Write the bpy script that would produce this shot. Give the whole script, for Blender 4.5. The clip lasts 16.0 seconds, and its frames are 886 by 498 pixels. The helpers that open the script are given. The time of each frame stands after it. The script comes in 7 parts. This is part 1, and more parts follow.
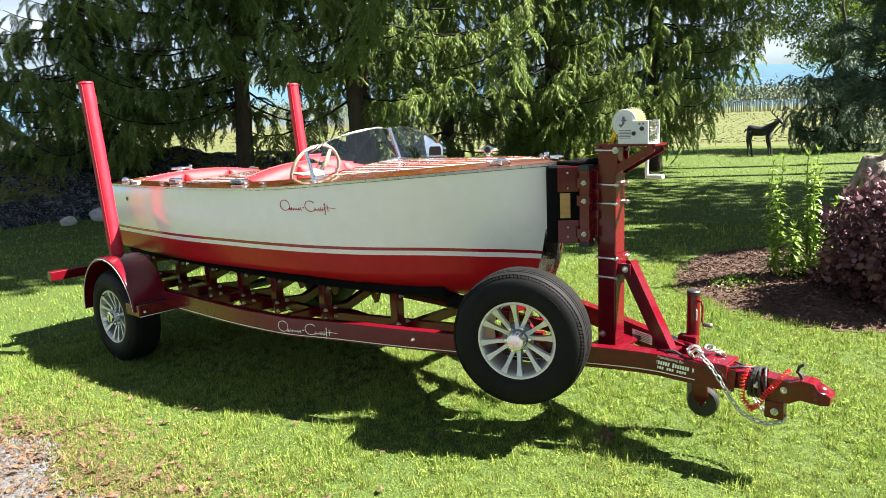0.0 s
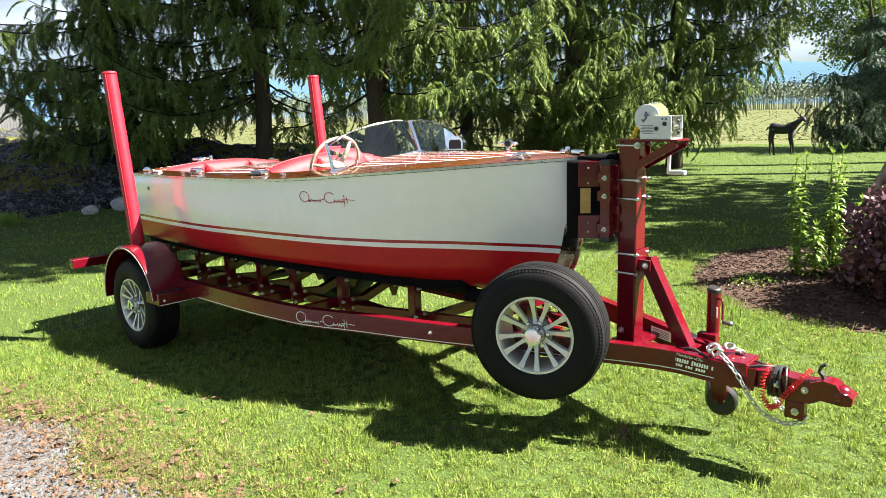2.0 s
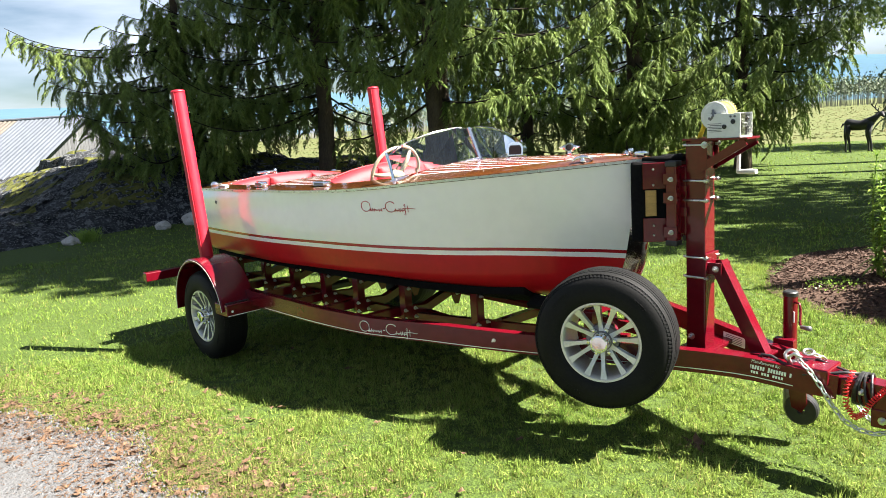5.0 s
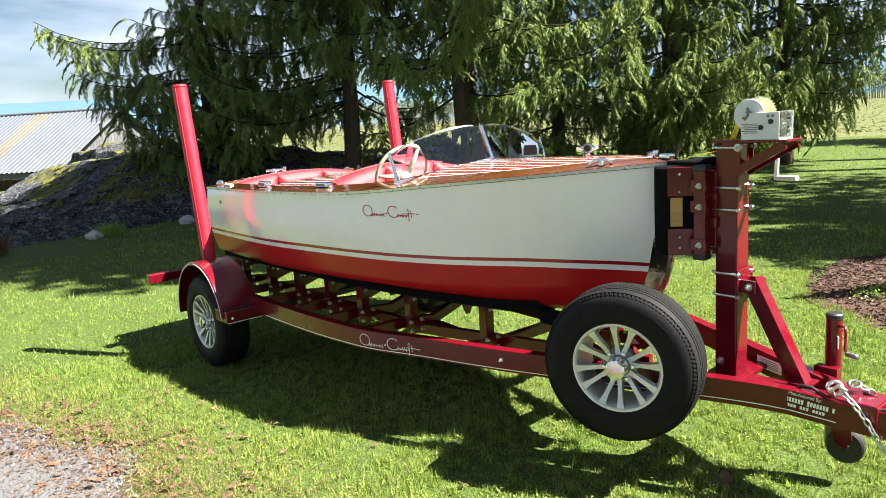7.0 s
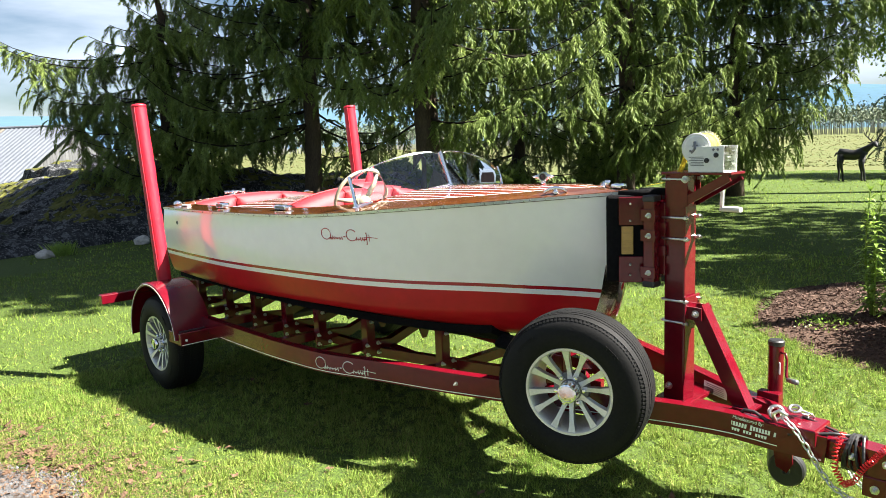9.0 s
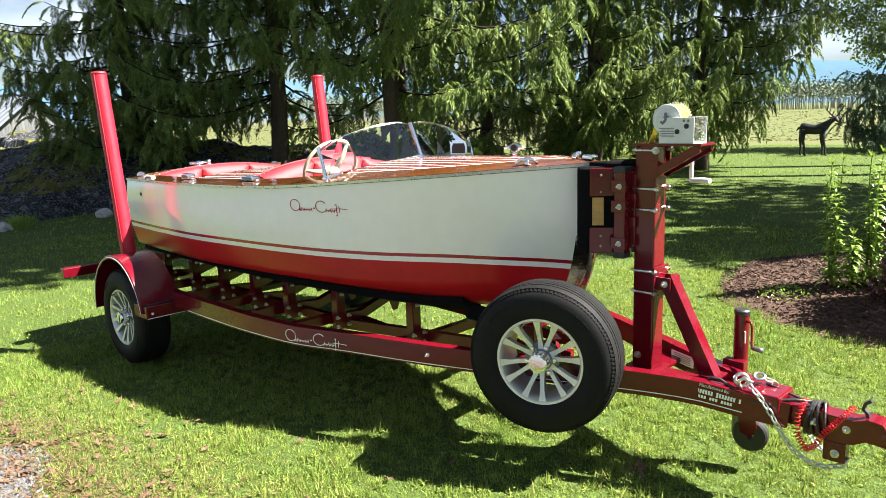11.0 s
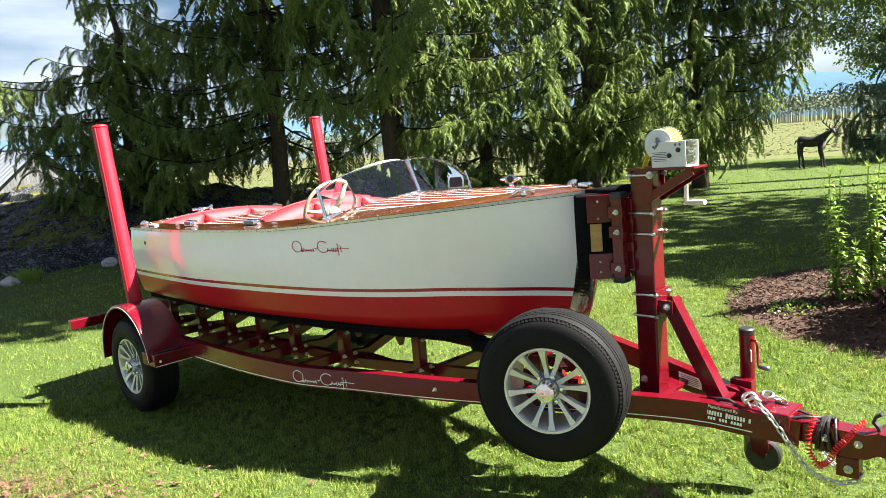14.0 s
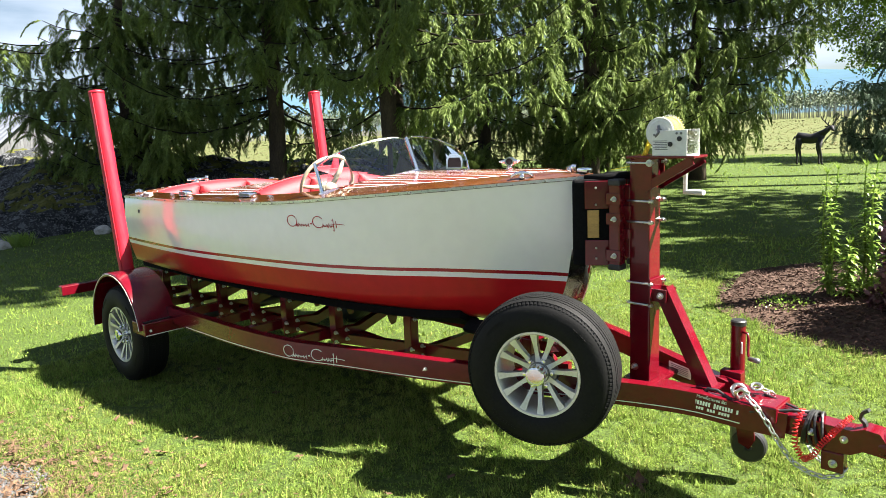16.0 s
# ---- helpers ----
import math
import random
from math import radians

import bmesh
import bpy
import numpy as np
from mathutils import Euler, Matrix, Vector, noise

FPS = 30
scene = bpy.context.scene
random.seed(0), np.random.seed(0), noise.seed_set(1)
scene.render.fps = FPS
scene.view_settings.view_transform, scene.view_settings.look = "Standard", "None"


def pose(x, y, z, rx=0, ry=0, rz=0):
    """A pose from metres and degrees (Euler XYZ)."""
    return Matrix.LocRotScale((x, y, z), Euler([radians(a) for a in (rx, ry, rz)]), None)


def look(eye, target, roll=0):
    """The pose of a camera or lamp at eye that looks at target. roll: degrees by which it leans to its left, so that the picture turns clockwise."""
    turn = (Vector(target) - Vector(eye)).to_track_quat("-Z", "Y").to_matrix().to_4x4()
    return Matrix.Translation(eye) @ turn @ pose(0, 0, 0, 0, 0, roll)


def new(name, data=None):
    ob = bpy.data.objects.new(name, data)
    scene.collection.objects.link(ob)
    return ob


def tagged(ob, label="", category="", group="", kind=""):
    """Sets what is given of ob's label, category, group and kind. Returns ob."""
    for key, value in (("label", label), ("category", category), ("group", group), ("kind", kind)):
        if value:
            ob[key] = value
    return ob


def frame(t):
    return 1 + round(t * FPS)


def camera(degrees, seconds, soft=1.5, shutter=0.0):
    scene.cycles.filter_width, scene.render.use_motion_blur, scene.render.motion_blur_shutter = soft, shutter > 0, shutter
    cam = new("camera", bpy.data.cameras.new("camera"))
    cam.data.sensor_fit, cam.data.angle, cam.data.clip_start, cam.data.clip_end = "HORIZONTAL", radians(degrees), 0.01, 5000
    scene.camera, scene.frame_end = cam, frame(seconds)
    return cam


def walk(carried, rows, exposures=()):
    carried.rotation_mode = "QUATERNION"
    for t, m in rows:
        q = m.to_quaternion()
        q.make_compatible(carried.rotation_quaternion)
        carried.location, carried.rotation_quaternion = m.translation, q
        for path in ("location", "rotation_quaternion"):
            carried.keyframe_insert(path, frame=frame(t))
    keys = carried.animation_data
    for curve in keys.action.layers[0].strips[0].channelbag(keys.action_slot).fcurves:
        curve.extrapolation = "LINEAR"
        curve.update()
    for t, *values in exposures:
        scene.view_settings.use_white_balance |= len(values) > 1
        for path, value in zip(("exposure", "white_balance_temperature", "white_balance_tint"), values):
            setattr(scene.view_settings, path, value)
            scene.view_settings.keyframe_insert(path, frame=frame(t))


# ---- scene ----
cam = camera(62.56, 16.0, soft=0.6)
ROWS = [
    (0, 5.421, -3.465, 1.738, 40.94, -10.27, 2.27),
    (0.5, 5.388, -3.477, 1.730, 41.44, -10.39, 2.62),
    (1, 5.391, -3.474, 1.723, 41.89, -10.43, 2.69),
    (1.5, 5.399, -3.472, 1.724, 42.16, -10.63, 2.35),
    (2, 5.409, -3.469, 1.730, 42.38, -10.64, 1.65),
    (2.5, 5.398, -3.479, 1.728, 42.61, -10.40, 0.90),
    (3, 5.396, -3.478, 1.729, 42.86, -9.83, 0.73),
    (3.5, 5.394, -3.480, 1.730, 43.41, -9.54, 1.02),
    (4, 5.392, -3.465, 1.724, 44.17, -9.25, 1.82),
    (4.5, 5.398, -3.467, 1.719, 45.51, -9.49, 2.82),
    (4.7, 5.401, -3.464, 1.715, 46.12, -9.60, 3.17),
    (6.8, 5.220, -3.118, 1.743, 50.27, -10.34, 3.97),
    (7, 5.236, -3.091, 1.741, 49.71, -10.20, 3.53),
    (7.5, 5.270, -3.086, 1.740, 48.65, -9.44, 2.70),
    (8, 5.283, -3.105, 1.751, 47.64, -8.46, 2.28),
    (8.2, 5.288, -3.105, 1.751, 47.39, -8.18, 2.20),
    (10.5, 5.262, -3.125, 1.726, 45.18, -9.90, 1.80),
    (11, 5.260, -3.113, 1.731, 44.27, -10.54, 1.81),
    (11.5, 5.272, -3.121, 1.742, 43.51, -10.58, 1.99),
    (12, 5.277, -3.121, 1.748, 43.11, -10.01, 2.41),
    (12.5, 5.280, -3.119, 1.753, 43.07, -9.21, 3.06),
    (13, 5.284, -3.113, 1.749, 43.38, -8.54, 3.97),
    (13.5, 5.286, -3.113, 1.747, 43.87, -8.17, 4.63),
    (14, 5.295, -3.114, 1.751, 44.23, -8.13, 4.80),
    (14.5, 5.294, -3.104, 1.745, 44.53, -8.24, 4.66),
    (15, 5.294, -3.105, 1.746, 44.54, -8.57, 4.00),
    (15.5, 5.290, -3.106, 1.744, 44.38, -9.10, 3.20),
    (16, 5.279, -3.112, 1.740, 44.10, -9.55, 2.43),
]
walk(cam, [(t, pose(x, y, z, 90 + pitch, roll, yaw)) for t, x, y, z, yaw, pitch, roll in ROWS])

# ---- world and sun ----
SUN_DIR = Vector((0.70, 0.49, 1.0)).normalized()
world = bpy.data.worlds.new("sky")
scene.world = world
world.use_nodes = True
wn, wl = world.node_tree.nodes, world.node_tree.links
sky = wn.new("ShaderNodeTexSky")
sky.sky_type, sky.sun_disc = "NISHITA", False
sky.sun_elevation = math.asin(SUN_DIR.z)
sky.sun_rotation = math.atan2(SUN_DIR.x, SUN_DIR.y)
sky.air_density, sky.dust_density, sky.ozone_density = 1.0, 0.4, 3.0
wn["Background"].inputs["Strength"].default_value = 0.0170
# thin high clouds
tc, mp, cn, cr, mx = (wn.new("ShaderNode" + k) for k in ("TexCoord", "Mapping", "TexNoise", "ValToRGB", "MixRGB"))
mp.inputs["Scale"].default_value = (1.0, 1.0, 5.0)
cn.inputs["Scale"].default_value, cn.inputs["Detail"].default_value = 2.2, 7.0
cr.color_ramp.elements[0].position, cr.color_ramp.elements[1].position = 0.44, 0.66
mx.inputs[2].default_value = (8.8, 10.0, 11.8, 1)
wl.new(tc.outputs["Generated"], mp.inputs["Vector"])
wl.new(mp.outputs[0], cn.inputs["Vector"])
wl.new(cn.outputs[0], cr.inputs[0])
wl.new(cr.outputs[0], mx.inputs[0])
wl.new(sky.outputs[0], mx.inputs[1])
wl.new(mx.outputs[0], wn["Background"].inputs["Color"])
sun = new("sun", bpy.data.lights.new("sun", "SUN"))
sun.data.energy, sun.data.angle, sun.data.color = 5.0, radians(0.53), (1.0, 0.95, 0.86)
sun.matrix_world = look(SUN_DIR * 50, (0, 0, 0))
scene.view_settings.exposure = 2.75


# ---- materials ----
def material(name, color, rough=0.5, metal=0.0, var=0.15, scale=8.0, bump=0.0, bump_scale=60.0, second=None, coat=0.0, stretch=(1, 1, 1), spec=0.5, per=0.0, trans=0.0, rvar=0.0):
    """Principled material with two scales of colour variation, fine relief, and optional per-object or per-island variation."""
    m = bpy.data.materials.new(name)
    m.use_nodes = True
    nt = m.node_tree
    n, l = nt.nodes, nt.links
    b = n["Principled BSDF"]
    co = n.new("ShaderNodeTexCoord")
    mpg = n.new("ShaderNodeMapping")
    mpg.inputs["Scale"].default_value = stretch
    l.new(co.outputs["Object"], mpg.inputs["Vector"])
    big, fine = n.new("ShaderNodeTexNoise"), n.new("ShaderNodeTexNoise")
    big.inputs["Scale"].default_value, big.inputs["Detail"].default_value = scale, 4
    fine.inputs["Scale"].default_value, fine.inputs["Detail"].default_value = scale * 9, 5
    for q in (big, fine):
        l.new(mpg.outputs[0], q.inputs["Vector"])
    add = n.new("ShaderNodeMath")
    add.operation = "ADD"
    l.new(big.outputs[0], add.inputs[0])
    l.new(fine.outputs[0], add.inputs[1])
    ramp = n.new("ShaderNodeMapRange")
    ramp.inputs["From Min"].default_value, ramp.inputs["From Max"].default_value = 0.7, 1.3
    l.new(add.outputs[0], ramp.inputs["Value"])
    mix = n.new("ShaderNodeMixRGB")
    c2 = second if second else tuple(c * (1 - var) for c in color)
    c1 = color if second else tuple(min(1, c * (1 + var * 0.6)) for c in color)
    mix.inputs[1].default_value, mix.inputs[2].default_value = (*c1, 1), (*c2, 1)
    l.new(ramp.outputs[0], mix.inputs[0])
    out = mix.outputs[0]
    if per:
        info = n.new("ShaderNodeObjectInfo")
        geo = n.new("ShaderNodeNewGeometry")
        s = n.new("ShaderNodeMath")
        s.operation = "ADD"
        l.new(info.outputs["Random"], s.inputs[0])
        l.new(geo.outputs["Random Per Island"], s.inputs[1])
        f = n.new("ShaderNodeMath")
        f.operation = "FRACT"
        l.new(s.outputs[0], f.inputs[0])
        r2 = n.new("ShaderNodeMapRange")
        r2.inputs["To Min"].default_value, r2.inputs["To Max"].default_value = 1 - per, 1 + per
        l.new(f.outputs[0], r2.inputs["Value"])
        hsv = n.new("ShaderNodeHueSaturation")
        l.new(r2.outputs[0], hsv.inputs["Value"])
        l.new(out, hsv.inputs["Color"])
        out = hsv.outputs[0]
    l.new(out, b.inputs["Base Color"])
    b.inputs["Roughness"].default_value = rough
    if rvar:
        rr = n.new("ShaderNodeMapRange")
        rr.inputs["To Min"].default_value, rr.inputs["To Max"].default_value = max(0.02, rough - rvar), min(1, rough + rvar)
        l.new(big.outputs[0], rr.inputs["Value"])
        l.new(rr.outputs[0], b.inputs["Roughness"])
    b.inputs["Metallic"].default_value = metal
    b.inputs["Specular IOR Level"].default_value = spec
    b.inputs["Coat Weight"].default_value = coat
    b.inputs["Coat Roughness"].default_value = 0.04
    if bump:
        t = n.new("ShaderNodeTexNoise")
        t.inputs["Scale"].default_value, t.inputs["Detail"].default_value = bump_scale, 5
        l.new(mpg.outputs[0], t.inputs["Vector"])
        bp = n.new("ShaderNodeBump")
        bp.inputs["Strength"].default_value, bp.inputs["Distance"].default_value = bump, 0.02
        l.new(t.outputs[0], bp.inputs["Height"])
        l.new(bp.outputs[0], b.inputs["Normal"])
    if trans:
        tr = n.new("ShaderNodeBsdfTranslucent")
        l.new(out, tr.inputs["Color"])
        ms = n.new("ShaderNodeMixShader")
        ms.inputs[0].default_value = trans
        l.new(b.outputs[0], ms.inputs[1])
        l.new(tr.outputs[0], ms.inputs[2])
        l.new(ms.outputs[0], n["Material Output"].inputs["Surface"])
    return m


M = dict(
    white_hull=material("white_hull_enamel", (0.82, 0.825, 0.765), 0.16, var=0.04, scale=1.5, coat=0.5, bump=0.012, bump_scale=5),
    red_bottom=material("red_bottom_enamel", (0.42, 0.010, 0.014), 0.28, var=0.15, scale=2.0, coat=0.06, spec=0.25, bump=0.012, bump_scale=5),
    red_line=material("dark_red_line", (0.30, 0.010, 0.016), 0.2, var=0.1, coat=0.4),
    white_line=material("white_line", (0.80, 0.80, 0.76), 0.25, var=0.05, coat=0.3),
    trailer=material("candy_red_trailer_paint", (0.098, 0.0022, 0.0075), 0.22, metal=0.0, var=0.2, scale=3.0, coat=0.30, spec=0.35, bump=0.02, bump_scale=30, rvar=0.05),
    vinyl_red=material("red_vinyl", (0.26, 0.008, 0.015), 0.62, var=0.15, scale=12, bump=0.15, bump_scale=220),
    pole_red=material("red_pole_sleeve", (0.38, 0.006, 0.021), 0.5, var=0.12, scale=6, bump=0.2, bump_scale=40, stretch=(1, 1, 0.2)),
    mahogany=material("varnished_mahogany", (0.105, 0.034, 0.010), 0.12, var=0.4, scale=3, coat=1.0, stretch=(0.35, 6, 6), second=(0.055, 0.017, 0.006)),
    plank=material("red_stained_deck_plank", (0.30, 0.040, 0.026), 0.14, var=0.4, scale=3, coat=1.0, stretch=(0.4, 7, 7), second=(0.20, 0.020, 0.015), per=0.12),
    seam=material("white_deck_seam", (0.66, 0.64, 0.59), 0.3, var=0.06),
    chrome=material("polished_chrome", (0.80, 0.81, 0.83), 0.06, metal=1.0, var=0.05, scale=20),
    stainless=material("polished_stainless", (0.66, 0.63, 0.60), 0.16, metal=1.0, var=0.15, scale=14, bump=0.25, bump_scale=14, rvar=0.08),
    steel=material("zinc_plated_steel", (0.62, 0.62, 0.60), 0.3, metal=1.0, var=0.25, scale=60, rvar=0.1),
    alloy=material("machined_alloy", (0.66, 0.66, 0.65), 0.38, metal=0.6, var=0.12, scale=12, rvar=0.08),
    alloy_dark=material("grey_painted_alloy", (0.16, 0.16, 0.17), 0.35, metal=0.6, var=0.2, scale=12),
    alloy_grey=material("silver_painted_alloy", (0.40, 0.40, 0.41), 0.4, metal=0.5, var=0.15, scale=12),
    rubber=material("tyre_rubber", (0.007, 0.007, 0.0075), 0.6, var=0.3, scale=8, bump=0.05, bump_scale=90, second=(0.013, 0.0127, 0.0125), rvar=0.12, spec=0.12),
    black=material("black_rubber", (0.014, 0.014, 0.015), 0.45, var=0.3, scale=20, bump=0.1),
    carpet=material("black_marine_carpet", (0.010, 0.010, 0.011), 0.95, var=0.4, scale=60, bump=0.8, bump_scale=400, spec=0.1),
    cream=material("cream_steering_wheel", (0.38, 0.32, 0.23), 0.25, var=0.08, coat=0.4),
    winch=material("white_winch_paint", (0.60, 0.61, 0.58), 0.35, var=0.08, scale=10, coat=0.2),
    strap=material("yellow_winch_strap", (0.75, 0.62, 0.03), 0.7, var=0.2, scale=80, bump=0.4, bump_scale=300),
    cord=material("red_coiled_cable", (0.65, 0.012, 0.015), 0.35, var=0.1),
    gold=material("wooden_pad_block", (0.42, 0.25, 0.07), 0.5, var=0.3, scale=10, stretch=(1, 1, 6)),
    label=material("white_label", (0.78, 0.78, 0.76), 0.4, var=0.05),
    ink=material("label_ink", (0.10, 0.10, 0.11), 0.6, var=0.1),
    script_red=material("red_script_paint", (0.42, 0.008, 0.015), 0.3, var=0.1),
    grass=material("lawn_soil_and_thatch", (0.012, 0.017, 0.005), 0.9, scale=42, second=(0.085, 0.135, 0.020), bump=1.0, bump_scale=70, spec=0.2),
    blade=material("grass_blades", (0.130, 0.212, 0.036), 0.65, scale=0.8, second=(0.222, 0.280, 0.064), per=0.55, trans=0.4, spec=0.08),
    straw=material("dry_grass_blades", (0.25, 0.22, 0.09), 0.7, scale=2, second=(0.18, 0.20, 0.055), per=0.4, trans=0.3, spec=0.08),
    gravel=material("grey_gravel", (0.110, 0.111, 0.117), 0.9, scale=30, second=(0.075, 0.072, 0.070), bump=0.9, bump_scale=60, spec=0.2),
    stone=material("gravel_stone", (0.120, 0.123, 0.132), 0.85, scale=30, second=(0.062, 0.062, 0.062), per=0.45),
    leaf_dry=material("dry_leaf", (0.150, 0.082, 0.042), 0.8, scale=20, second=(0.060, 0.033, 0.020), per=0.4, trans=0.15),
    mulch=material("bark_mulch", (0.038, 0.022, 0.015), 0.95, scale=14, second=(0.080, 0.050, 0.037), bump=1.0, bump_scale=40, spec=0.15),
    chip=material("mulch_chip", (0.040, 0.023, 0.017), 0.9, scale=14, second=(0.100, 0.064, 0.050), per=0.5, spec=0.2),
    twig=material("spruce_twigs", (0.020, 0.017, 0.012), 0.95, scale=6, var=0.4, spec=0.1),
    weed=material("meadow_weeds", (0.072, 0.100, 0.032), 0.95, scale=0.06, second=(0.110, 0.080, 0.042), per=0.3, spec=0.1),
    bark=material("spruce_bark", (0.090, 0.068, 0.050), 0.95, scale=6, second=(0.040, 0.030, 0.023), bump=1.0, bump_scale=18, stretch=(1, 1, 0.3), spec=0.15),
    needle=material("spruce_needles", (0.085, 0.130, 0.037), 0.5, scale=0.7, second=(0.210, 0.270, 0.068), per=0.25, trans=0.4, spec=0.12),
    pine=material("pine_needles", (0.048, 0.086, 0.052), 0.6, scale=0.6, second=(0.090, 0.135, 0.072), per=0.4, trans=0.25, spec=0.3),
    leaf=material("maple_leaves", (0.085, 0.150, 0.017), 0.6, scale=0.8, second=(0.14, 0.21, 0.026), per=0.35, trans=0.4, spec=0.3),
    lily=material("lily_leaves", (0.12, 0.215, 0.026), 0.45, scale=4, second=(0.23, 0.32, 0.055), per=0.35, trans=0.35),
    burgundy=material("burgundy_leaves", (0.060, 0.022, 0.034), 0.6, scale=6, second=(0.11, 0.045, 0.055), per=0.4, trans=0.1),
    moss=material("rock_moss", (0.036, 0.042, 0.014), 0.95, scale=3, second=(0.120, 0.118, 0.030), bump=1.0, bump_scale=60, spec=0.1),
    drift=material("mottled_driftwood", (0.36, 0.31, 0.25), 0.9, scale=14, second=(0.045, 0.030, 0.022), bump=1.0, bump_scale=30),
    pale=material("pale_stone", (0.42, 0.40, 0.36), 0.9, scale=4, second=(0.25, 0.24, 0.22), bump=0.8, bump_scale=12),
    barn=material("weathered_barn_board", (0.098, 0.100, 0.105), 0.9, scale=1.2, second=(0.050, 0.050, 0.053), stretch=(4, 4, 0.3), per=0.25, bump=0.5, bump_scale=20),
    barn_dark=material("brown_barn_board", (0.12, 0.070, 0.045), 0.9, scale=1.2, second=(0.06, 0.035, 0.025), stretch=(4, 4, 0.3), per=0.3),
    tin=material("galvanised_roof", (0.112, 0.123, 0.145), 0.45, metal=0.35, scale=0.5, var=0.15, per=0.05),
    tin_rust=material("rusty_roof_sheet", (0.095, 0.080, 0.065), 0.7, scale=1.0, var=0.3),
    iron=material("dark_sculpture_iron", (0.014, 0.014, 0.016), 0.5, metal=0.3, var=0.4, scale=6, bump=0.5, bump_scale=20),
    meadow=material("meadow", (0.068, 0.088, 0.029), 0.95, scale=0.08, second=(0.088, 0.085, 0.038), bump=0.5, bump_scale=1.0, spec=0.1),
    far_wood=material("far_woodland", (0.066, 0.095, 0.062), 0.95, scale=0.05, second=(0.13, 0.145, 0.10), per=0.4, spec=0.1),
    far_trunk=material("far_pale_trunks", (0.27, 0.26, 0.245), 0.95, scale=0.1, var=0.3, per=0.3),
    # blue of distance haze is mixed into the hills' own colour
    hill=material("haze_tinted_hill", (0.058, 0.105, 0.175), 1.0, scale=0.02, second=(0.050, 0.090, 0.100), spec=0.0),
    siding=material("grey_board_siding", (0.40, 0.41, 0.43), 0.8, scale=1.5, var=0.2, stretch=(0.3, 0.3, 6)),
)


def glass_material(name, tint=(0.93, 0.97, 0.96)):
    m = bpy.data.materials.new(name)
    m.use_nodes = True
    b = m.node_tree.nodes["Principled BSDF"]
    b.inputs["Base Color"].default_value = (*tint, 1)
    b.inputs["Roughness"].default_value = 0.0
    b.inputs["Transmission Weight"].default_value = 1.0
    b.inputs["IOR"].default_value = 1.45
    return m




def lichen_rock(name):
    """Dark schist with hard-edged pale lichen blotches at two sizes and cracked relief."""
    m = bpy.data.materials.new(name)
    m.use_nodes = True
    n, l = m.node_tree.nodes, m.node_tree.links
    b = n["Principled BSDF"]
    co = n.new("ShaderNodeTexCoord")
    col = None
    for sc, lo, hi, c in ((3.0, 0.40, 0.65, (0.045, 0.047, 0.052)), (7.0, 0.54, 0.58, (0.115, 0.120, 0.128)), (26.0, 0.56, 0.60, (0.17, 0.175, 0.18)), (2.2, 0.62, 0.68, (0.040, 0.048, 0.018))):
        t, r, x = n.new("ShaderNodeTexNoise"), n.new("ShaderNodeMapRange"), n.new("ShaderNodeMixRGB")
        t.inputs["Scale"].default_value, t.inputs["Detail"].default_value, t.inputs["Roughness"].default_value = sc, 8, 0.65
        r.inputs["From Min"].default_value, r.inputs["From Max"].default_value = lo, hi
        l.new(co.outputs["Object"], t.inputs["Vector"])
        l.new(t.outputs[0], r.inputs["Value"])
        l.new(r.outputs[0], x.inputs[0])
        x.inputs[1].default_value, x.inputs[2].default_value = (0.010, 0.011, 0.013, 1), (*c, 1)
        if col:
            l.new(col, x.inputs[1])
        col = x.outputs[0]
    l.new(col, b.inputs["Base Color"])
    b.inputs["Roughness"].default_value, b.inputs["Specular IOR Level"].default_value = 0.9, 0.2
    v, bp = n.new("ShaderNodeTexNoise"), n.new("ShaderNodeBump")
    v.inputs["Scale"].default_value, v.inputs["Detail"].default_value, v.inputs["Roughness"].default_value = 9.0, 10, 0.7
    bp.inputs["Strength"].default_value, bp.inputs["Distance"].default_value = 1.0, 0.12
    l.new(co.outputs["Object"], v.inputs["Vector"])
    l.new(v.outputs[0], bp.inputs["Height"])
    l.new(bp.outputs[0], b.inputs["Normal"])
    return m


M["rock"] = lichen_rock("lichen_rock")
M["glass"] = glass_material("windscreen_glass")


# ---- building helpers ----
def mesh_data(name, verts, faces, mat, smooth=False):
    me = bpy.data.meshes.new(name)
    me.from_pydata([tuple(v) for v in verts], [], [tuple(f) for f in faces])
    mats = mat if isinstance(mat, (list, tuple)) else [mat]
    for q in mats:
        me.materials.append(M[q])
    if smooth:
        me.shade_smooth()
    me.update()
    return me


def tri_mesh(name, verts, faces, mat):
    """A large mesh from numpy arrays of vertices and triangles or quads."""
    me = bpy.data.meshes.new(name)
    k = faces.shape[1]
    me.vertices.add(len(verts))
    me.vertices.foreach_set("co", np.ascontiguousarray(verts, dtype=np.float32).ravel())
    me.loops.add(faces.size)
    me.loops.foreach_set("vertex_index", np.ascontiguousarray(faces, dtype=np.int32).ravel())
    me.polygons.add(len(faces))
    me.polygons.foreach_set("loop_start", np.arange(0, faces.size, k, dtype=np.int32))
    me.materials.append(M[mat])
    me.update(calc_edges=True)
    return me


def thing(name, loc, label, category, group=""):
    ob = new(name)
    ob.empty_display_size = 0.1
    ob.location = loc
    return tagged(ob, label, category, group)


def place(parent):
    """The pose of a parent, by its own and its parents' places."""
    m = parent.matrix_basis.copy()
    if parent.parent:
        m = place(parent.parent) @ parent.matrix_parent_inverse @ m
    return m


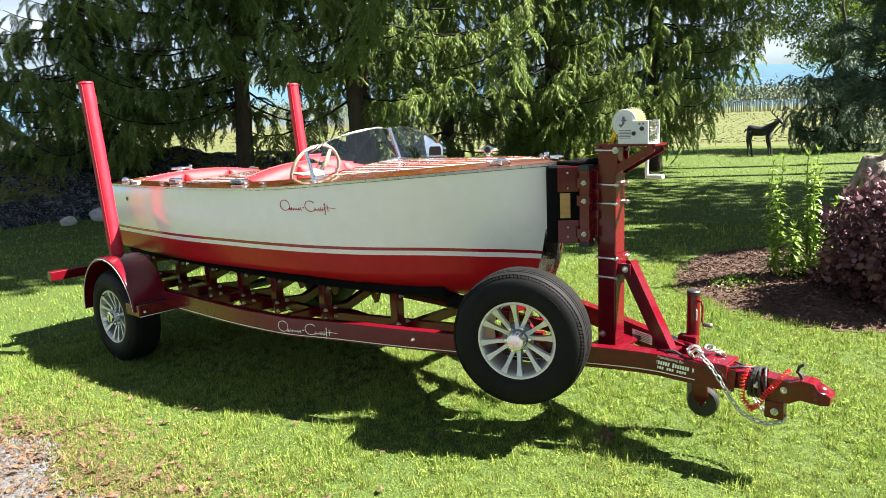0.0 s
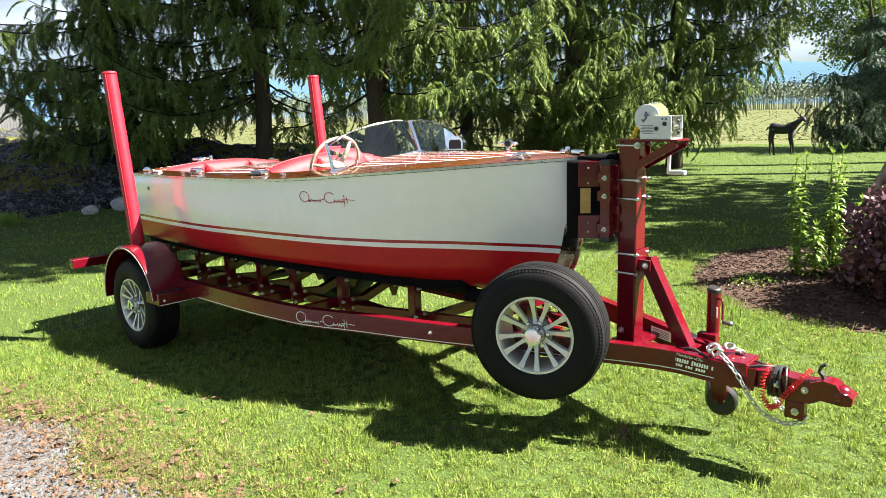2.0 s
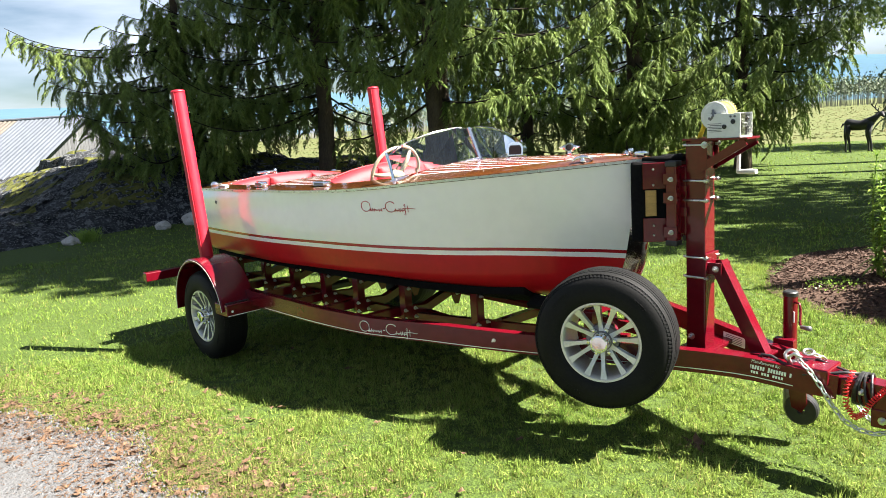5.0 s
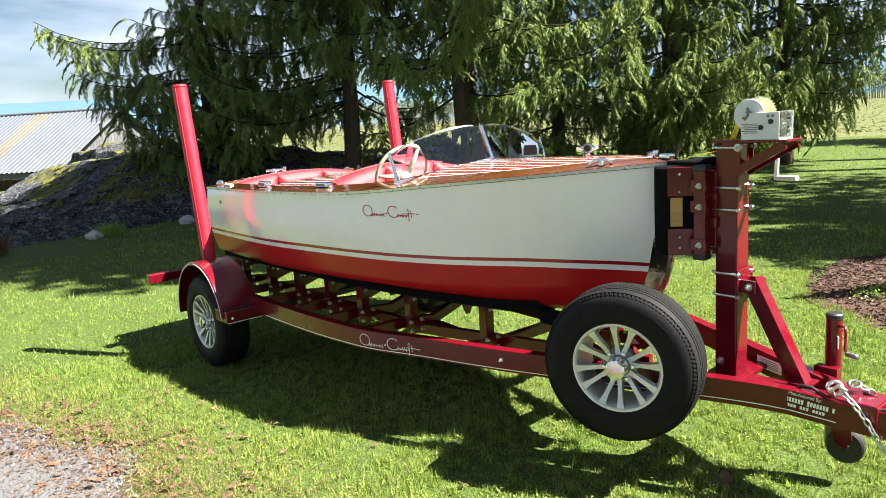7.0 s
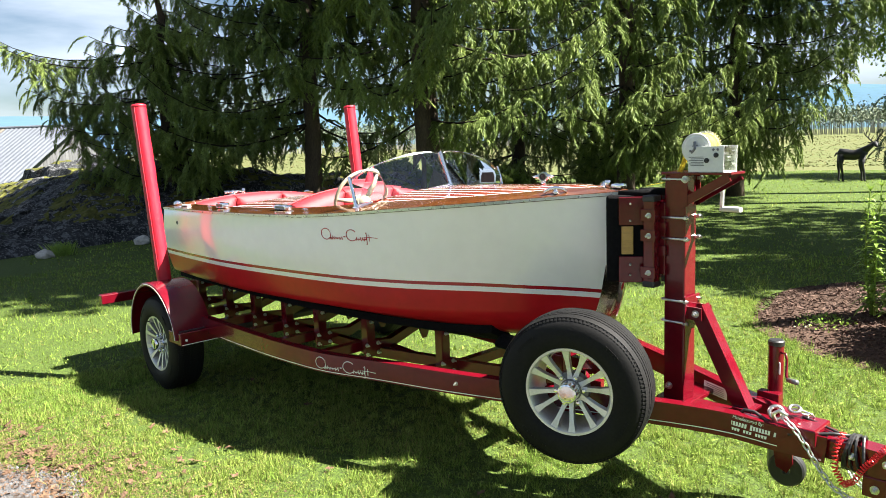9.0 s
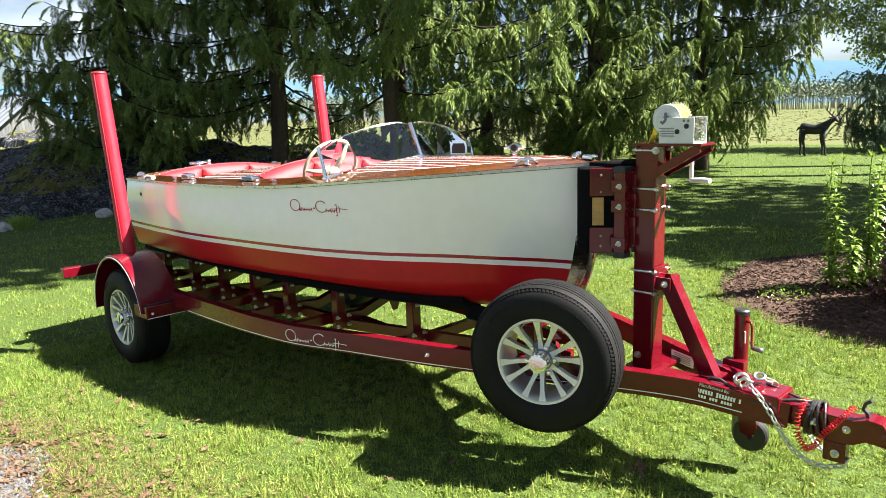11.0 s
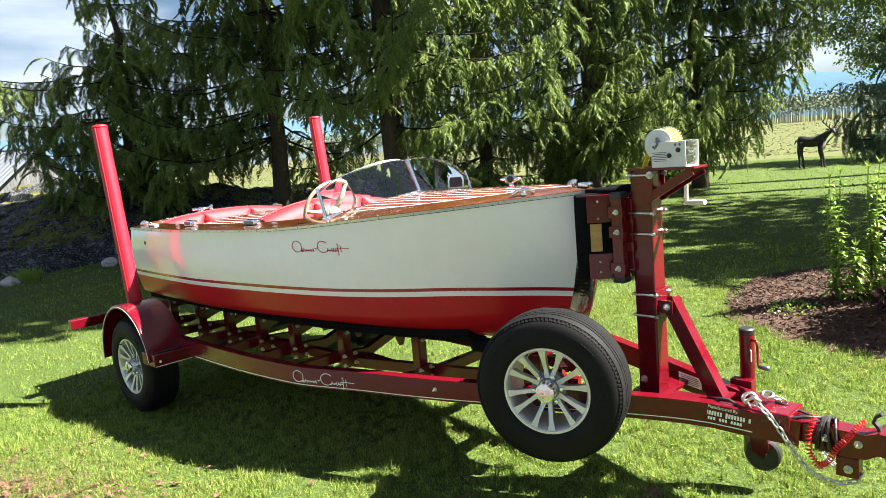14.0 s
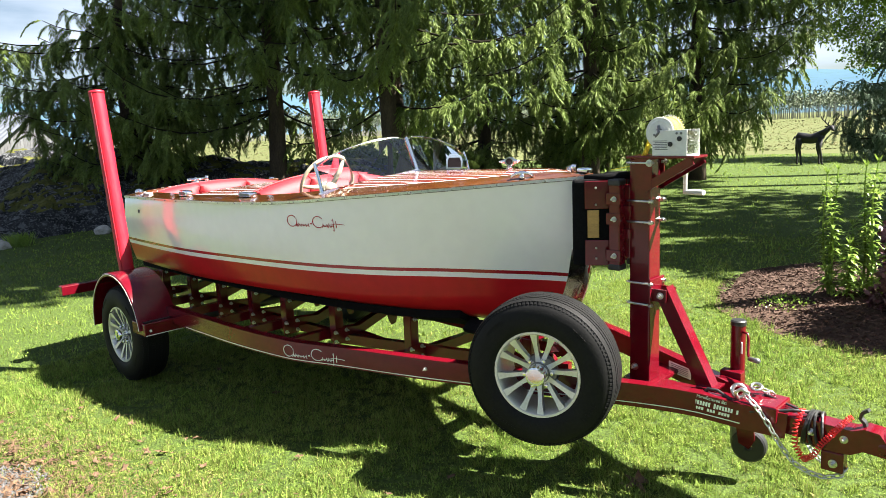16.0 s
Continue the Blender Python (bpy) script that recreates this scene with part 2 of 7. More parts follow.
def part(name, data, mat, parent, label="", smooth=False, sharp=None):
    """Links a bmesh or mesh, given in world places, as one mesh under a thing or a part."""
    if isinstance(data, bmesh.types.BMesh):
        bmesh.ops.recalc_face_normals(data, faces=data.faces)
        me = bpy.data.meshes.new(name)
        data.to_mesh(me)
        data.free()
        me.materials.append(M[mat])
    else:
        me = data
    if smooth:
        me.shade_smooth()
        if sharp:
            me.set_sharp_from_angle(angle=radians(sharp))
    ob = new(name, me)
    if parent is not None:
        ob.parent = parent
        ob.matrix_parent_inverse = place(parent).inverted()
    if label:
        ob["label"] = label
    return ob


def bm_box(bm, c, s, rot=None, bevel=0.0):
    """Adds a box with centre c and size s, turned by rot."""
    m = Matrix.Translation(c) @ (rot if rot else Matrix()) @ Matrix.Diagonal((*s, 1))
    vs = bmesh.ops.create_cube(bm, size=1.0, matrix=m)["verts"]
    if bevel:
        es = list({e for v in vs for e in v.link_edges})
        bmesh.ops.bevel(bm, geom=es, offset=bevel, segments=2, affect="EDGES", profile=0.5)


def box(c, s, rot=None, bevel=0.0):
    bm = bmesh.new()
    bm_box(bm, c, s, rot, bevel)
    return bm


def bm_tube(bm, pts, r, n=10, square=None, caps=True, closed=False, twist=0.0):
    """Adds a tube along pts: round with radius r (or radii), or with a square profile (half width, half height)."""
    pts = [Vector(p) for p in pts]
    k = len(pts)
    rings = []
    up = Vector((0, 0, 1))
    side_old = None
    for i, p in enumerate(pts):
        if closed:
            d = pts[(i + 1) % k] - pts[i - 1]
        else:
            d = pts[min(i + 1, k - 1)] - pts[max(i - 1, 0)]
        d.normalize()
        if side_old is None:
            side = d.cross(up)
            if side.length < 0.05:
                side = d.cross(Vector((0, 1, 0)))
        else:
            side = side_old - d * side_old.dot(d)
        side.normalize()
        side_old = side
        nrm = side.cross(d)
        rr = r[i] if isinstance(r, (list, tuple)) else r
        ring = []
        if square:
            a, b = square
            for u, v in ((-a, -b), (a, -b), (a, b), (-a, b)):
                ring.append(bm.verts.new(p + side * u + nrm * v))
        else:
            for j in range(n):
                t = 2 * math.pi * j / n + twist
                ring.append(bm.verts.new(p + side * (rr * math.cos(t)) + nrm * (rr * math.sin(t))))
        rings.append(ring)
    q = len(rings[0])
    for i in range(k if closed else k - 1):
        a, b = rings[i], rings[(i + 1) % k]
        for j in range(q):
            bm.faces.new((a[j], a[(j + 1) % q], b[(j + 1) % q], b[j]))
    if caps and not closed:
        bm.faces.new(rings[0][::-1])
        bm.faces.new(rings[-1])


def tube(pts, r, n=10, square=None, caps=True, closed=False, bevel=0.0):
    bm = bmesh.new()
    bm_tube(bm, pts, r, n, square, caps, closed)
    if bevel:
        es = [e for e in bm.edges if e.is_manifold and e.calc_face_angle(0) > 0.6]
        bmesh.ops.bevel(bm, geom=es, offset=bevel, segments=2, affect="EDGES", profile=0.5)
    return bm


def bm_lathe(bm, profile, m, n=48, closed=False):
    """Adds a turned form: profile of (radius, height) about the z axis of m."""
    rings = []
    for r, h in profile:
        rings.append([bm.verts.new(m @ Vector((r * math.cos(2 * math.pi * j / n), r * math.sin(2 * math.pi * j / n), h))) for j in range(n)])
    for i in range(len(rings) - (0 if closed else 1)):
        a, b = rings[i], rings[(i + 1) % len(rings)]
        for j in range(n):
            bm.faces.new((a[j], a[(j + 1) % n], b[(j + 1) % n], b[j]))
    if not closed:
        if profile[0][0] > 1e-6:
            bm.faces.new(rings[0][::-1])
        if profile[-1][0] > 1e-6:
            bm.faces.new(rings[-1])


def lathe(profile, m, n=48, closed=False):
    bm = bmesh.new()
    bm_lathe(bm, profile, m, n, closed)
    bmesh.ops.remove_doubles(bm, verts=bm.verts, dist=1e-5)
    return bm


def prism(outline, depth, m, bevel=0.0):
    """A plate: an outline in the xy plane of m, from z 0 to depth."""
    bm = bmesh.new()
    low = [bm.verts.new(m @ Vector((x, y, 0))) for x, y in outline]
    top = [bm.verts.new(m @ Vector((x, y, depth))) for x, y in outline]
    k = len(outline)
    bm.faces.new(low[::-1])
    bm.faces.new(top)
    for i in range(k):
        bm.faces.new((low[i], low[(i + 1) % k], top[(i + 1) % k], top[i]))
    if bevel:
        bmesh.ops.bevel(bm, geom=[e for e in bm.edges if e.calc_face_angle(0) > 0.6], offset=bevel, segments=2, affect="EDGES", profile=0.5)
    return bm


def axis_frame(p, z, x=(0, 0, 1)):
    """A pose at p whose z axis is z, and whose x axis leans to x."""
    z = Vector(z).normalized()
    y = z.cross(Vector(x)).normalized()
    xx = y.cross(z)
    return Matrix((( xx.x, y.x, z.x, p[0]), (xx.y, y.y, z.y, p[1]), (xx.z, y.z, z.z, p[2]), (0, 0, 0, 1)))


def lerp(x, xs, ys):
    return float(np.interp(x, xs, ys))


# ---- ground and distance ----
def gz(x, y):
    s = max(0.0, 0.86 * y - 0.5 * x - 21.0)
    u = 0.028 * s * s / (s + 12.0)
    return -1.5 * u / (1.5 + u) + 0.02 * noise.noise((x * 0.35, y * 0.35, 3.0))


def ground():
    vs, fs = [], []
    rings = [0.0] + [0.35 * 1.105 ** i for i in range(94)]
    n = 120
    for r in rings:
        for j in range(n):
            a = 2 * math.pi * j / n
            x, y = 2 + r * math.cos(a), r * math.sin(a)
            vs.append((x, y, gz(x, y)))
    for i in range(len(rings) - 1):
        for j in range(n):
            fs.append((i * n + j, i * n + (j + 1) % n, (i + 1) * n + (j + 1) % n, (i + 1) * n + j))
    me = mesh_data("ground", vs, fs, ["grass", "meadow"], True)
    for p in me.polygons:
        c = p.center
        if 0.86 * c.y - 0.5 * c.x > 28.5 + 1.5 * noise.noise((c.x * 0.1, c.y * 0.1, 0)):
            p.material_index = 1
    tagged(new("ground", me), "mown green lawn running out to a meadow", "ground", kind="structure")


ground()


def hills():
    vs, fs = [], []
    n = 160
    for i in range(n + 1):
        a = radians(60 + 150 * i / n)
        d = 1500
        h = -40 + 150 + 26 * noise.noise((i * 0.07, 1.0, 0)) + 9 * noise.noise((i * 0.3, 5.0, 0)) + 3 * noise.noise((i * 1.1, 5.0, 0))
        vs += [(d * math.cos(a), d * math.sin(a), -75.0), (1.15 * d * math.cos(a), 1.15 * d * math.sin(a), h * 0.55), (1.5 * d * math.cos(a), 1.5 * d * math.sin(a), h)]
    for i in range(n):
        for k in range(2):
            fs.append((3 * i + k, 3 * i + 3 + k, 3 * i + 4 + k, 3 * i + 1 + k))
    # haze over the hills comes from their material colour alone
    tagged(new("backdrop", mesh_data("backdrop", vs, fs, "hill", True)), "wooded hills beyond the valley, tinted blue for distance haze", "hills", kind="structure")


hills()

# plain wall added out of view across the drive, to tone down paint reflections
tagged(new("house_wall", bpy.data.meshes.new("house_wall")), "plain grey wall added unseen behind the camera to shape reflections", "wall", kind="structure")
bm = bmesh.new()
bm_box(bm, (13.5, -12.0, 1.6), (34.0, 0.25, 3.8), Matrix.Rotation(0.72, 4, "Z"))
bm.to_mesh(bpy.data.meshes["house_wall"])
bm.free()
bpy.data.meshes["house_wall"].materials.append(M["siding"])

# ---- rock outcrop ----
ROCK_Y = [-7, -4, -1.5, 0.5, 2.0, 4.0, 6.0, 9.0, 13.0, 18.0]
ROCK_BASE = [-8.0, -8.4, -8.9, -9.3, -9.7, -9.0, -6.5, -5.5, -7.0, -10.0]
ROCK_H = [0.0, 0.05, 0.22, 0.50, 1.25, 1.5, 1.05, 0.85, 0.6, 0.4]


def rock_z(x, y):
    b, h = lerp(y, ROCK_Y, ROCK_BASE), lerp(y, ROCK_Y, ROCK_H)
    u = (b - x) / 3.0
    if u < 0:
        return -0.15 + u * 0.3
    return h * (1 - (1 - min(u, 1.0)) ** 2.2) - 0.14 * max(0, u - 1) * (1.0 if y < 3.0 else 0.0)


def rock_outcrop():
    vs, fs = [], []
    nu, nv = 130, 220
    for i in range(nv + 1):
        y = -6.5 + 20.5 * i / nv
        b = lerp(y, ROCK_Y, ROCK_BASE)
        for j in range(nu + 1):
            x = b + 0.4 - 11.0 * (j / nu) ** 1.6
            z = rock_z(x, y)
            k = min(1.0, max(0.0, (b - x) / 0.8))
            f = noise.fractal((x * 0.9, y * 0.9, z * 1.5), 0.9, 2.1, 6)
            c = noise.cell((x * 1.4, y * 1.1, 0.0))
            vs.append((x + 0.25 * k * f, y + 0.1 * k * c + 0.05 * k * noise.noise((x * 6, y * 6, 4.0)), z + k * (0.11 * f + 0.05 * c + 0.07 * abs(noise.noise((x * 3.1, y * 4.3, z * 5))) + 0.04 * noise.noise((x * 7, y * 8, z * 9)))))
    w = nu + 1
    for i in range(nv):
        for j in range(nu):
            fs.append((i * w + j, i * w + j + 1, (i + 1) * w + j + 1, (i + 1) * w + j))
    t = thing("rock_outcrop", (-9.5, 2.0, 0.0), "dark lichen-covered rock ledge with mossy top on the lawn", "rock")
    bare, green = [], []
    for f in fs:
        a, b, c, d = (Vector(vs[k]) for k in f)
        n, m = (b - a).cross(d - a).normalized(), (a + c) / 2
        (green if abs(n.z) > 0.72 and m.z > 0.45 and noise.noise((m.x * 0.8, m.y * 0.8, 7)) > 0.0 else bare).append(f)
    part("rock_face", mesh_data("rock_face", vs, bare, "rock"), "rock", t, "rough dark grey rock face")
    part("moss_cover", mesh_data("moss_cover", vs, green, "moss"), "moss", t, "yellow-green moss cover")


rock_outcrop()

# ---- boat ----
HX = [-0.65, 0.0, 0.6, 1.3, 1.8, 2.2, 2.5, 2.8, 3.0, 3.12, 3.20, 3.25, 3.29]
HB = [0.70, 0.765, 0.80, 0.78, 0.735, 0.655, 0.55, 0.385, 0.235, 0.140, 0.075, 0.035, 0.012]
SHEER = [1.290, 1.300, 1.311, 1.325, 1.352, 1.384, 1.406, 1.428, 1.442, 1.450, 1.455, 1.459, 1.462]
CB = [0.66, 0.715, 0.74, 0.715, 0.660, 0.560, 0.425, 0.240, 0.112, 0.056, 0.028, 0.014, 0.010]
CZ = [0.775, 0.775, 0.778, 0.788, 0.795, 0.80, 0.81, 0.825, 0.85, 0.88, 0.91, 0.97, 1.14]
KZ = [0.715, 0.705, 0.69, 0.67, 0.65, 0.635, 0.625, 0.625, 0.655, 0.71, 0.805, 0.93, 1.12]


def fair(x, xs, ys):
    """A smooth line through stations (monotone cubic)."""
    i = min(max(int(np.searchsorted(xs, x)) - 1, 0), len(xs) - 2)
    h = xs[i + 1] - xs[i]
    u = min(max((x - xs[i]) / h, 0.0), 1.0)
    slope = lambda k: (ys[k + 1] - ys[k]) / (xs[k + 1] - xs[k])

    def tangent(k):
        if k == 0:
            return slope(0)
        if k == len(xs) - 1:
            return slope(k - 1)
        a, b = slope(k - 1), slope(k)
        return 0.0 if a * b <= 0 else 2 * a * b / (a + b)

    a, b = tangent(i), tangent(i + 1)
    return ys[i] * (1 + 2 * u) * (1 - u) ** 2 + a * h * u * (1 - u) ** 2 + ys[i + 1] * u * u * (3 - 2 * u) - b * h * u * u * (1 - u)


def half_beam(x):
    return fair(x, HX, HB)


def sheer(x):
    return fair(x, HX, SHEER)


def stripe_top(x):
    return max(fair(x, HX, CZ) + 0.003, stripe_line(x))


def stripe_line(x):
    return fair(x, [-0.65, 0.4, 1.7, 2.5, 3.0, 3.34], [0.966, 0.977, 0.993, 0.997, 0.978, 0.962])


def hull_side(x, z):
    """Half breadth of the topside at height z: hollow flare forward, a little tumblehome aft."""
    zs, zc, b, c = sheer(x), fair(x, HX, CZ), half_beam(x), fair(x, HX, CB)
    u = (z - zc) / (zs - zc)
    bulge = lerp(x, [-0.65, 0.5, 1.8, 2.6, 3.2], [0.035, 0.03, 0.015, -0.01, 0.0])
    return c + (b - c) * u + bulge * 4 * u * (1 - u)


def band(name, xs, top, low, rows, mat, parent, label=""):
    """A strip of hull plating on both sides between two height lines."""
    vs, fs = [], []
    for side in (-1, 1):
        o = len(vs)
        for x in xs:
            a, b = top(x), low(x)
            for k in range(rows + 1):
                z = a + (b - a) * k / rows
                vs.append((x, side * hull_side(x, z), z))
        w = rows + 1
        for i in range(len(xs) - 1):
            for k in range(rows):
                q = (o + i * w + k, o + i * w + k + 1, o + (i + 1) * w + k + 1, o + (i + 1) * w + k)
                fs.append(q if side < 0 else q[::-1])
    me = mesh_data(name, vs, fs, mat, True)
    return part(name, me, mat, parent, label)


XS = [float(v) for v in np.concatenate([np.linspace(-0.65, 2.4, 40), np.linspace(2.45, 3.29, 30)])]
boat = thing("motorboat", (1.4, 0, 0.6), "white and red wooden runabout motorboat resting on trailer", "boat")
chine = lambda x: fair(x, HX, CZ)
band("hull_side", XS, sheer, stripe_top, 14, "white_hull", boat, "glossy white painted hull side")
band("boot_stripe", XS, stripe_top, lambda x: max(chine(x) + 0.002, stripe_line(x) - 0.019), 1, "red_line", boat, "thin dark red boot stripe")
band("boot_stripe", XS, lambda x: max(chine(x) + 0.002, stripe_line(x) - 0.019), lambda x: max(chine(x) + 0.001, stripe_line(x) - 0.047), 1, "white_line", boat, "thin white boot stripe")


def belly(u, x):
    """How far down the bottom has come, from chine (0) to keel (1)."""
    return u + 0.45 * math.sin(math.pi * u) * (1 - u) * lerp(x, [0, 3], [0.2, 1])


def hull_bottom():
    vs, fs = [], []
    rows = 14
    for side in (-1, 1):
        o = len(vs)
        for x in XS:
            a = max(chine(x) + 0.001, stripe_line(x) - 0.047)
            zc, c, kz = chine(x), fair(x, HX, CB), fair(x, HX, KZ)
            for k in range(5):
                z = a + (zc - a) * k / 4
                vs.append((x, side * hull_side(x, z), z))
            for k in range(1, 9):
                u = k / 8
                vs.append((x, side * c * (1 - u), zc + (kz - zc) * belly(u, x)))
        w = 13
        for i in range(len(XS) - 1):
            for k in range(w - 1):
                q = (o + i * w + k, o + i * w + k + 1, o + (i + 1) * w + k + 1, o + (i + 1) * w + k)
                fs.append(q if side < 0 else q[::-1])
    part("hull_bottom", mesh_data("hull_bottom", vs, fs, "red_bottom", True), "red_bottom", boat, "glossy red painted hull bottom")


hull_bottom()
bm = bmesh.new()
x0 = -0.65
ring = [(x0, -hull_side(x0, z), z) for z in (1.29, 1.15, 1.0, 0.88, 0.775)] + [(x0, 0, 0.715)] + [(x0, hull_side(x0, z), z) for z in (0.775, 0.88, 1.0, 1.15, 1.29)]
bm.faces.new([bm.verts.new(v) for v in ring] + [bm.verts.new((x0, 0, 1.31))])
part("transom", bm, "white_hull", boat)


def crown(x, y):
    """Deck height."""
    b = max(half_beam(x), 0.02)
    h = lerp(x, [-0.65, 0.3, 1.9, 3.0, 3.3], [0.05, 0.05, 0.098, 0.045, 0.004])
    return sheer(x) + 0.012 + h * (1 - min(1, abs(y) / b) ** 2)


def deck_strip(name, x0, x1, ya, yb, mat, parent, label="", n=14, lift=0.0):
    """A deck board between two edges given as functions of x."""
    vs, fs = [], []
    for i in range(n + 1):
        x = x0 + (x1 - x0) * i / n
        a, b = ya(x), yb(x)
        for k in range(4):
            y = a + (b - a) * k / 3
            vs.append((x, y, crown(x, y) + lift))
        for y in (b, a):
            vs.append((x, y, crown(x, y) + lift - 0.02))
    for i in range(n):
        for k in range(6):
            fs.append((i * 6 + k, (i + 1) * 6 + k, (i + 1) * 6 + (k + 1) % 6, i * 6 + (k + 1) % 6))
    fs += [tuple(range(5, -1, -1)), tuple(range(n * 6, n * 6 + 6))]
    me = mesh_data(name, vs, fs, mat)
    return part(name, me, mat, parent, label)


inner = lambda x: max(0.0, half_beam(x) - lerp(x, [-0.65, 2.0, 3.0, 3.2], [0.15, 0.16, 0.12, 0.10]))
for s in (-1, 1):
    deck_strip("covering_board", -0.65, 3.275, lambda x: s * half_beam(x), lambda x: s * (inner(x) if x < 3.16 else 0.0), "mahogany", boat, "varnished mahogany covering board", 60)


def deck(x0, x1, parent):
    """Deck planks with flush white seams between them and along the covering boards."""
    pitch, gap = 0.062, 0.011
    lim = lambda x: max(0.001, inner(x) - 0.010)

    def reach(edge):
        for q in np.linspace(x0, x1, 80):
            if inner(float(q)) < edge + 0.012:
                return float(q)
        return x1

    clamp = lambda y: (lambda x: max(-lim(x), min(lim(x), y)))
    for k in range(-11, 12):
        y0, y1 = k * pitch - (pitch - gap) / 2, k * pitch + (pitch - gap) / 2
        xe = reach(min(abs(y0), abs(y1)))
        if xe > x0 + 0.03:
            deck_strip("deck_plank", x0, xe, clamp(y0), clamp(y1), "plank", parent, "", 24)
        xe = reach(min(abs(y1), abs(y1 + gap)))
        if xe > x0 + 0.03:
            deck_strip("deck_seam", x0, xe, clamp(y1), clamp(y1 + gap), "seam", parent, "", 24, -0.0004)
    for s in (-1, 1):
        deck_strip("deck_seam", x0, min(x1, 3.14), lambda x: s * lim(x), lambda x: s * inner(x), "seam", parent, "", 30, -0.0004)


deck(1.98, 3.14, boat)
deck(0.42, 1.12, boat)
deck(-0.64, -0.44, boat)

# ---- trailer ----
RX = [-0.75, 0.4, 1.2, 1.8, 2.2, 2.67, 3.3, 3.86, 4.1, 4.25]
RY = [0.90, 0.93, 0.950, 0.905, 0.80, 0.65, 0.40, 0.165, 0.10, 0.06]
RZ = [0.525, 0.525, 0.530, 0.525, 0.527, 0.518, 0.500, 0.475, 0.445, 0.432]
rail_y = lambda x: fair(x, RX, RY)
rail_z = lambda x: fair(x, RX, RZ)
trailer = thing("boat_trailer", (1.5, 0, 0.3), "glossy dark red steel boat trailer parked on grass", "trailer")


def bolt(p, d, r=0.011, parent=None, washer=True):
    """A zinc bolt head with washer, pointing along d."""
    m = axis_frame(p, d)
    bm = bmesh.new()
    if washer:
        bm_lathe(bm, [(r * 1.4, 0.0), (r * 1.4, 0.003)], m, 14)
    bm_lathe(bm, [(r, 0.002), (r, 0.013), (r * 0.85, 0.015)], m, 6)
    bm_lathe(bm, [(r * 0.55, 0.013), (r * 0.55, 0.026), (r * 0.4, 0.028)], m, 8)
    return part("bolt", bm, "steel", parent or trailer)


def rail(s):
    xs = [float(v) for v in np.linspace(-0.75, 4.25, 60)]
    pts = [(x, s * (rail_y(x) - 0.028), rail_z(x)) for x in xs]
    ob = part("side_rail", tube(pts, 0, square=(0.028, 0.055), bevel=0.005), "trailer", trailer, smooth=True, sharp=30)
    # white pinstripe along the lower edge
    vs, fs = [], []
    for i, x in enumerate(v for v in xs if 0.62 < v < 4.12):
        y, z = s * (rail_y(x) + 0.003), rail_z(x) - lerp(x, [0.5, 2.5, 4.1], [0.045, 0.045, 0.030])
        vs += [(x, y, z - 0.002), (x, y, z + 0.002), (x, y - s * 0.004, z + 0.002), (x, y - s * 0.004, z - 0.002)]
        if i:
            for k in range(4):
                fs.append((4 * i - 4 + k, 4 * i + k, 4 * i + (k + 1) % 4, 4 * i - 4 + (k + 1) % 4))
    part("pinstripe", mesh_data("pinstripe", vs, fs, "white_line"), "white_line", ob, "thin white pinstripe")
    return ob


rail_near = rail(-1)
rail_far = rail(1)
bolt((2.69, -rail_y(2.69) - 0.0005, 0.522), (0.3, -1, 0), 0.0075)


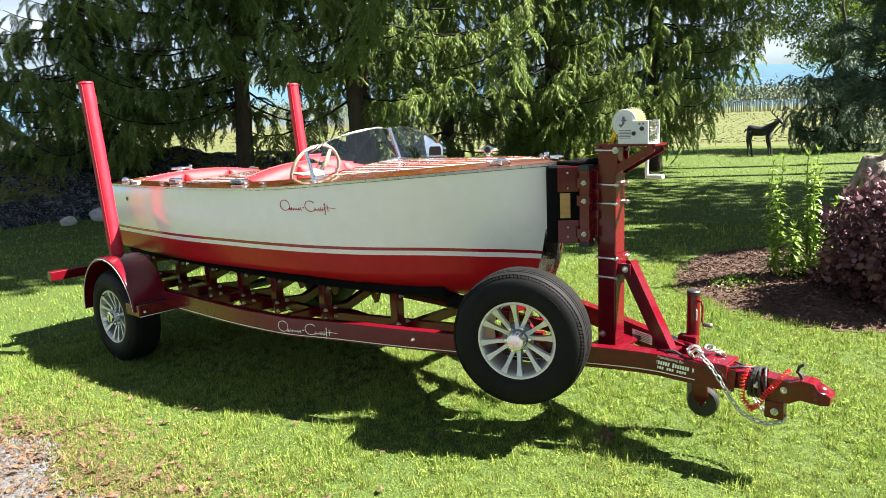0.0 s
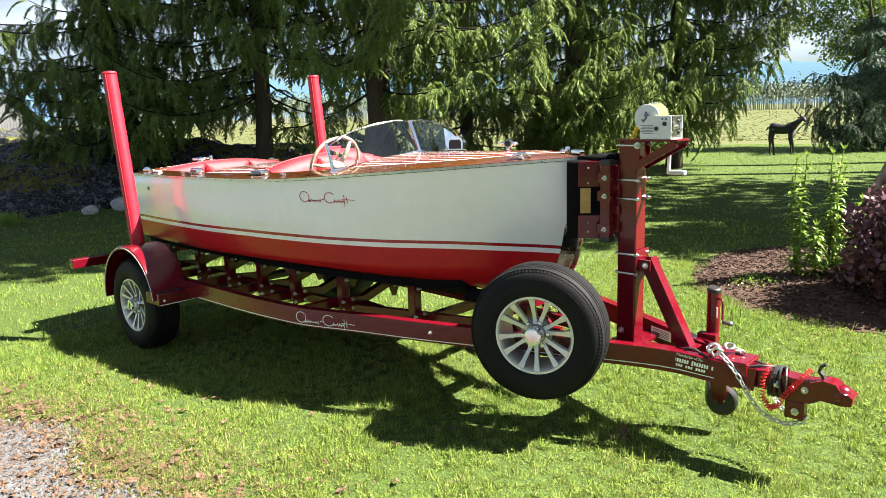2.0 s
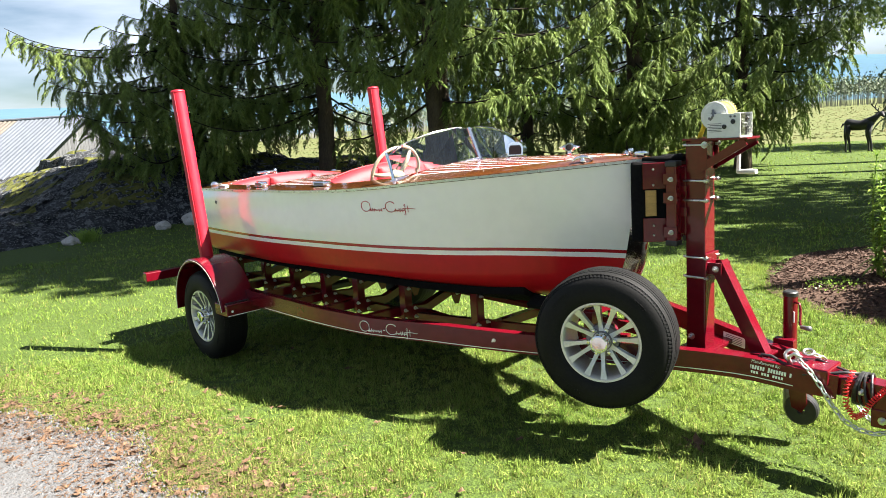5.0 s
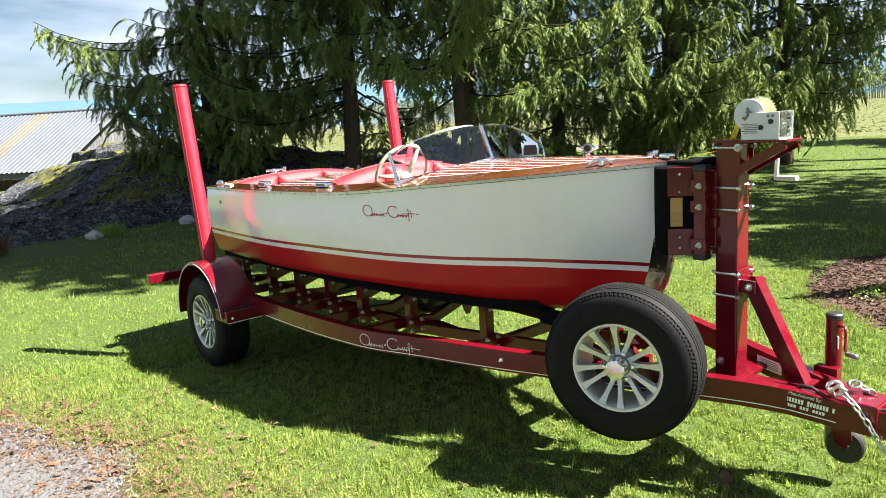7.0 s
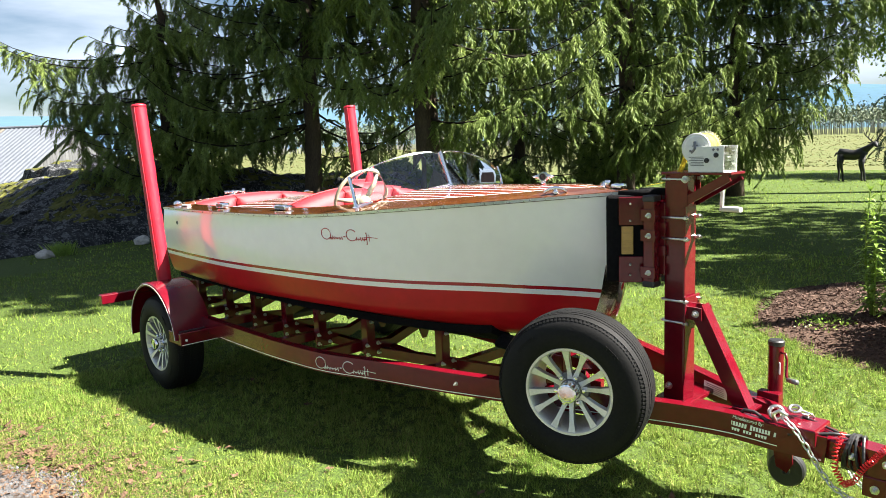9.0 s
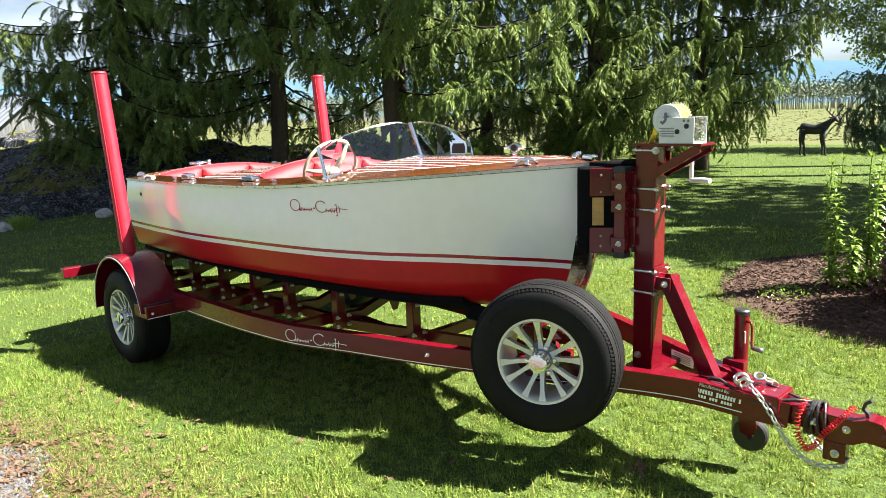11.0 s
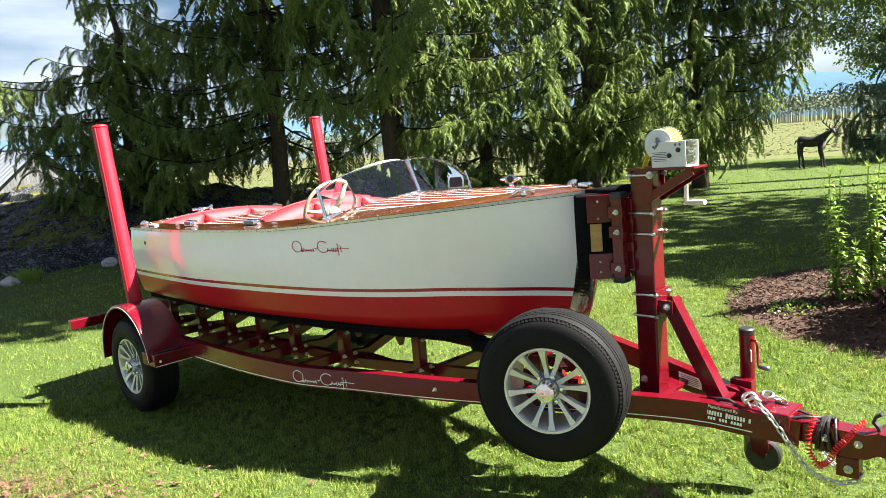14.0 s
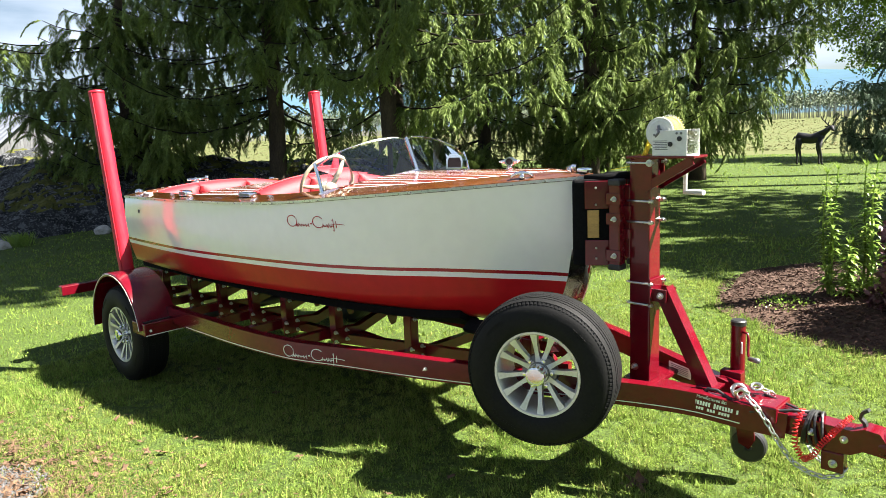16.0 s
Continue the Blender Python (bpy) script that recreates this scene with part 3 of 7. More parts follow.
def wheel(name, m, turn, label):
    """An alloy wheel with tyre: m has its z axis outward, at the rim's outer face."""
    lip = lathe([(0.206, -0.004), (0.203, 0.004), (0.193, 0.003), (0.186, -0.006), (0.180, -0.030), (0.178, -0.10), (0.172, -0.18), (0.19, -0.20), (0.206, -0.20)], m, 64)
    bmesh.ops.delete(lip, geom=[f for f in lip.faces if len(f.verts) > 4], context="FACES")
    w = part(name, lip, "alloy", trailer, label, smooth=True, sharp=35)
    prof = [(0.198, -0.006), (0.208, 0.006), (0.232, 0.015), (0.270, 0.017), (0.305, 0.010), (0.326, 0.000), (0.338, -0.012), (0.345, -0.028), (0.350, -0.045)]
    back = [(r, -0.208 - h) for r, h in prof[::-1]]
    part("tyre", lathe(prof + [(0.352, -0.075), (0.353, -0.104), (0.352, -0.133)] + back + [(0.19, -0.104)], m, 80, True), "rubber", w, "black ribbed trailer tyre", smooth=True, sharp=40)
    # tread blocks
    tread = bmesh.new()
    ribs = ((-0.026, 0.030, 0.3425, 150), (-0.055, 0.022, 0.3475, 130), (-0.080, 0.022, 0.3490, 130), (-0.104, 0.022, 0.3493, 130), (-0.128, 0.022, 0.3490, 130), (-0.153, 0.022, 0.3475, 130), (-0.182, 0.030, 0.3425, 150))
    for q, (z, wd, r, k) in enumerate(ribs):
        for j in range(k):
            a = 2 * math.pi * (j + 0.37 * q) / k
            ln = 2 * math.pi * r / k * 0.94
            tilt = {0: -0.28, 6: 0.28}.get(q, 0.0)
            rot = m.to_3x3().to_4x4() @ Matrix.Rotation(a, 4, "Z") @ Matrix.Rotation(tilt, 4, "Y") @ Matrix.Rotation((0.25 if q % 2 else -0.25), 4, "X")
            c = m @ Vector((r * math.cos(a), r * math.sin(a), z))
            bm_box(tread, c, (0.011, ln, wd), rot)
    part("tread", tread, "rubber", w)
    # raised side lugs
    lugs = bmesh.new()
    for j in range(110):
        a = 2 * math.pi * j / 110
        rot = m.to_3x3().to_4x4() @ Matrix.Rotation(a, 4, "Z") @ Matrix.Rotation(0.75, 4, "Y")
        bm_box(lugs, m @ Vector((0.336 * math.cos(a), 0.336 * math.sin(a), -0.008)), (0.016, 0.011, 0.004), rot)
    for j, (a, l) in enumerate(((0.6, 7), (2.3, 9), (4.0, 7), (5.4, 5))):
        for k in range(l):
            b = a + k * 0.055
            rot = m.to_3x3().to_4x4() @ Matrix.Rotation(b, 4, "Z")
            bm_box(lugs, m @ Vector((0.285 * math.cos(b), 0.285 * math.sin(b), 0.0155)), (0.016, 0.010, 0.003), rot)
    tagged(part("sidewall_relief", lugs, "rubber", w), kind="stuff")
    # spokes in six pairs
    for j in range(12):
        a = turn + 2 * math.pi * (j + (0.13 if j % 2 else -0.13)) / 12
        mm = m @ Matrix.Rotation(a, 4, "Z")
        tw = -0.010 if j % 2 else 0.010
        vs = []
        for r, hw, z, dep, sh in ((0.050, 0.0130, -0.034, 0.030, 0), (0.095, 0.0095, -0.024, 0.034, tw * 0.2), (0.145, 0.0105, -0.011, 0.038, tw * 0.5), (0.189, 0.0170, -0.001, 0.042, tw * 0.7)):
            vs += [mm @ Vector((r, -hw + sh, z)), mm @ Vector((r, hw + sh, z)), mm @ Vector((r, hw * 0.75 + sh, z - dep)), mm @ Vector((r, -hw * 0.75 + sh, z - dep))]
        fs = [(0, 1, 2, 3), (15, 14, 13, 12)]
        for i in range(3):
            for k in range(4):
                fs.append((4 * i + k, 4 * i + 4 + k, 4 * i + 4 + (k + 1) % 4, 4 * i + (k + 1) % 4))
        me = mesh_data("spoke", vs, fs, ["alloy", "alloy_grey"])
        for p in me.polygons:
            if abs((m.to_3x3().inverted() @ p.normal).z) < 0.7:
                p.material_index = 1
        part("spoke", me, "alloy", w)
    part("hub_plate", lathe([(0.086, -0.068), (0.082, -0.040), (0.052, -0.036), (0.050, -0.030), (0.0, -0.030)], m, 40), "alloy_dark", w, smooth=True, sharp=30)
    for j in range(6):
        a = turn + 2 * math.pi * (j + 0.5) / 6
        mm = m @ Matrix.Translation((0.066 * math.cos(a), 0.066 * math.sin(a), -0.030))
        part("lug_nut", lathe([(0.0115, -0.006), (0.0115, 0.010), (0.008, 0.016), (0.0, 0.017)], mm, 8), "chrome", w)
    part("centre_cap", lathe([(0.046, -0.040), (0.046, 0.022), (0.043, 0.028), (0.036, 0.030), (0.035, 0.027), (0.0, 0.029)], m, 40), "chrome", w, "chrome hub cap with embossed badge", smooth=True, sharp=30)
    if name == "road_wheel":
        part("brake_drum", lathe([(0.0, -0.075), (0.135, -0.075), (0.145, -0.085), (0.145, -0.16), (0.0, -0.16)], m, 40), "alloy_dark", w)
    part("valve_stem", lathe([(0.004, 0), (0.004, 0.022), (0.0, 0.023)], m @ Matrix.Translation((0.185 * math.cos(turn + 0.35), 0.185 * math.sin(turn + 0.35), -0.002)), 8), "black", w)
    return w


wheel("road_wheel", axis_frame((0, -1.11, 0.352), (0, -1, 0)), 0.25, "silver spoked alloy wheel on the ground")
wheel("road_wheel", axis_frame((0, 1.11, 0.352), (0, 1, 0)), 0.6, "silver spoked alloy wheel on the ground")
spare_n = Vector((0.335, -0.942, 0.0))
wheel("spare_wheel", axis_frame(Vector((3.337, -0.563, 0.605)), spare_n), 0.1, "silver spoked spare wheel bolted to trailer rail")
hubp = Vector((3.337, -0.563, 0.605)) - spare_n * 0.13
part("spare_carrier", tube([hubp, hubp - spare_n * 0.10], 0.035, 16), "trailer", trailer)
part("spare_carrier", box(hubp - spare_n * 0.055 + Vector((0, 0, -0.05)), (0.05, 0.02, 0.20), Matrix.Rotation(0.34, 4, "Z"), 0.003), "trailer", trailer)


def fender(s):
    cx, cz, r = 0.015, 0.395, 0.415
    yo, yi = s * 1.145, s * 0.875
    vs, fs = [], []
    angs = [radians(v) for v in np.linspace(184, 8, 30)]
    sec = [(yo, -0.022), (yo, -0.004), (yo - s * 0.006, 0.002), (yi, 0.002), (yi, -0.006), (yo - s * 0.008, -0.006), (yo - s * 0.005, -0.022)]
    for a in angs:
        for y, dr in sec:
            vs.append((cx + (r + dr) * math.cos(a), y, cz + (r + dr) * math.sin(a)))
    k = len(sec)
    for i in range(len(angs) - 1):
        for j in range(k):
            fs.append((i * k + j, i * k + (j + 1) % k, (i + 1) * k + (j + 1) % k, (i + 1) * k + j))
    fs += [tuple(range(k - 1, -1, -1)), tuple(range((len(angs) - 1) * k, len(angs) * k))]
    f = part("fender", mesh_data("fender", vs, fs, "trailer"), "trailer", trailer, "rounded glossy red steel fender", smooth=True, sharp=35)
    edge = [(cx + (r - 0.010) * math.cos(a), yo + s * 0.001, cz + (r - 0.010) * math.sin(a)) for a in angs]
    part("pinstripe", tube(edge, 0.0022, 5), "white_line", f, "thin white pinstripe")
    st = part("fender_step", box((0.375, s * 0.995, 0.462), (0.20, 0.27, 0.088), bevel=0.006), "trailer", trailer, "boxed red fender step")
    part("step_tread", box((0.365, s * 0.995, 0.509), (0.16, 0.24, 0.005), bevel=0.002), "black", st, "dark non-slip step pad")
    part("pinstripe", box((0.4765, s * 0.995, 0.424), (0.003, 0.262, 0.005)), "white_line", st, "thin white pinstripe")
    b = bmesh.new()
    bm_lathe(b, [(0.009, 0), (0.009, 0.004), (0.0, 0.005)], axis_frame((0.475, s * 1.09, 0.455), (1, 0, 0)), 12)
    part("marker_stud", b, "white_line", st)


fender(-1)
fender(1)
part("fender_brace", box((-0.30, -0.90, 0.50), (0.04, 0.10, 0.05), bevel=0.004), "trailer", trailer)
part("axle", tube([(0, -0.88, 0.352), (0, 0.88, 0.352)], 0.038, 16), "black", trailer, "black steel axle tube", smooth=True)
for s in (-1, 1):
    part("leaf_spring", tube([(-0.36, s * 0.80, 0.44), (-0.18, s * 0.80, 0.40), (0, s * 0.80, 0.39), (0.18, s * 0.80, 0.40), (0.36, s * 0.80, 0.44)], 0, square=(0.025, 0.014)), "black", trailer)
bar = part("light_bar", box((-0.85, 0, 0.585), (0.07, 2.42, 0.075), bevel=0.006), "trailer", trailer, "red rear crossbar")
for s in (-1, 1):
    part("tail_light", box((-0.892, s * 1.08, 0.585), (0.02, 0.20, 0.06), bevel=0.006), "cord", bar, "red tail light lens")

# cross members: bent beams that dip each side and rise to a keel bracket in the middle
POST_X = (-0.40, 0.06, 0.49, 0.915, 1.31, 1.757)
for x in POST_X:
    xb = x - 0.062
    y = rail_y(xb) - 0.06
    pts = [(xb, -y, 0.515), (xb, -0.54, 0.512), (xb, -0.28, 0.484), (xb, -0.03, 0.560), (xb, 0.03, 0.560), (xb, 0.28, 0.484), (xb, 0.54, 0.512), (xb, y, 0.515)]
    beam = part("cross_member", tube(pts, 0, square=(0.027, 0.028), bevel=0.004), "trailer", trailer, smooth=True, sharp=30)
    part("keel_bracket", prism([(-0.045, 0.075), (0.045, 0.075), (0.045, -0.02), (0.015, -0.085), (-0.02, -0.085), (-0.045, -0.03)], 0.008, axis_frame((xb + 0.028, 0, 0.545), (1, 0, 0), (0, 1, 0)), 0.002), "trailer", beam, "red plate holding the keel pad")
    for yy, zz in ((-0.028, 0.60), (0.0, 0.535)):
        bolt((xb + 0.036, yy, zz), (1, 0, 0), 0.010, beam)
part("keel_pad", tube([(-0.5, 0, 0.628), (0.6, 0, 0.625), (1.2, 0, 0.620), (1.75, 0, 0.612), (1.95, 0, 0.606)], 0, square=(0.045, 0.018)), "carpet", trailer, "black carpeted keel pad")
part("cross_member", tube([(2.30, -rail_y(2.30) + 0.06, 0.50), (2.30, -0.3, 0.445), (2.30, 0.3, 0.445), (2.30, rail_y(2.30) - 0.06, 0.50)], 0, square=(0.027, 0.028), bevel=0.004), "trailer", trailer, smooth=True, sharp=30)
for s in (-1, 1):
    part("tie_bar", tube([(1.72, s * 0.27, 0.462), (2.28, s * 0.29, 0.432)], 0, square=(0.014, 0.014), bevel=0.002), "trailer", trailer)
for s in (-1, 1):
    part("inner_beam", tube([(-0.6, s * 0.40, 0.475), (1.7, s * 0.36, 0.44), (2.5, s * 0.24, 0.465), (3.2, s * 0.10, 0.48)], 0, square=(0.022, 0.03), bevel=0.003), "trailer", trailer)


# bunks and their uprights
def bunk(s):
    top, vs, fs = [], [], []
    xs = [float(v) for v in np.linspace(-0.60, 2.62, 26)]
    yb = lambda x: lerp(x, [-0.6, 1.5, 2.2, 2.62], [0.56, 0.54, 0.40, 0.22])
    for i, x in enumerate(xs):
        c, kz, zc = fair(x, HX, CB), fair(x, HX, KZ), chine(x)
        y = yb(x)
        slope = (zc - kz) / c
        for dy, dz in ((-0.075, 0), (0.075, 0), (0.075, -0.045), (-0.075, -0.045)):
            u = 1 - (y + dy) / c
            z = zc + (kz - zc) * belly(max(0.0, min(1.0, u)), x) - 0.004 + dz
            vs.append((x, s * (y + dy), z))
        if i:
            for k in range(4):
                fs.append((4 * i - 4 + k, 4 * i + k, 4 * i + (k + 1) % 4, 4 * i - 4 + (k + 1) % 4))
    fs += [(0, 1, 2, 3), tuple(range(len(vs) - 1, len(vs) - 5, -1))]
    part("bunk", mesh_data("bunk", vs, fs, "carpet"), "carpet", trailer, "black carpeted bunk board")
    for x in POST_X + (2.29,):
        y = yb(x)
        c, kz, zc = fair(x, HX, CB), fair(x, HX, KZ), chine(x)
        z1 = zc + (kz - zc) * (1 - y / c) - 0.05
        z0 = 0.468 if x < 2 else 0.43
        post = part("bunk_upright", box((x, s * y, (z0 + z1) / 2), (0.062, 0.062, z1 - z0), bevel=0.005), "trailer", trailer)
        bolt((x + 0.031, s * y, z1 - 0.035), (1, 0, 0), 0.009, post)
        part("post_plate", box((x + 0.035, s * y, z0 + 0.035), (0.008, 0.115, 0.095), bevel=0.002), "trailer", post)
        for dy in (-0.042, 0.042):
            for dz in (0.008, 0.066):
                bolt((x + 0.039, s * y + dy, z0 + dz), (1, 0, 0), 0.009, post)
        part("bunk_bracket", box((x, s * (y - 0.02), z1 - 0.012), (0.075, 0.13, 0.012), Matrix.Rotation(s * 0.22, 4, "X")), "trailer", trailer)


bunk(-1)
bunk(1)
# forward keel support
part("keel_cradle", box((2.86, 0, 0.575), (0.10, 0.36, 0.05), bevel=0.005), "trailer", trailer)
for s in (-1, 1):
    part("cradle_arm", tube([(2.95, s * 0.12, 0.45), (2.80, s * 0.30, 0.62)], 0, square=(0.025, 0.025), bevel=0.003), "trailer", trailer)
    part("cradle_pad", box((2.78, s * 0.25, 0.655), (0.30, 0.09, 0.035), Matrix.Rotation(-s * 0.5, 4, "X"), 0.008), "carpet", trailer)
part("cradle_post", box((3.02, -0.20, 0.56), (0.06, 0.06, 0.16), bevel=0.004), "trailer", trailer)
part("cradle_post", box((3.02, 0.20, 0.56), (0.06, 0.06, 0.16), bevel=0.004), "trailer", trailer)


# guide poles with padded sleeves
def guide_pole(s):
    top, low = Vector((-0.30, s * 0.965, 2.085)), Vector((-0.135, s * 0.955, 0.70))
    n = 24
    pts = [low.lerp(top, i / n) for i in range(n + 1)]
    rad = [0.053 + 0.001 * math.sin(i * 2.1) + 0.0007 * math.sin(i * 5.3 + s) for i in range(n + 1)]
    bm = tube(pts, rad, 20)
    p = part("guide_pole", bm, "pole_red", trailer, "tall padded red guide pole", smooth=True, sharp=60)
    d = (top - low).normalized()
    part("pole_cap", lathe([(0.055, -0.004), (0.056, 0.006), (0.050, 0.016), (0.03, 0.021), (0.0, 0.022)], axis_frame(top, d), 24), "pole_red", p, smooth=True)
    seam = [low.lerp(top, i / n) + Vector((0.030, -0.046, 0)) for i in range(n + 1)]
    part("sleeve_seam", tube(seam, 0.0035, 6), "pole_red", p)
    part("pole_foot", tube([(-0.13, s * 0.955, 0.44), (-0.135, s * 0.955, 0.78)], 0.030, 14), "trailer", p)
    part("pole_bracket", box((-0.13, s * 0.92, 0.56), (0.09, 0.07, 0.10), bevel=0.004), "trailer", p)


guide_pole(-1)
guide_pole(1)

# winch mast, brace, arm
MX0, MX1, MW = 3.515, 3.62, 0.052
mast = part("winch_mast", box(((MX0 + MX1) / 2, 0, 1.02), (MX1 - MX0, 2 * MW, 1.07), bevel=0.007), "trailer", trailer, "square dark red winch mast")
for z in (1.535, 1.358, 1.26, 0.969, 0.867):
    ub = [(MX1 + 0.024, -MW - 0.008, z), (MX0 - 0.002, -MW - 0.008, z), (MX0 - 0.012, -MW, z), (MX0 - 0.012, MW, z), (MX0 - 0.002, MW + 0.008, z), (MX1 + 0.024, MW + 0.008, z)]
    part("u_bolt", tube(ub, 0.0055, 8), "steel", mast, smooth=True)
    for s in (-1, 1):
        part("u_bolt_nut", lathe([(0.012, 0), (0.012, 0.012), (0.007, 0.013), (0.007, 0.022)], axis_frame((MX1 + 0.002, s * (MW + 0.008), z), (1, 0, 0)), 6), "steel", mast)
part("brace_plate", box((MX1 + 0.008, 0, 0.918), (0.010, 0.14, 0.15), bevel=0.003), "trailer", mast)
part("brace_ear", box((MX1 + 0.045, -0.045, 0.918), (0.075, 0.008, 0.06), bevel=0.002), "trailer", mast)
part("brace_ear", box((MX1 + 0.045, 0.045, 0.918), (0.075, 0.008, 0.06), bevel=0.002), "trailer", mast)
bolt((MX1 + 0.055, -0.050, 0.918), (0, -1, 0), 0.012, mast)
part("mast_brace", tube([(3.665, 0, 0.945), (3.895, 0, 0.50)], 0, square=(0.034, 0.034), bevel=0.005), "trailer", trailer, "slanted red mast brace")
part("brace_foot", box((3.90, 0, 0.515), (0.09, 0.11, 0.012), bevel=0.002), "trailer", trailer)
for y in (-0.05, 0.05):
    bolt((3.865, y, 0.522), (0, 0, 1), 0.011)
bolt((MX0 + 0.03, -MW, 0.55), (0, -1, 0), 0.013)
part("mast_foot", box((3.57, 0, 0.478), (0.16, 0.5, 0.02), bevel=0.003), "trailer", trailer)
bolt((MX1 + 0.04, -0.03, 0.488), (0, 0, 1), 0.010)
part("tongue_beam", box((3.85, 0, 0.455), (0.75, 0.09, 0.06), bevel=0.004), "trailer", trailer)
# winch arm: a plate on two slanted gussets
part("winch_plate", box((3.672, 0, 1.561), (0.335, 0.135, 0.012), bevel=0.003), "trailer", trailer)
for s in (-1, 1):
    part("arm_gusset", tube([(MX1 - 0.03, s * 0.057, 1.415), (3.825, s * 0.057, 1.548)], 0, square=(0.005, 0.020), bevel=0.002), "trailer", trailer)
    part("arm_cheek", prism([(0, 0), (0.085, 0.0), (0.085, 0.145), (0.0, 0.145)], 0.006, axis_frame((MX1 - 0.07, s * 0.058, 1.412), (0, -1, 0), (1, 0, 0)), 0.0015), "trailer", trailer)
    bolt((MX1 + 0.005, s * 0.066, 1.535), (0, s, 0), 0.012)

# winch
wx, wz = 3.72, 1.567
win = bmesh.new()
plate = lambda y: bm_box(win, (wx, y, wz + 0.058), (0.165, 0.004, 0.112), None, 0.0015)
plate(-0.062)
plate(0.062)
bm_box(win, (wx, 0, wz + 0.002), (0.165, 0.124, 0.004))
winch = part("winch", win, "winch", trailer, "white hand winch with yellow strap")
dc = Vector((3.665, 0, wz + 0.105))
ya = lambda p: axis_frame(p, (0, -1, 0))
part("spool", lathe([(0.066, 0.050), (0.068, 0.048), (0.068, 0.044), (0.055, 0.042), (0.03, 0.040), (0.03, -0.030), (0.068, -0.034), (0.068, -0.038), (0.0, -0.038)], ya(dc), 48), "winch", winch, "round white winch spool", smooth=True, sharp=30)
part("spool_face", lathe([(0.0, 0.053), (0.050, 0.052), (0.058, 0.050)], ya(dc), 40), "winch", winch)
part("wound_strap", lathe([(0.062, 0.040), (0.063, 0.0), (0.062, -0.028)], ya(dc), 40), "strap", winch, "wound yellow strap", smooth=True)
part("strap_end", tube([(3.603, -0.012, wz + 0.09), (3.590, -0.012, wz + 0.045), (3.572, -0.012, wz + 0.004), (3.50, -0.005, wz - 0.05), (3.40, 0, 1.50)], 0, square=(0.022, 0.0015)), "strap", winch, "yellow webbing strap")
gear = [((0.070 + (0.007 if j % 4 in (1, 2) else 0)) * math.cos(j * math.pi / 72), (0.070 + (0.007 if j % 4 in (1, 2) else 0)) * math.sin(j * math.pi / 72)) for j in range(144)]
part("gear_wheel", prism(gear, 0.008, ya(dc + Vector((0.0, 0.046, 0)))), "steel", winch, "zinc toothed gear")
pin = [((0.019 + (0.007 if j % 2 else 0)) * math.cos(j * math.pi / 10), (0.019 + (0.007 if j % 2 else 0)) * math.sin(j * math.pi / 10)) for j in range(20)]
for dz, dy, ln in ((0.088, 0.05, 0.030), (0.062, 0.02, 0.045), (0.034, 0.045, 0.022)):
    part("pinion", prism(pin, ln, ya((wx + 0.055, dy, wz + dz))), "black", winch, "dark toothed pinion")
part("pinion_shaft", tube([(wx + 0.055, 0.06, wz + 0.062), (wx + 0.055, -0.06, wz + 0.062)], 0.008, 10), "steel", winch)
for dx, dz in ((0.048, 0.075), (0.005, 0.052)):
    part("shaft_end", lathe([(0.011, 0), (0.011, 0.004), (0.006, 0.0045), (0.006, 0.009), (0.0, 0.0095)], ya((wx + dx, -0.064, wz + dz)), 16), "black", winch, "dark shaft end")
for dx, dz in ((-0.072, 0.094), (0.035, 0.099), (0.055, 0.099)):
    part("rivet", lathe([(0.006, 0), (0.005, 0.003), (0, 0.004)], ya((wx + dx, -0.064, wz + dz)), 10), "alloy_dark", winch)
for k in range(6):
    part("label_line", box((wx - 0.045 + (0.006 if k % 2 else 0), -0.0645, wz + 0.067 - 0.0075 * k), (0.062 if k % 2 else 0.070, 0.0006, 0.003)), "ink", winch)
part("spool_hub", lathe([(0.018, 0.052), (0.016, 0.062), (0.0, 0.063)], ya(dc), 16), "alloy_dark", winch)
part("ratchet_lever", tube([dc + Vector((0.0, -0.060, 0.03)), dc + Vector((0.004, -0.066, 0.0)), dc + Vector((-0.012, -0.060, -0.02))], 0.006, 8), "alloy_dark", winch)
part("end_guard", box((wx + 0.084, 0.0, wz + 0.058), (0.0015, 0.11, 0.104)), "glass", winch, "clear plastic gear guard").visible_shadow = False
part("crank_arm", tube([(3.742, 0.075, 1.60), (3.726, 0.088, 1.50), (3.722, 0.09, 1.382)], 0, square=(0.004, 0.014), bevel=0.001), "winch", winch, "flat white crank arm")
part("crank_grip", tube([(3.726, 0.086, 1.392), (3.79, 0.072, 1.394), (3.825, 0.062, 1.395)], [0.011, 0.014, 0.012], 12), "winch", winch, "ribbed white crank grip")

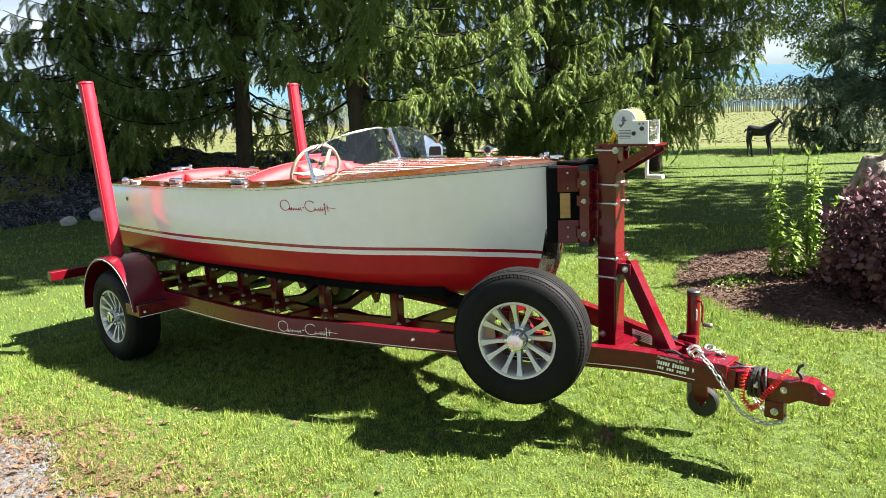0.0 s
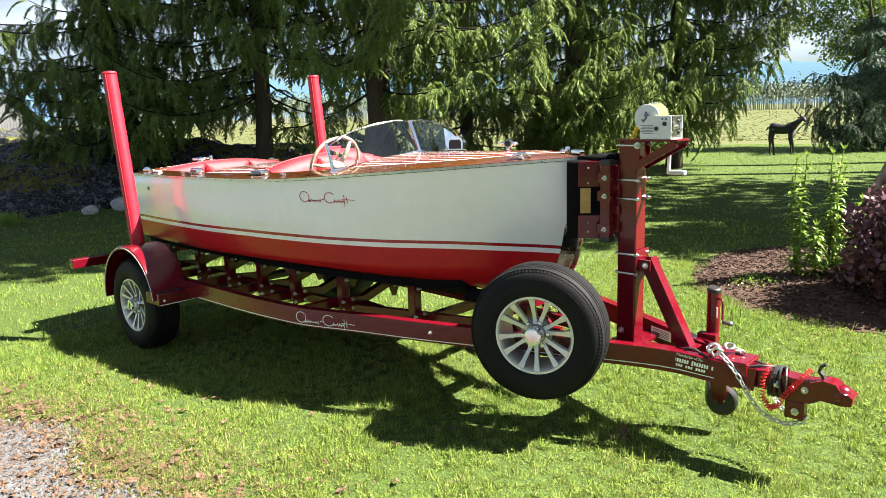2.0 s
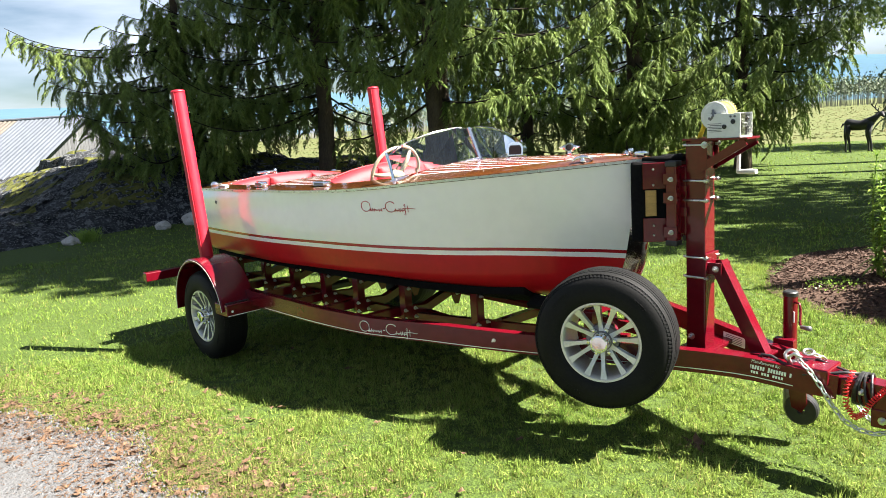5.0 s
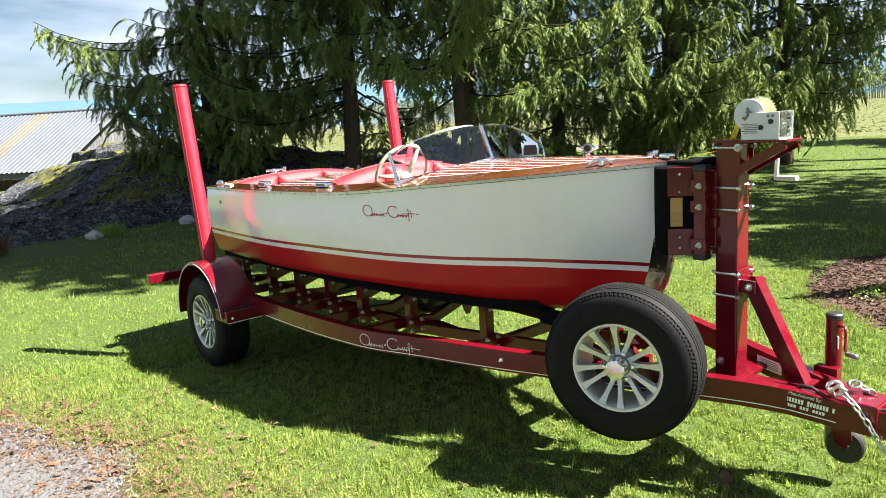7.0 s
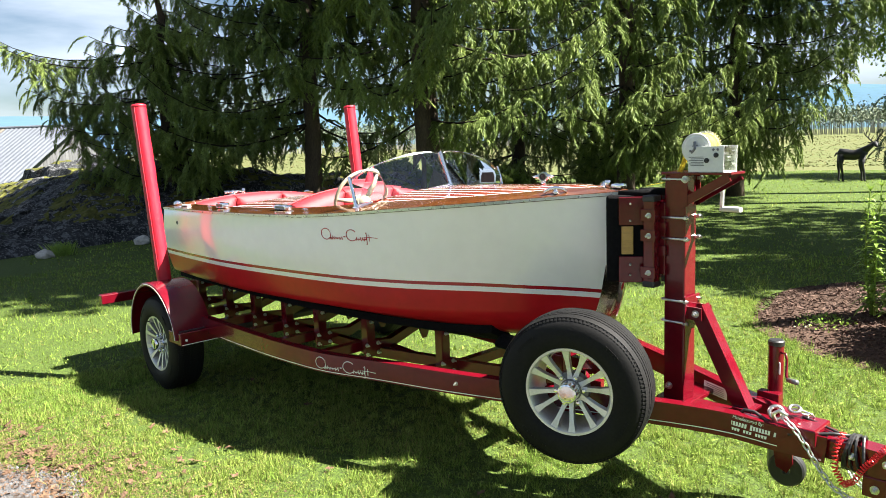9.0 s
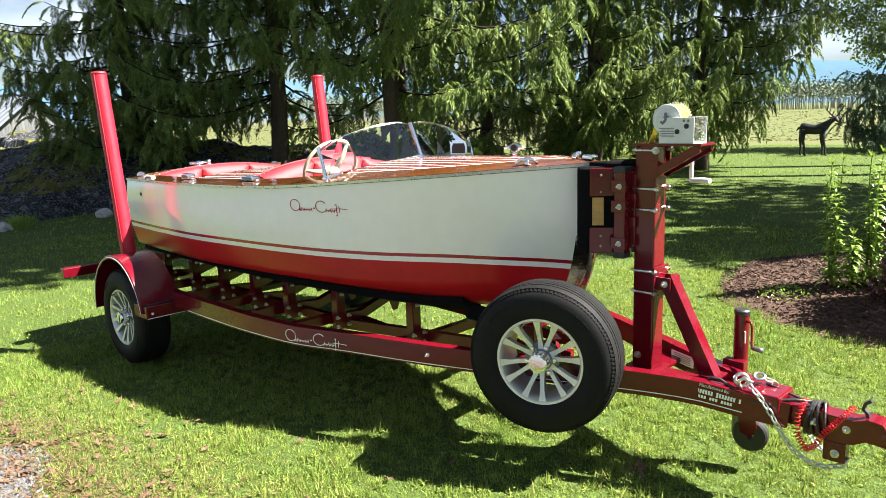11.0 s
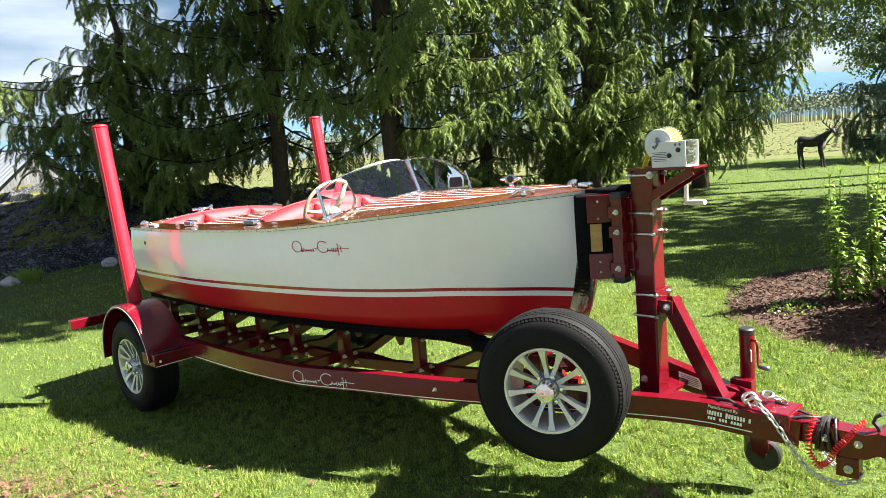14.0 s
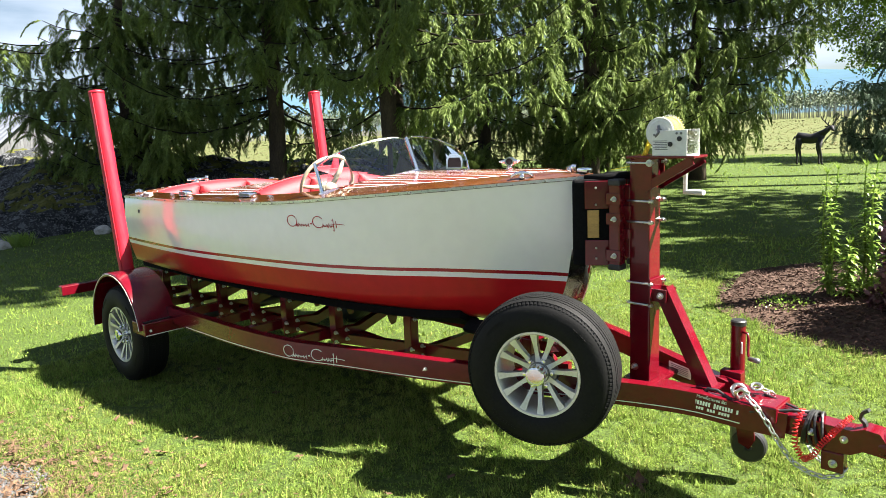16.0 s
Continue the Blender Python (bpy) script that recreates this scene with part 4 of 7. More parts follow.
# bow stop pads
pads = part("bow_stop", box((3.475, 0, 1.255), (0.09, 0.11, 0.34), bevel=0.005), "trailer", trailer, "red steel bow stop bracket")
for s in (-1, 1):
    r = Matrix.Rotation(-s * 0.60, 4, "Z")
    d, o = Vector((0.825, -s * 0.565, 0)), Vector((0.565, s * 0.825, 0))
    pc = Vector((3.335, s * 0.098, 1.25))
    part("bow_pad", box(pc, (0.18, 0.045, 0.42), r, 0.014), "carpet", pads, "black carpet bow pad")
    for z, h in ((1.385, 0.135), (1.105, 0.125)):
        part("pad_plate", box(pc + d * 0.030 + o * 0.030 + Vector((0, 0, z - 1.25)), (0.125, 0.012, h), r, 0.003), "trailer", pads)
    part("pad_block", box(pc + d * 0.008 + o * 0.028 + Vector((0, 0, -0.005)), (0.055, 0.012, 0.135), r, 0.003), "gold", pads, "varnished wood block")
    part("pad_upright", box((3.468, s * 0.085, 1.245), (0.055, 0.06, 0.40), None, 0.006), "trailer", pads)
    part("upright_cap", box((3.468, s * 0.085, 1.447), (0.062, 0.066, 0.03), None, 0.006), "black", pads, "black plastic end cap")
    part("upright_cap", box((3.468, s * 0.085, 1.043), (0.062, 0.066, 0.03), None, 0.006), "black", pads, "black plastic end cap")
    for z in (1.37, 1.275, 1.10):
        part("bolt_tab", box((3.468, s * 0.118, z), (0.075, 0.008, 0.055), None, 0.002), "trailer", pads)
        bolt((3.475, s * 0.122, z), (0, s, 0), 0.0095, pads)
    for z in (1.42, 1.34, 1.13, 1.08):
        bolt(pc + d * 0.02 + o * 0.036 + Vector((0, 0, z - 1.25)), o, 0.006, pads, False)
part("pad_roll", tube([(3.30, -0.10, 1.462), (3.40, -0.06, 1.468), (3.47, -0.02, 1.472), (3.47, 0.02, 1.472), (3.40, 0.06, 1.468), (3.30, 0.10, 1.462)], 0.019, 10), "carpet", pads, "rolled black carpet edge", smooth=True)
for z in (1.31, 1.20):
    part("mast_clamp", box((3.505, 0, z), (0.05, 0.14, 0.05), None, 0.003), "trailer", pads)

# tongue and coupler
part("tongue_box", box((4.13, 0, 0.475), (0.19, 0.17, 0.075), bevel=0.008), "trailer", trailer)
tong = part("tongue", box((4.32, 0, 0.432), (0.36, 0.075, 0.085), bevel=0.006), "trailer", trailer)
cp = prism([(4.42, 0.365), (4.50, 0.372), (4.545, 0.398), (4.63, 0.392), (4.668, 0.400), (4.672, 0.436), (4.650, 0.450), (4.625, 0.452), (4.600, 0.486), (4.545, 0.492), (4.50, 0.474), (4.33, 0.482), (4.33, 0.380)], 0.090, axis_frame((0, 0.045, 0), (0, -1, 0), (1, 0, 0)), 0.010)
coup = part("coupler", cp, "trailer", trailer, "red cast hitch coupler", smooth=True, sharp=50)
part("ball_socket", lathe([(0.046, -0.030), (0.050, 0.005), (0.040, 0.032), (0.018, 0.045), (0.0, 0.047)], Matrix.Translation((4.615, 0, 0.432)), 24), "trailer", coup, smooth=True)
part("coupler_latch", tube([(4.545, 0, 0.478), (4.535, 0, 0.505), (4.520, 0, 0.520), (4.527, 0, 0.545), (4.548, 0, 0.560)], 0, square=(0.014, 0.006), bevel=0.002), "black", coup, "black latch lever")
for x, z in ((4.352, 0.432), (4.475, 0.432)):
    bolt((x, -0.046, z), (0, -1, 0), 0.0115, coup)
part("jack_tab", box((4.435, -0.02, 0.325), (0.085, 0.06, 0.085), None, 0.005), "trailer", coup)
bolt((4.44, -0.052, 0.320), (0, -1, 0), 0.0125, coup)

# black cable coil round the tongue, red coiled breakaway cable
for k in range(5):
    x = 4.325 + 0.016 * k
    ringp = [(x + 0.014 * math.sin(a + k), 0.060 * math.cos(a) * (1 + 0.08 * math.sin(3 * a + k)), 0.432 + 0.073 * math.sin(a)) for a in np.linspace(0, 2 * math.pi, 22)[:-1]]
    part("cable_loop", tube(ringp, 0.0062, 7, closed=True), "black", tong, "black wiring coil")
coil_path = [Vector(p) for p in ((4.315, -0.045, 0.525), (4.297, -0.074, 0.45), (4.300, -0.076, 0.37), (4.335, -0.080, 0.318), (4.372, -0.080, 0.345), (4.402, -0.076, 0.405), (4.440, -0.074, 0.455), (4.470, -0.066, 0.498), (4.500, -0.040, 0.535))]
hel = []
for i in range(len(coil_path) - 1):
    a, b = coil_path[i], coil_path[i + 1]
    t = (b - a).normalized()
    u = t.cross(Vector((0, 1, 0.2))).normalized()
    v = t.cross(u)
    for k in range(32):
        f, g = k / 32, (i + k / 32) * 5 * 2 * math.pi
        hel.append(a.lerp(b, f) + (u * math.cos(g) + v * math.sin(g)) * 0.0115)
part("breakaway_cable", tube(hel, 0.0028, 5), "cord", tong, "coiled red breakaway cable")
part("wiring", tube([(3.90, -0.10, 0.50), (3.93, -0.09, 0.535), (3.97, -0.085, 0.535), (4.04, -0.08, 0.50), (4.12, -0.09, 0.475), (4.20, -0.06, 0.487), (4.27, -0.03, 0.500), (4.33, 0.0, 0.498)], 0.0075, 8), "black", tong, "black trailer wiring", smooth=True)
part("wiring", tube([(4.13, 0.03, 0.52), (4.20, 0.03, 0.505), (4.28, 0.02, 0.49), (4.36, 0.02, 0.478)], 0.006, 8), "black", tong, smooth=True)


def chain(points, parent, pitch=0.030):
    """A safety chain of separate links along a line."""
    pts = [Vector(p) for p in points]
    line, acc = [], 0.0
    for a, b in zip(pts, pts[1:]):
        n = max(1, int((b - a).length / 0.004))
        line += [a.lerp(b, i / n) for i in range(n)]
    pos, last = [line[0]], line[0]
    for p in line:
        if (p - last).length >= pitch:
            pos.append(p)
            last = p
    for i in range(len(pos) - 1):
        d = (pos[i + 1] - pos[i]).normalized()
        c = (pos[i] + pos[i + 1]) / 2
        m = axis_frame(c, d, (0.3, 0.2, 1)) @ Matrix.Rotation(math.pi / 2 * (i % 2) + 0.4, 4, "Z")
        link = [m @ Vector((0.0105 * math.cos(a), 0.0, 0.0215 * math.sin(a) )) for a in np.linspace(0, 2 * math.pi, 13)[:-1]]
        part("chain_link", tube(link, 0.0042, 6, closed=True), "steel", parent, smooth=True)


chains = part("chain_hook", tube([(4.06, -0.075, 0.51), (4.05, -0.085, 0.545), (4.075, -0.085, 0.565), (4.11, -0.08, 0.55)], 0.009, 10), "steel", trailer, "zinc chain hook", smooth=True)
chain([(4.09, -0.085, 0.545), (4.15, -0.10, 0.505), (4.20, -0.10, 0.44), (4.25, -0.10, 0.36), (4.30, -0.095, 0.30), (4.36, -0.08, 0.265), (4.42, -0.06, 0.255), (4.47, -0.03, 0.27), (4.49, 0.0, 0.31)], chains)
chain([(4.08, 0.03, 0.535), (4.13, 0.05, 0.535), (4.18, 0.08, 0.49), (4.26, 0.09, 0.38), (4.33, 0.07, 0.285), (4.40, 0.04, 0.255), (4.46, 0.02, 0.285)], chains)
part("shackle", lathe([(0.028, -0.010), (0.036, 0.0), (0.028, 0.010), (0.018, 0.0)], axis_frame((4.055, -0.06, 0.545), (0.4, -0.8, 0.3)), 20, True), "steel", chains, smooth=True)
part("shackle", lathe([(0.022, -0.008), (0.030, 0.0), (0.022, 0.008), (0.014, 0.0)], axis_frame((4.10, 0.02, 0.55), (0.1, -0.4, 0.9)), 20, True), "steel", chains, smooth=True)

# tongue jack with caster
jx, jy = 3.935, 0.215
jack = part("tongue_jack", tube([(jx, jy, 0.28), (jx, jy, 0.765)], 0.034, 24), "trailer", trailer, "red tube tongue jack", smooth=True, sharp=50)
part("jack_cap", lathe([(0.036, 0), (0.036, 0.018), (0.030, 0.024), (0.0, 0.025)], Matrix.Translation((jx, jy, 0.762)), 24), "black", jack, "black plastic cap", smooth=True, sharp=40)
part("jack_crank", tube([(jx + 0.03, jy - 0.02, 0.735), (jx + 0.055, jy - 0.03, 0.735), (jx + 0.062, jy - 0.034, 0.71), (jx + 0.062, jy - 0.034, 0.635), (jx + 0.075, jy - 0.05, 0.622)], 0.006, 8), "trailer", jack, smooth=True)
part("crank_grip", tube([(jx + 0.075, jy - 0.05, 0.622), (jx + 0.13, jy - 0.09, 0.632)], [0.010, 0.012], 12), "alloy_dark", jack, "grey crank grip", smooth=True)
part("jack_label", box((jx + 0.026, jy - 0.024, 0.66), (0.004, 0.020, 0.055), Matrix.Rotation(0.75, 4, "Z")), "label", jack)
part("jack_mount", box((jx - 0.005, jy - 0.045, 0.50), (0.10, 0.05, 0.10), None, 0.004), "trailer", jack)
part("inner_tube", tube([(jx, jy, 0.17), (jx, jy, 0.34)], 0.026, 16), "alloy_dark", jack, smooth=True)
part("caster_fork", prism([(-0.045, 0.13), (0.045, 0.13), (0.055, 0.02), (0.03, -0.03), (-0.02, -0.01)], 0.006, axis_frame((jx + 0.05, jy - 0.035, 0.205), (0, -1, 0), (1, 0, 0)), 0.002), "trailer", jack)
part("caster_fork", prism([(-0.045, 0.13), (0.045, 0.13), (0.055, 0.02), (0.03, -0.03), (-0.02, -0.01)], 0.006, axis_frame((jx + 0.05, jy + 0.040, 0.205), (0, -1, 0), (1, 0, 0)), 0.002), "trailer", jack)
part("caster_wheel", lathe([(0.02, -0.026), (0.072, -0.026), (0.080, -0.018), (0.080, 0.018), (0.072, 0.026), (0.02, 0.026)], axis_frame((jx + 0.065, jy, 0.180), (0.15, -1, 0)), 32, True), "black", jack, "black caster wheel", smooth=True, sharp=40)

# markings on the rails
def rail_frame(x, z, s=-1):
    """A pose on the rail's outer face: x along the rail, y up, z outward."""
    d = Vector((0.02, s * (rail_y(x + 0.01) - rail_y(x - 0.01)), rail_z(x + 0.01) - rail_z(x - 0.01))).normalized()
    up = (Vector((0, 0, 1)) - d * d.z).normalized()
    nz = d.cross(up)
    p = Vector((x, s * rail_y(x), z)) + nz * 0.0008
    return Matrix(((d.x, up.x, nz.x, p.x), (d.y, up.y, nz.y, p.y), (d.z, up.z, nz.z, p.z), (0, 0, 0, 1)))


def lettering(text, size, m, mat, parent, label, width=None):
    cu = bpy.data.curves.new("lettering", "FONT")
    cu.body, cu.size, cu.extrude, cu.align_x = text, size, 0.0006, "CENTER"
    tmp = bpy.data.objects.new("lettering", cu)
    scene.collection.objects.link(tmp)
    me = bpy.data.meshes.new_from_object(tmp.evaluated_get(bpy.context.evaluated_depsgraph_get()))
    bpy.data.objects.remove(tmp)
    if width:
        w = max(v.co.x for v in me.vertices) - min(v.co.x for v in me.vertices)
        me.transform(Matrix.Diagonal((width / w, 1, 1, 1)))
    me.transform(m)
    me.materials.clear()
    me.materials.append(M[mat])
    return part("lettering", me, mat, parent, label)


def stroke(points, m, w, mat, parent, name="script_mark"):
    """A flat painted pen stroke in the plane of m."""
    return part(name, tube([m @ Vector((x, y, 0.0006)) for x, y in points], w, 6), mat, parent)


def script_logo(m_of, scale, mat, parent):
    """A plain flowing script mark: a large loop, a run of waves, a star, a second loop, waves and a long tail. m_of(u) poses a point along its length."""
    def put(pts, w):
        place3 = []
        for x, y in pts:
            m = m_of(x * scale)
            place3.append(m @ Vector((0, y * scale, 0.0004)))
        part("script_mark", tube(place3, 0.72 * w * scale, 6), mat, parent)

    loop = lambda cx, sy: [(cx + 0.36 * math.cos(a), 0.12 + sy * math.sin(a)) for a in np.linspace(0.7, 5.6, 18)]
    wave = lambda x0, x1, n: [(x0 + (x1 - x0) * i / 40, 0.10 * abs(math.sin(math.pi * n * i / 40)) - 0.16 + 0.12 * (i % 7 == 3)) for i in range(41)]
    put(loop(-1.55, 0.30), 0.030)
    put([(-1.22, 0.30), (-1.18, -0.18)], 0.022)
    put(wave(-1.28, -0.32, 5), 0.026)
    put([(-0.22, 0.02), (-0.12, 0.02)], 0.045)
    put(loop(0.32, 0.30), 0.030)
    put(wave(0.58, 1.30, 4), 0.026)
    put([(1.22, 0.22), (1.30, 0.30), (1.28, -0.34), (1.20, -0.30)], 0.022)
    put([(1.12, 0.04), (1.50, 0.05), (1.95, 0.02)], 0.022)
    put([(1.46, 0.20), (1.46, -0.16)], 0.022)


script_logo(lambda u: rail_frame(2.01 + u, 0.512), 0.108, "white_line", rail_near)
mt = rail_frame(3.965, 0.497)
lettering("Manufactured By:", 0.021, mt @ Matrix.Translation((0, 0.004, 0.001)), "white_line", rail_near, "small white lettering", 0.125)
for k in range(20):
    if k in (10, 18):
        continue
    part("painted_bar", box((0, 0, 0), (0.0085, 0.024 if k in (0, 11) else 0.019, 0.0012)), "white_line", rail_near).matrix_basis = place(rail_near) @ mt @ Matrix.Translation((-0.112 + 0.0118 * k, -0.018, 0.001))
for k in range(14):
    if k in (1, 5, 9):
        continue
    part("painted_bar", box((0, 0, 0), (0.0090, 0.013, 0.0012)), "white_line", rail_near).matrix_basis = place(rail_near) @ mt @ Matrix.Translation((-0.080 + 0.0122 * k, -0.043, 0.001))
# data label on the far rail's inner side
lab = part("data_label", box((3.66, rail_y(3.66) - 0.0585, 0.49), (0.16, 0.0015, 0.055), Matrix.Rotation(-0.40, 4, "Z")), "label", rail_far, "white data label")
for k in range(5):
    part("label_line", box((3.66, rail_y(3.66) - 0.0605, 0.508 - 0.009 * k), (0.12, 0.001, 0.003), Matrix.Rotation(-0.40, 4, "Z")), "ink", lab)


# ---- boat: cockpits, seats, screen, fittings ----
def rub_rail():
    for s in (-1, 1):
        pts = [(x, s * (half_beam(x) + 0.004), sheer(x) + 0.002) for x in XS]
        r = part("rub_rail", tube(pts, 0, square=(0.006, 0.007), bevel=0.002), "steel", boat, "bright metal rub rail", smooth=True, sharp=40)
        x = -0.5
        while x < 3.2:
            n = Vector((0.0, s, 0.0))
            part("screw", lathe([(0.005, 0), (0.004, 0.003), (0, 0.0035)], axis_frame((x, s * (half_beam(x) + 0.011), sheer(x) + 0.002), n), 8), "alloy_dark", r)
            x += 0.19


rub_rail()

# stainless cutwater on the stem
def hull_half(x, z):
    """Half breadth of the hull at any height."""
    zc, kz = chine(x), fair(x, HX, KZ)
    if z >= zc:
        return hull_side(x, z)
    want = (zc - z) / max(1e-4, zc - kz)
    lo, hi = 0.0, 1.0
    for _ in range(24):
        mid = (lo + hi) / 2
        lo, hi = (mid, hi) if belly(mid, x) < want else (lo, mid)
    return fair(x, HX, CB) * (1 - lo)


def cutwater():
    vs, fs = [], []
    rows, cols = 18, 7
    for i in range(rows + 1):
        z = 0.70 + 0.40 * i / rows
        lo, hi = 2.8, 3.289
        for _ in range(24):
            mid = (lo + hi) / 2
            lo, hi = (mid, hi) if fair(mid, HX, KZ) < z else (lo, mid)
        back = 0.095
        half = [(lo + 0.007, 0.0)] + [(lo - back * k / cols, hull_half(lo - back * k / cols, z) + 0.004) for k in range(cols + 1)]
        vs += [(x, -y, z) for x, y in half[::-1]] + [(x, y, z) for x, y in half[1:]]
        w = 2 * len(half) - 1
        if i:
            for k in range(w - 1):
                fs.append(((i - 1) * w + k, (i - 1) * w + k + 1, i * w + k + 1, i * w + k))
    part("cutwater", mesh_data("cutwater", vs, fs, "stainless", True), "stainless", boat, "polished stainless cutwater on the stem")


cutwater()

# cockpit linings and floor
part("floorboard", box((0.75, 0, 0.86), (2.4, 1.20, 0.02)), "mahogany", boat, "varnished floorboards")
for s in (-1, 1):
    for xa, xb in ((1.10, 1.98), (-0.45, 0.42)):
        vs, fs = [], []
        n = 12
        for i in range(n + 1):
            x = xa + (xb - xa) * i / n
            y = inner(x)
            z = crown(x, y)
            vs += [(x, s * y, z), (x, s * (y - 0.015), z), (x, s * (y - 0.015), 0.87), (x, s * y, 0.87)]
            if i:
                for k in range(4):
                    fs.append((4 * i - 4 + k, 4 * i + k, 4 * i + (k + 1) % 4, 4 * i - 4 + (k + 1) % 4))
        fs += [(0, 1, 2, 3), (4 * n + 3, 4 * n + 2, 4 * n + 1, 4 * n)]
        part("cockpit_lining", mesh_data("cockpit_lining", vs, fs, "mahogany"), "mahogany", boat)
for xa in (1.975, 1.10, 0.42, -0.45):
    part("bulkhead", box((xa, 0, 1.11), (0.018, 1.22, 0.46)), "mahogany", boat)
part("dashboard", prism([(-0.60, 1.20), (0.60, 1.20), (0.60, 1.385), (0.3, 1.43), (0, 1.445), (-0.3, 1.43), (-0.60, 1.385)], 0.016, axis_frame((1.945, 0, 0), (-1, 0, 0), (0, -1, 0))), "mahogany", boat, "varnished dashboard")


def seat(x, half, z_end, z_mid, name_label):
    """A padded vinyl seat back with an arched rolled top, in three panels, and its cushion."""
    back = None
    cuts = [-half, -half * 0.36, half * 0.36, half]
    for a, b in zip(cuts, cuts[1:]):
        vs, fs = [], []
        n = 14
        for i in range(n + 1):
            y = a + 0.003 + (b - a - 0.006) * i / n
            top = z_end + (z_mid - z_end) * (1 - (abs(y) / half) ** 2.2)
            e = min(1.0, 6 * min(i, n - i) / n + 0.35)
            sec = [(-0.07, 1.02), (-0.085, top - 0.05), (-0.06, top - 0.012), (-0.02, top), (0.025, top - 0.004), (0.060, top - 0.025), (0.075 * e + 0.01, top - 0.07), (0.085 * e + 0.02, 1.15), (0.10, 1.02)]
            for dx, z in sec:
                vs.append((x + dx, y, max(z, 1.02)))
            if i:
                k = len(sec)
                for j in range(k - 1):
                    fs.append(((i - 1) * k + j, (i - 1) * k + j + 1, i * k + j + 1, i * k + j))
        k = 9
        fs += [tuple(range(k)), tuple(range(n * k + k - 1, n * k - 1, -1))]
        ob = part("seat_back", mesh_data("seat_back", vs, fs, "vinyl_red", True), "vinyl_red", boat, "red vinyl padded seat back")
        ob.data.set_sharp_from_angle(angle=radians(50))
    pts = []
    for i in range(41):
        y = -half + 2 * half * i / 40
        pts.append((x - 0.066, y, z_end + (z_mid - z_end) * (1 - (abs(y) / half) ** 2.2) - 0.004))
    part("seat_piping", tube(pts, 0.006, 8), "vinyl_red", boat, "red vinyl piping")
    part("seat_cushion", box((x + 0.30, 0, 1.06), (0.44, 2 * half - 0.06, 0.11), None, 0.035), "vinyl_red", boat, "red vinyl seat cushion", smooth=True)


seat(1.165, 0.60, 1.372, 1.462, "front")
seat(-0.38, 0.60, 1.315, 1.372, "aft")
for i in range(30):
    y = -0.58 + 1.16 * i / 29
    part("stud", lathe([(0.006, 0), (0.005, 0.003), (0, 0.005)], axis_frame((-0.452, y, 1.315 + 0.057 * (1 - (abs(y) / 0.60) ** 2.2) + 0.002), (-0.3, 0, 1)), 8), "chrome", boat)

# windscreen
CT, CB2 = Vector((1.936, 0, 1.69)), Vector((2.026, 0, 1.476))
for s in (-1, 1):
    OT, OB = Vector((1.842, s * 0.63, 1.562)), Vector((1.905, s * 0.63, 1.395))
    out = []
    for i in range(9):
        out.append((CB2 + Vector((0, s * 0.012, 0))).lerp(OB, i / 8))
    top = []
    for i in range(15):
        u = i / 14
        p = OT.lerp(CT + Vector((0, s * 0.012, 0)), u)
        p.z += 0.030 * math.sin(math.pi * u) - (0.05 * max(0, 0.14 - u) / 0.14) ** 1.0 * 0.6 - 0.020 * max(0, u - 0.9) / 0.1
        top.append(p)
    bm = bmesh.new()
    nrm = (OT - CB2).cross(CT - CB2).normalized() * 0.003
    a = [bm.verts.new(p + nrm) for p in out + top]
    b = [bm.verts.new(p - nrm) for p in out + top]
    bm.faces.new(a)
    bm.faces.new(b[::-1])
    for i in range(len(a)):
        j = (i + 1) % len(a)
        bm.faces.new((a[i], a[j], b[j], b[i]))
    pane = part("windscreen_pane", bm, "glass", boat, "clear curved windscreen pane")
    pane.visible_shadow = False
    part("pane_edge", tube(top, 0.0032, 6), "chrome", pane, "bright glass edge")
    part("pane_sill", tube([p + Vector((0, 0, 0.004)) for p in out], 0, square=(0.010, 0.008), bevel=0.003), "chrome", boat, "bright metal windscreen sill", smooth=True, sharp=40)
    part("screen_bracket", tube([OT + Vector((0, 0, 0.0)), OT.lerp(OB, 0.5), OB + Vector((0, 0, -0.035))], 0.011 if s < 0 else 0.007, 12), "chrome", boat, "polished windscreen bracket", smooth=True, sharp=40)
    part("bracket_foot", box(OB + Vector((0, 0, -0.012)), (0.05, 0.035, 0.03), None, 0.008), "chrome", boat)
part("centre_post", tube([CT + Vector((0.004, 0, -0.01)), CB2 + Vector((0.004, 0, 0))], 0.012, 12), "chrome", boat, "polished centre post", smooth=True, sharp=40)
part("post_foot", box((2.045, 0, 1.472), (0.05, 0.03, 0.02), None, 0.006), "chrome", boat)

# steering wheel
sm = axis_frame((1.55, -0.34, 1.412), (-0.93, 0.05, 0.36), (0.36, 0, 0.93))
ringp = [sm @ Vector((0.18 * math.cos(a), 0.18 * math.sin(a), 0)) for a in np.linspace(0, 2 * math.pi, 41)[:-1]]
sw = part("steering_wheel", tube(ringp, 0.0118, 12, closed=True), "cream", boat, "cream steering wheel", smooth=True)
for a in (0.5, 2.6, 4.7):
    part("wheel_spoke", tube([sm @ Vector((0.02 * math.cos(a), 0.02 * math.sin(a), -0.03)), sm @ Vector((0.11 * math.cos(a), 0.11 * math.sin(a), -0.028)), sm @ Vector((0.177 * math.cos(a), 0.177 * math.sin(a), 0))], [0.020, 0.015, 0.010], 10), "cream", sw, smooth=True)
part("wheel_hub", lathe([(0.045, -0.05), (0.046, -0.03), (0.036, -0.012), (0.016, -0.004), (0.0, -0.003)], sm, 24), "cream", sw, "cream horn boss", smooth=True)
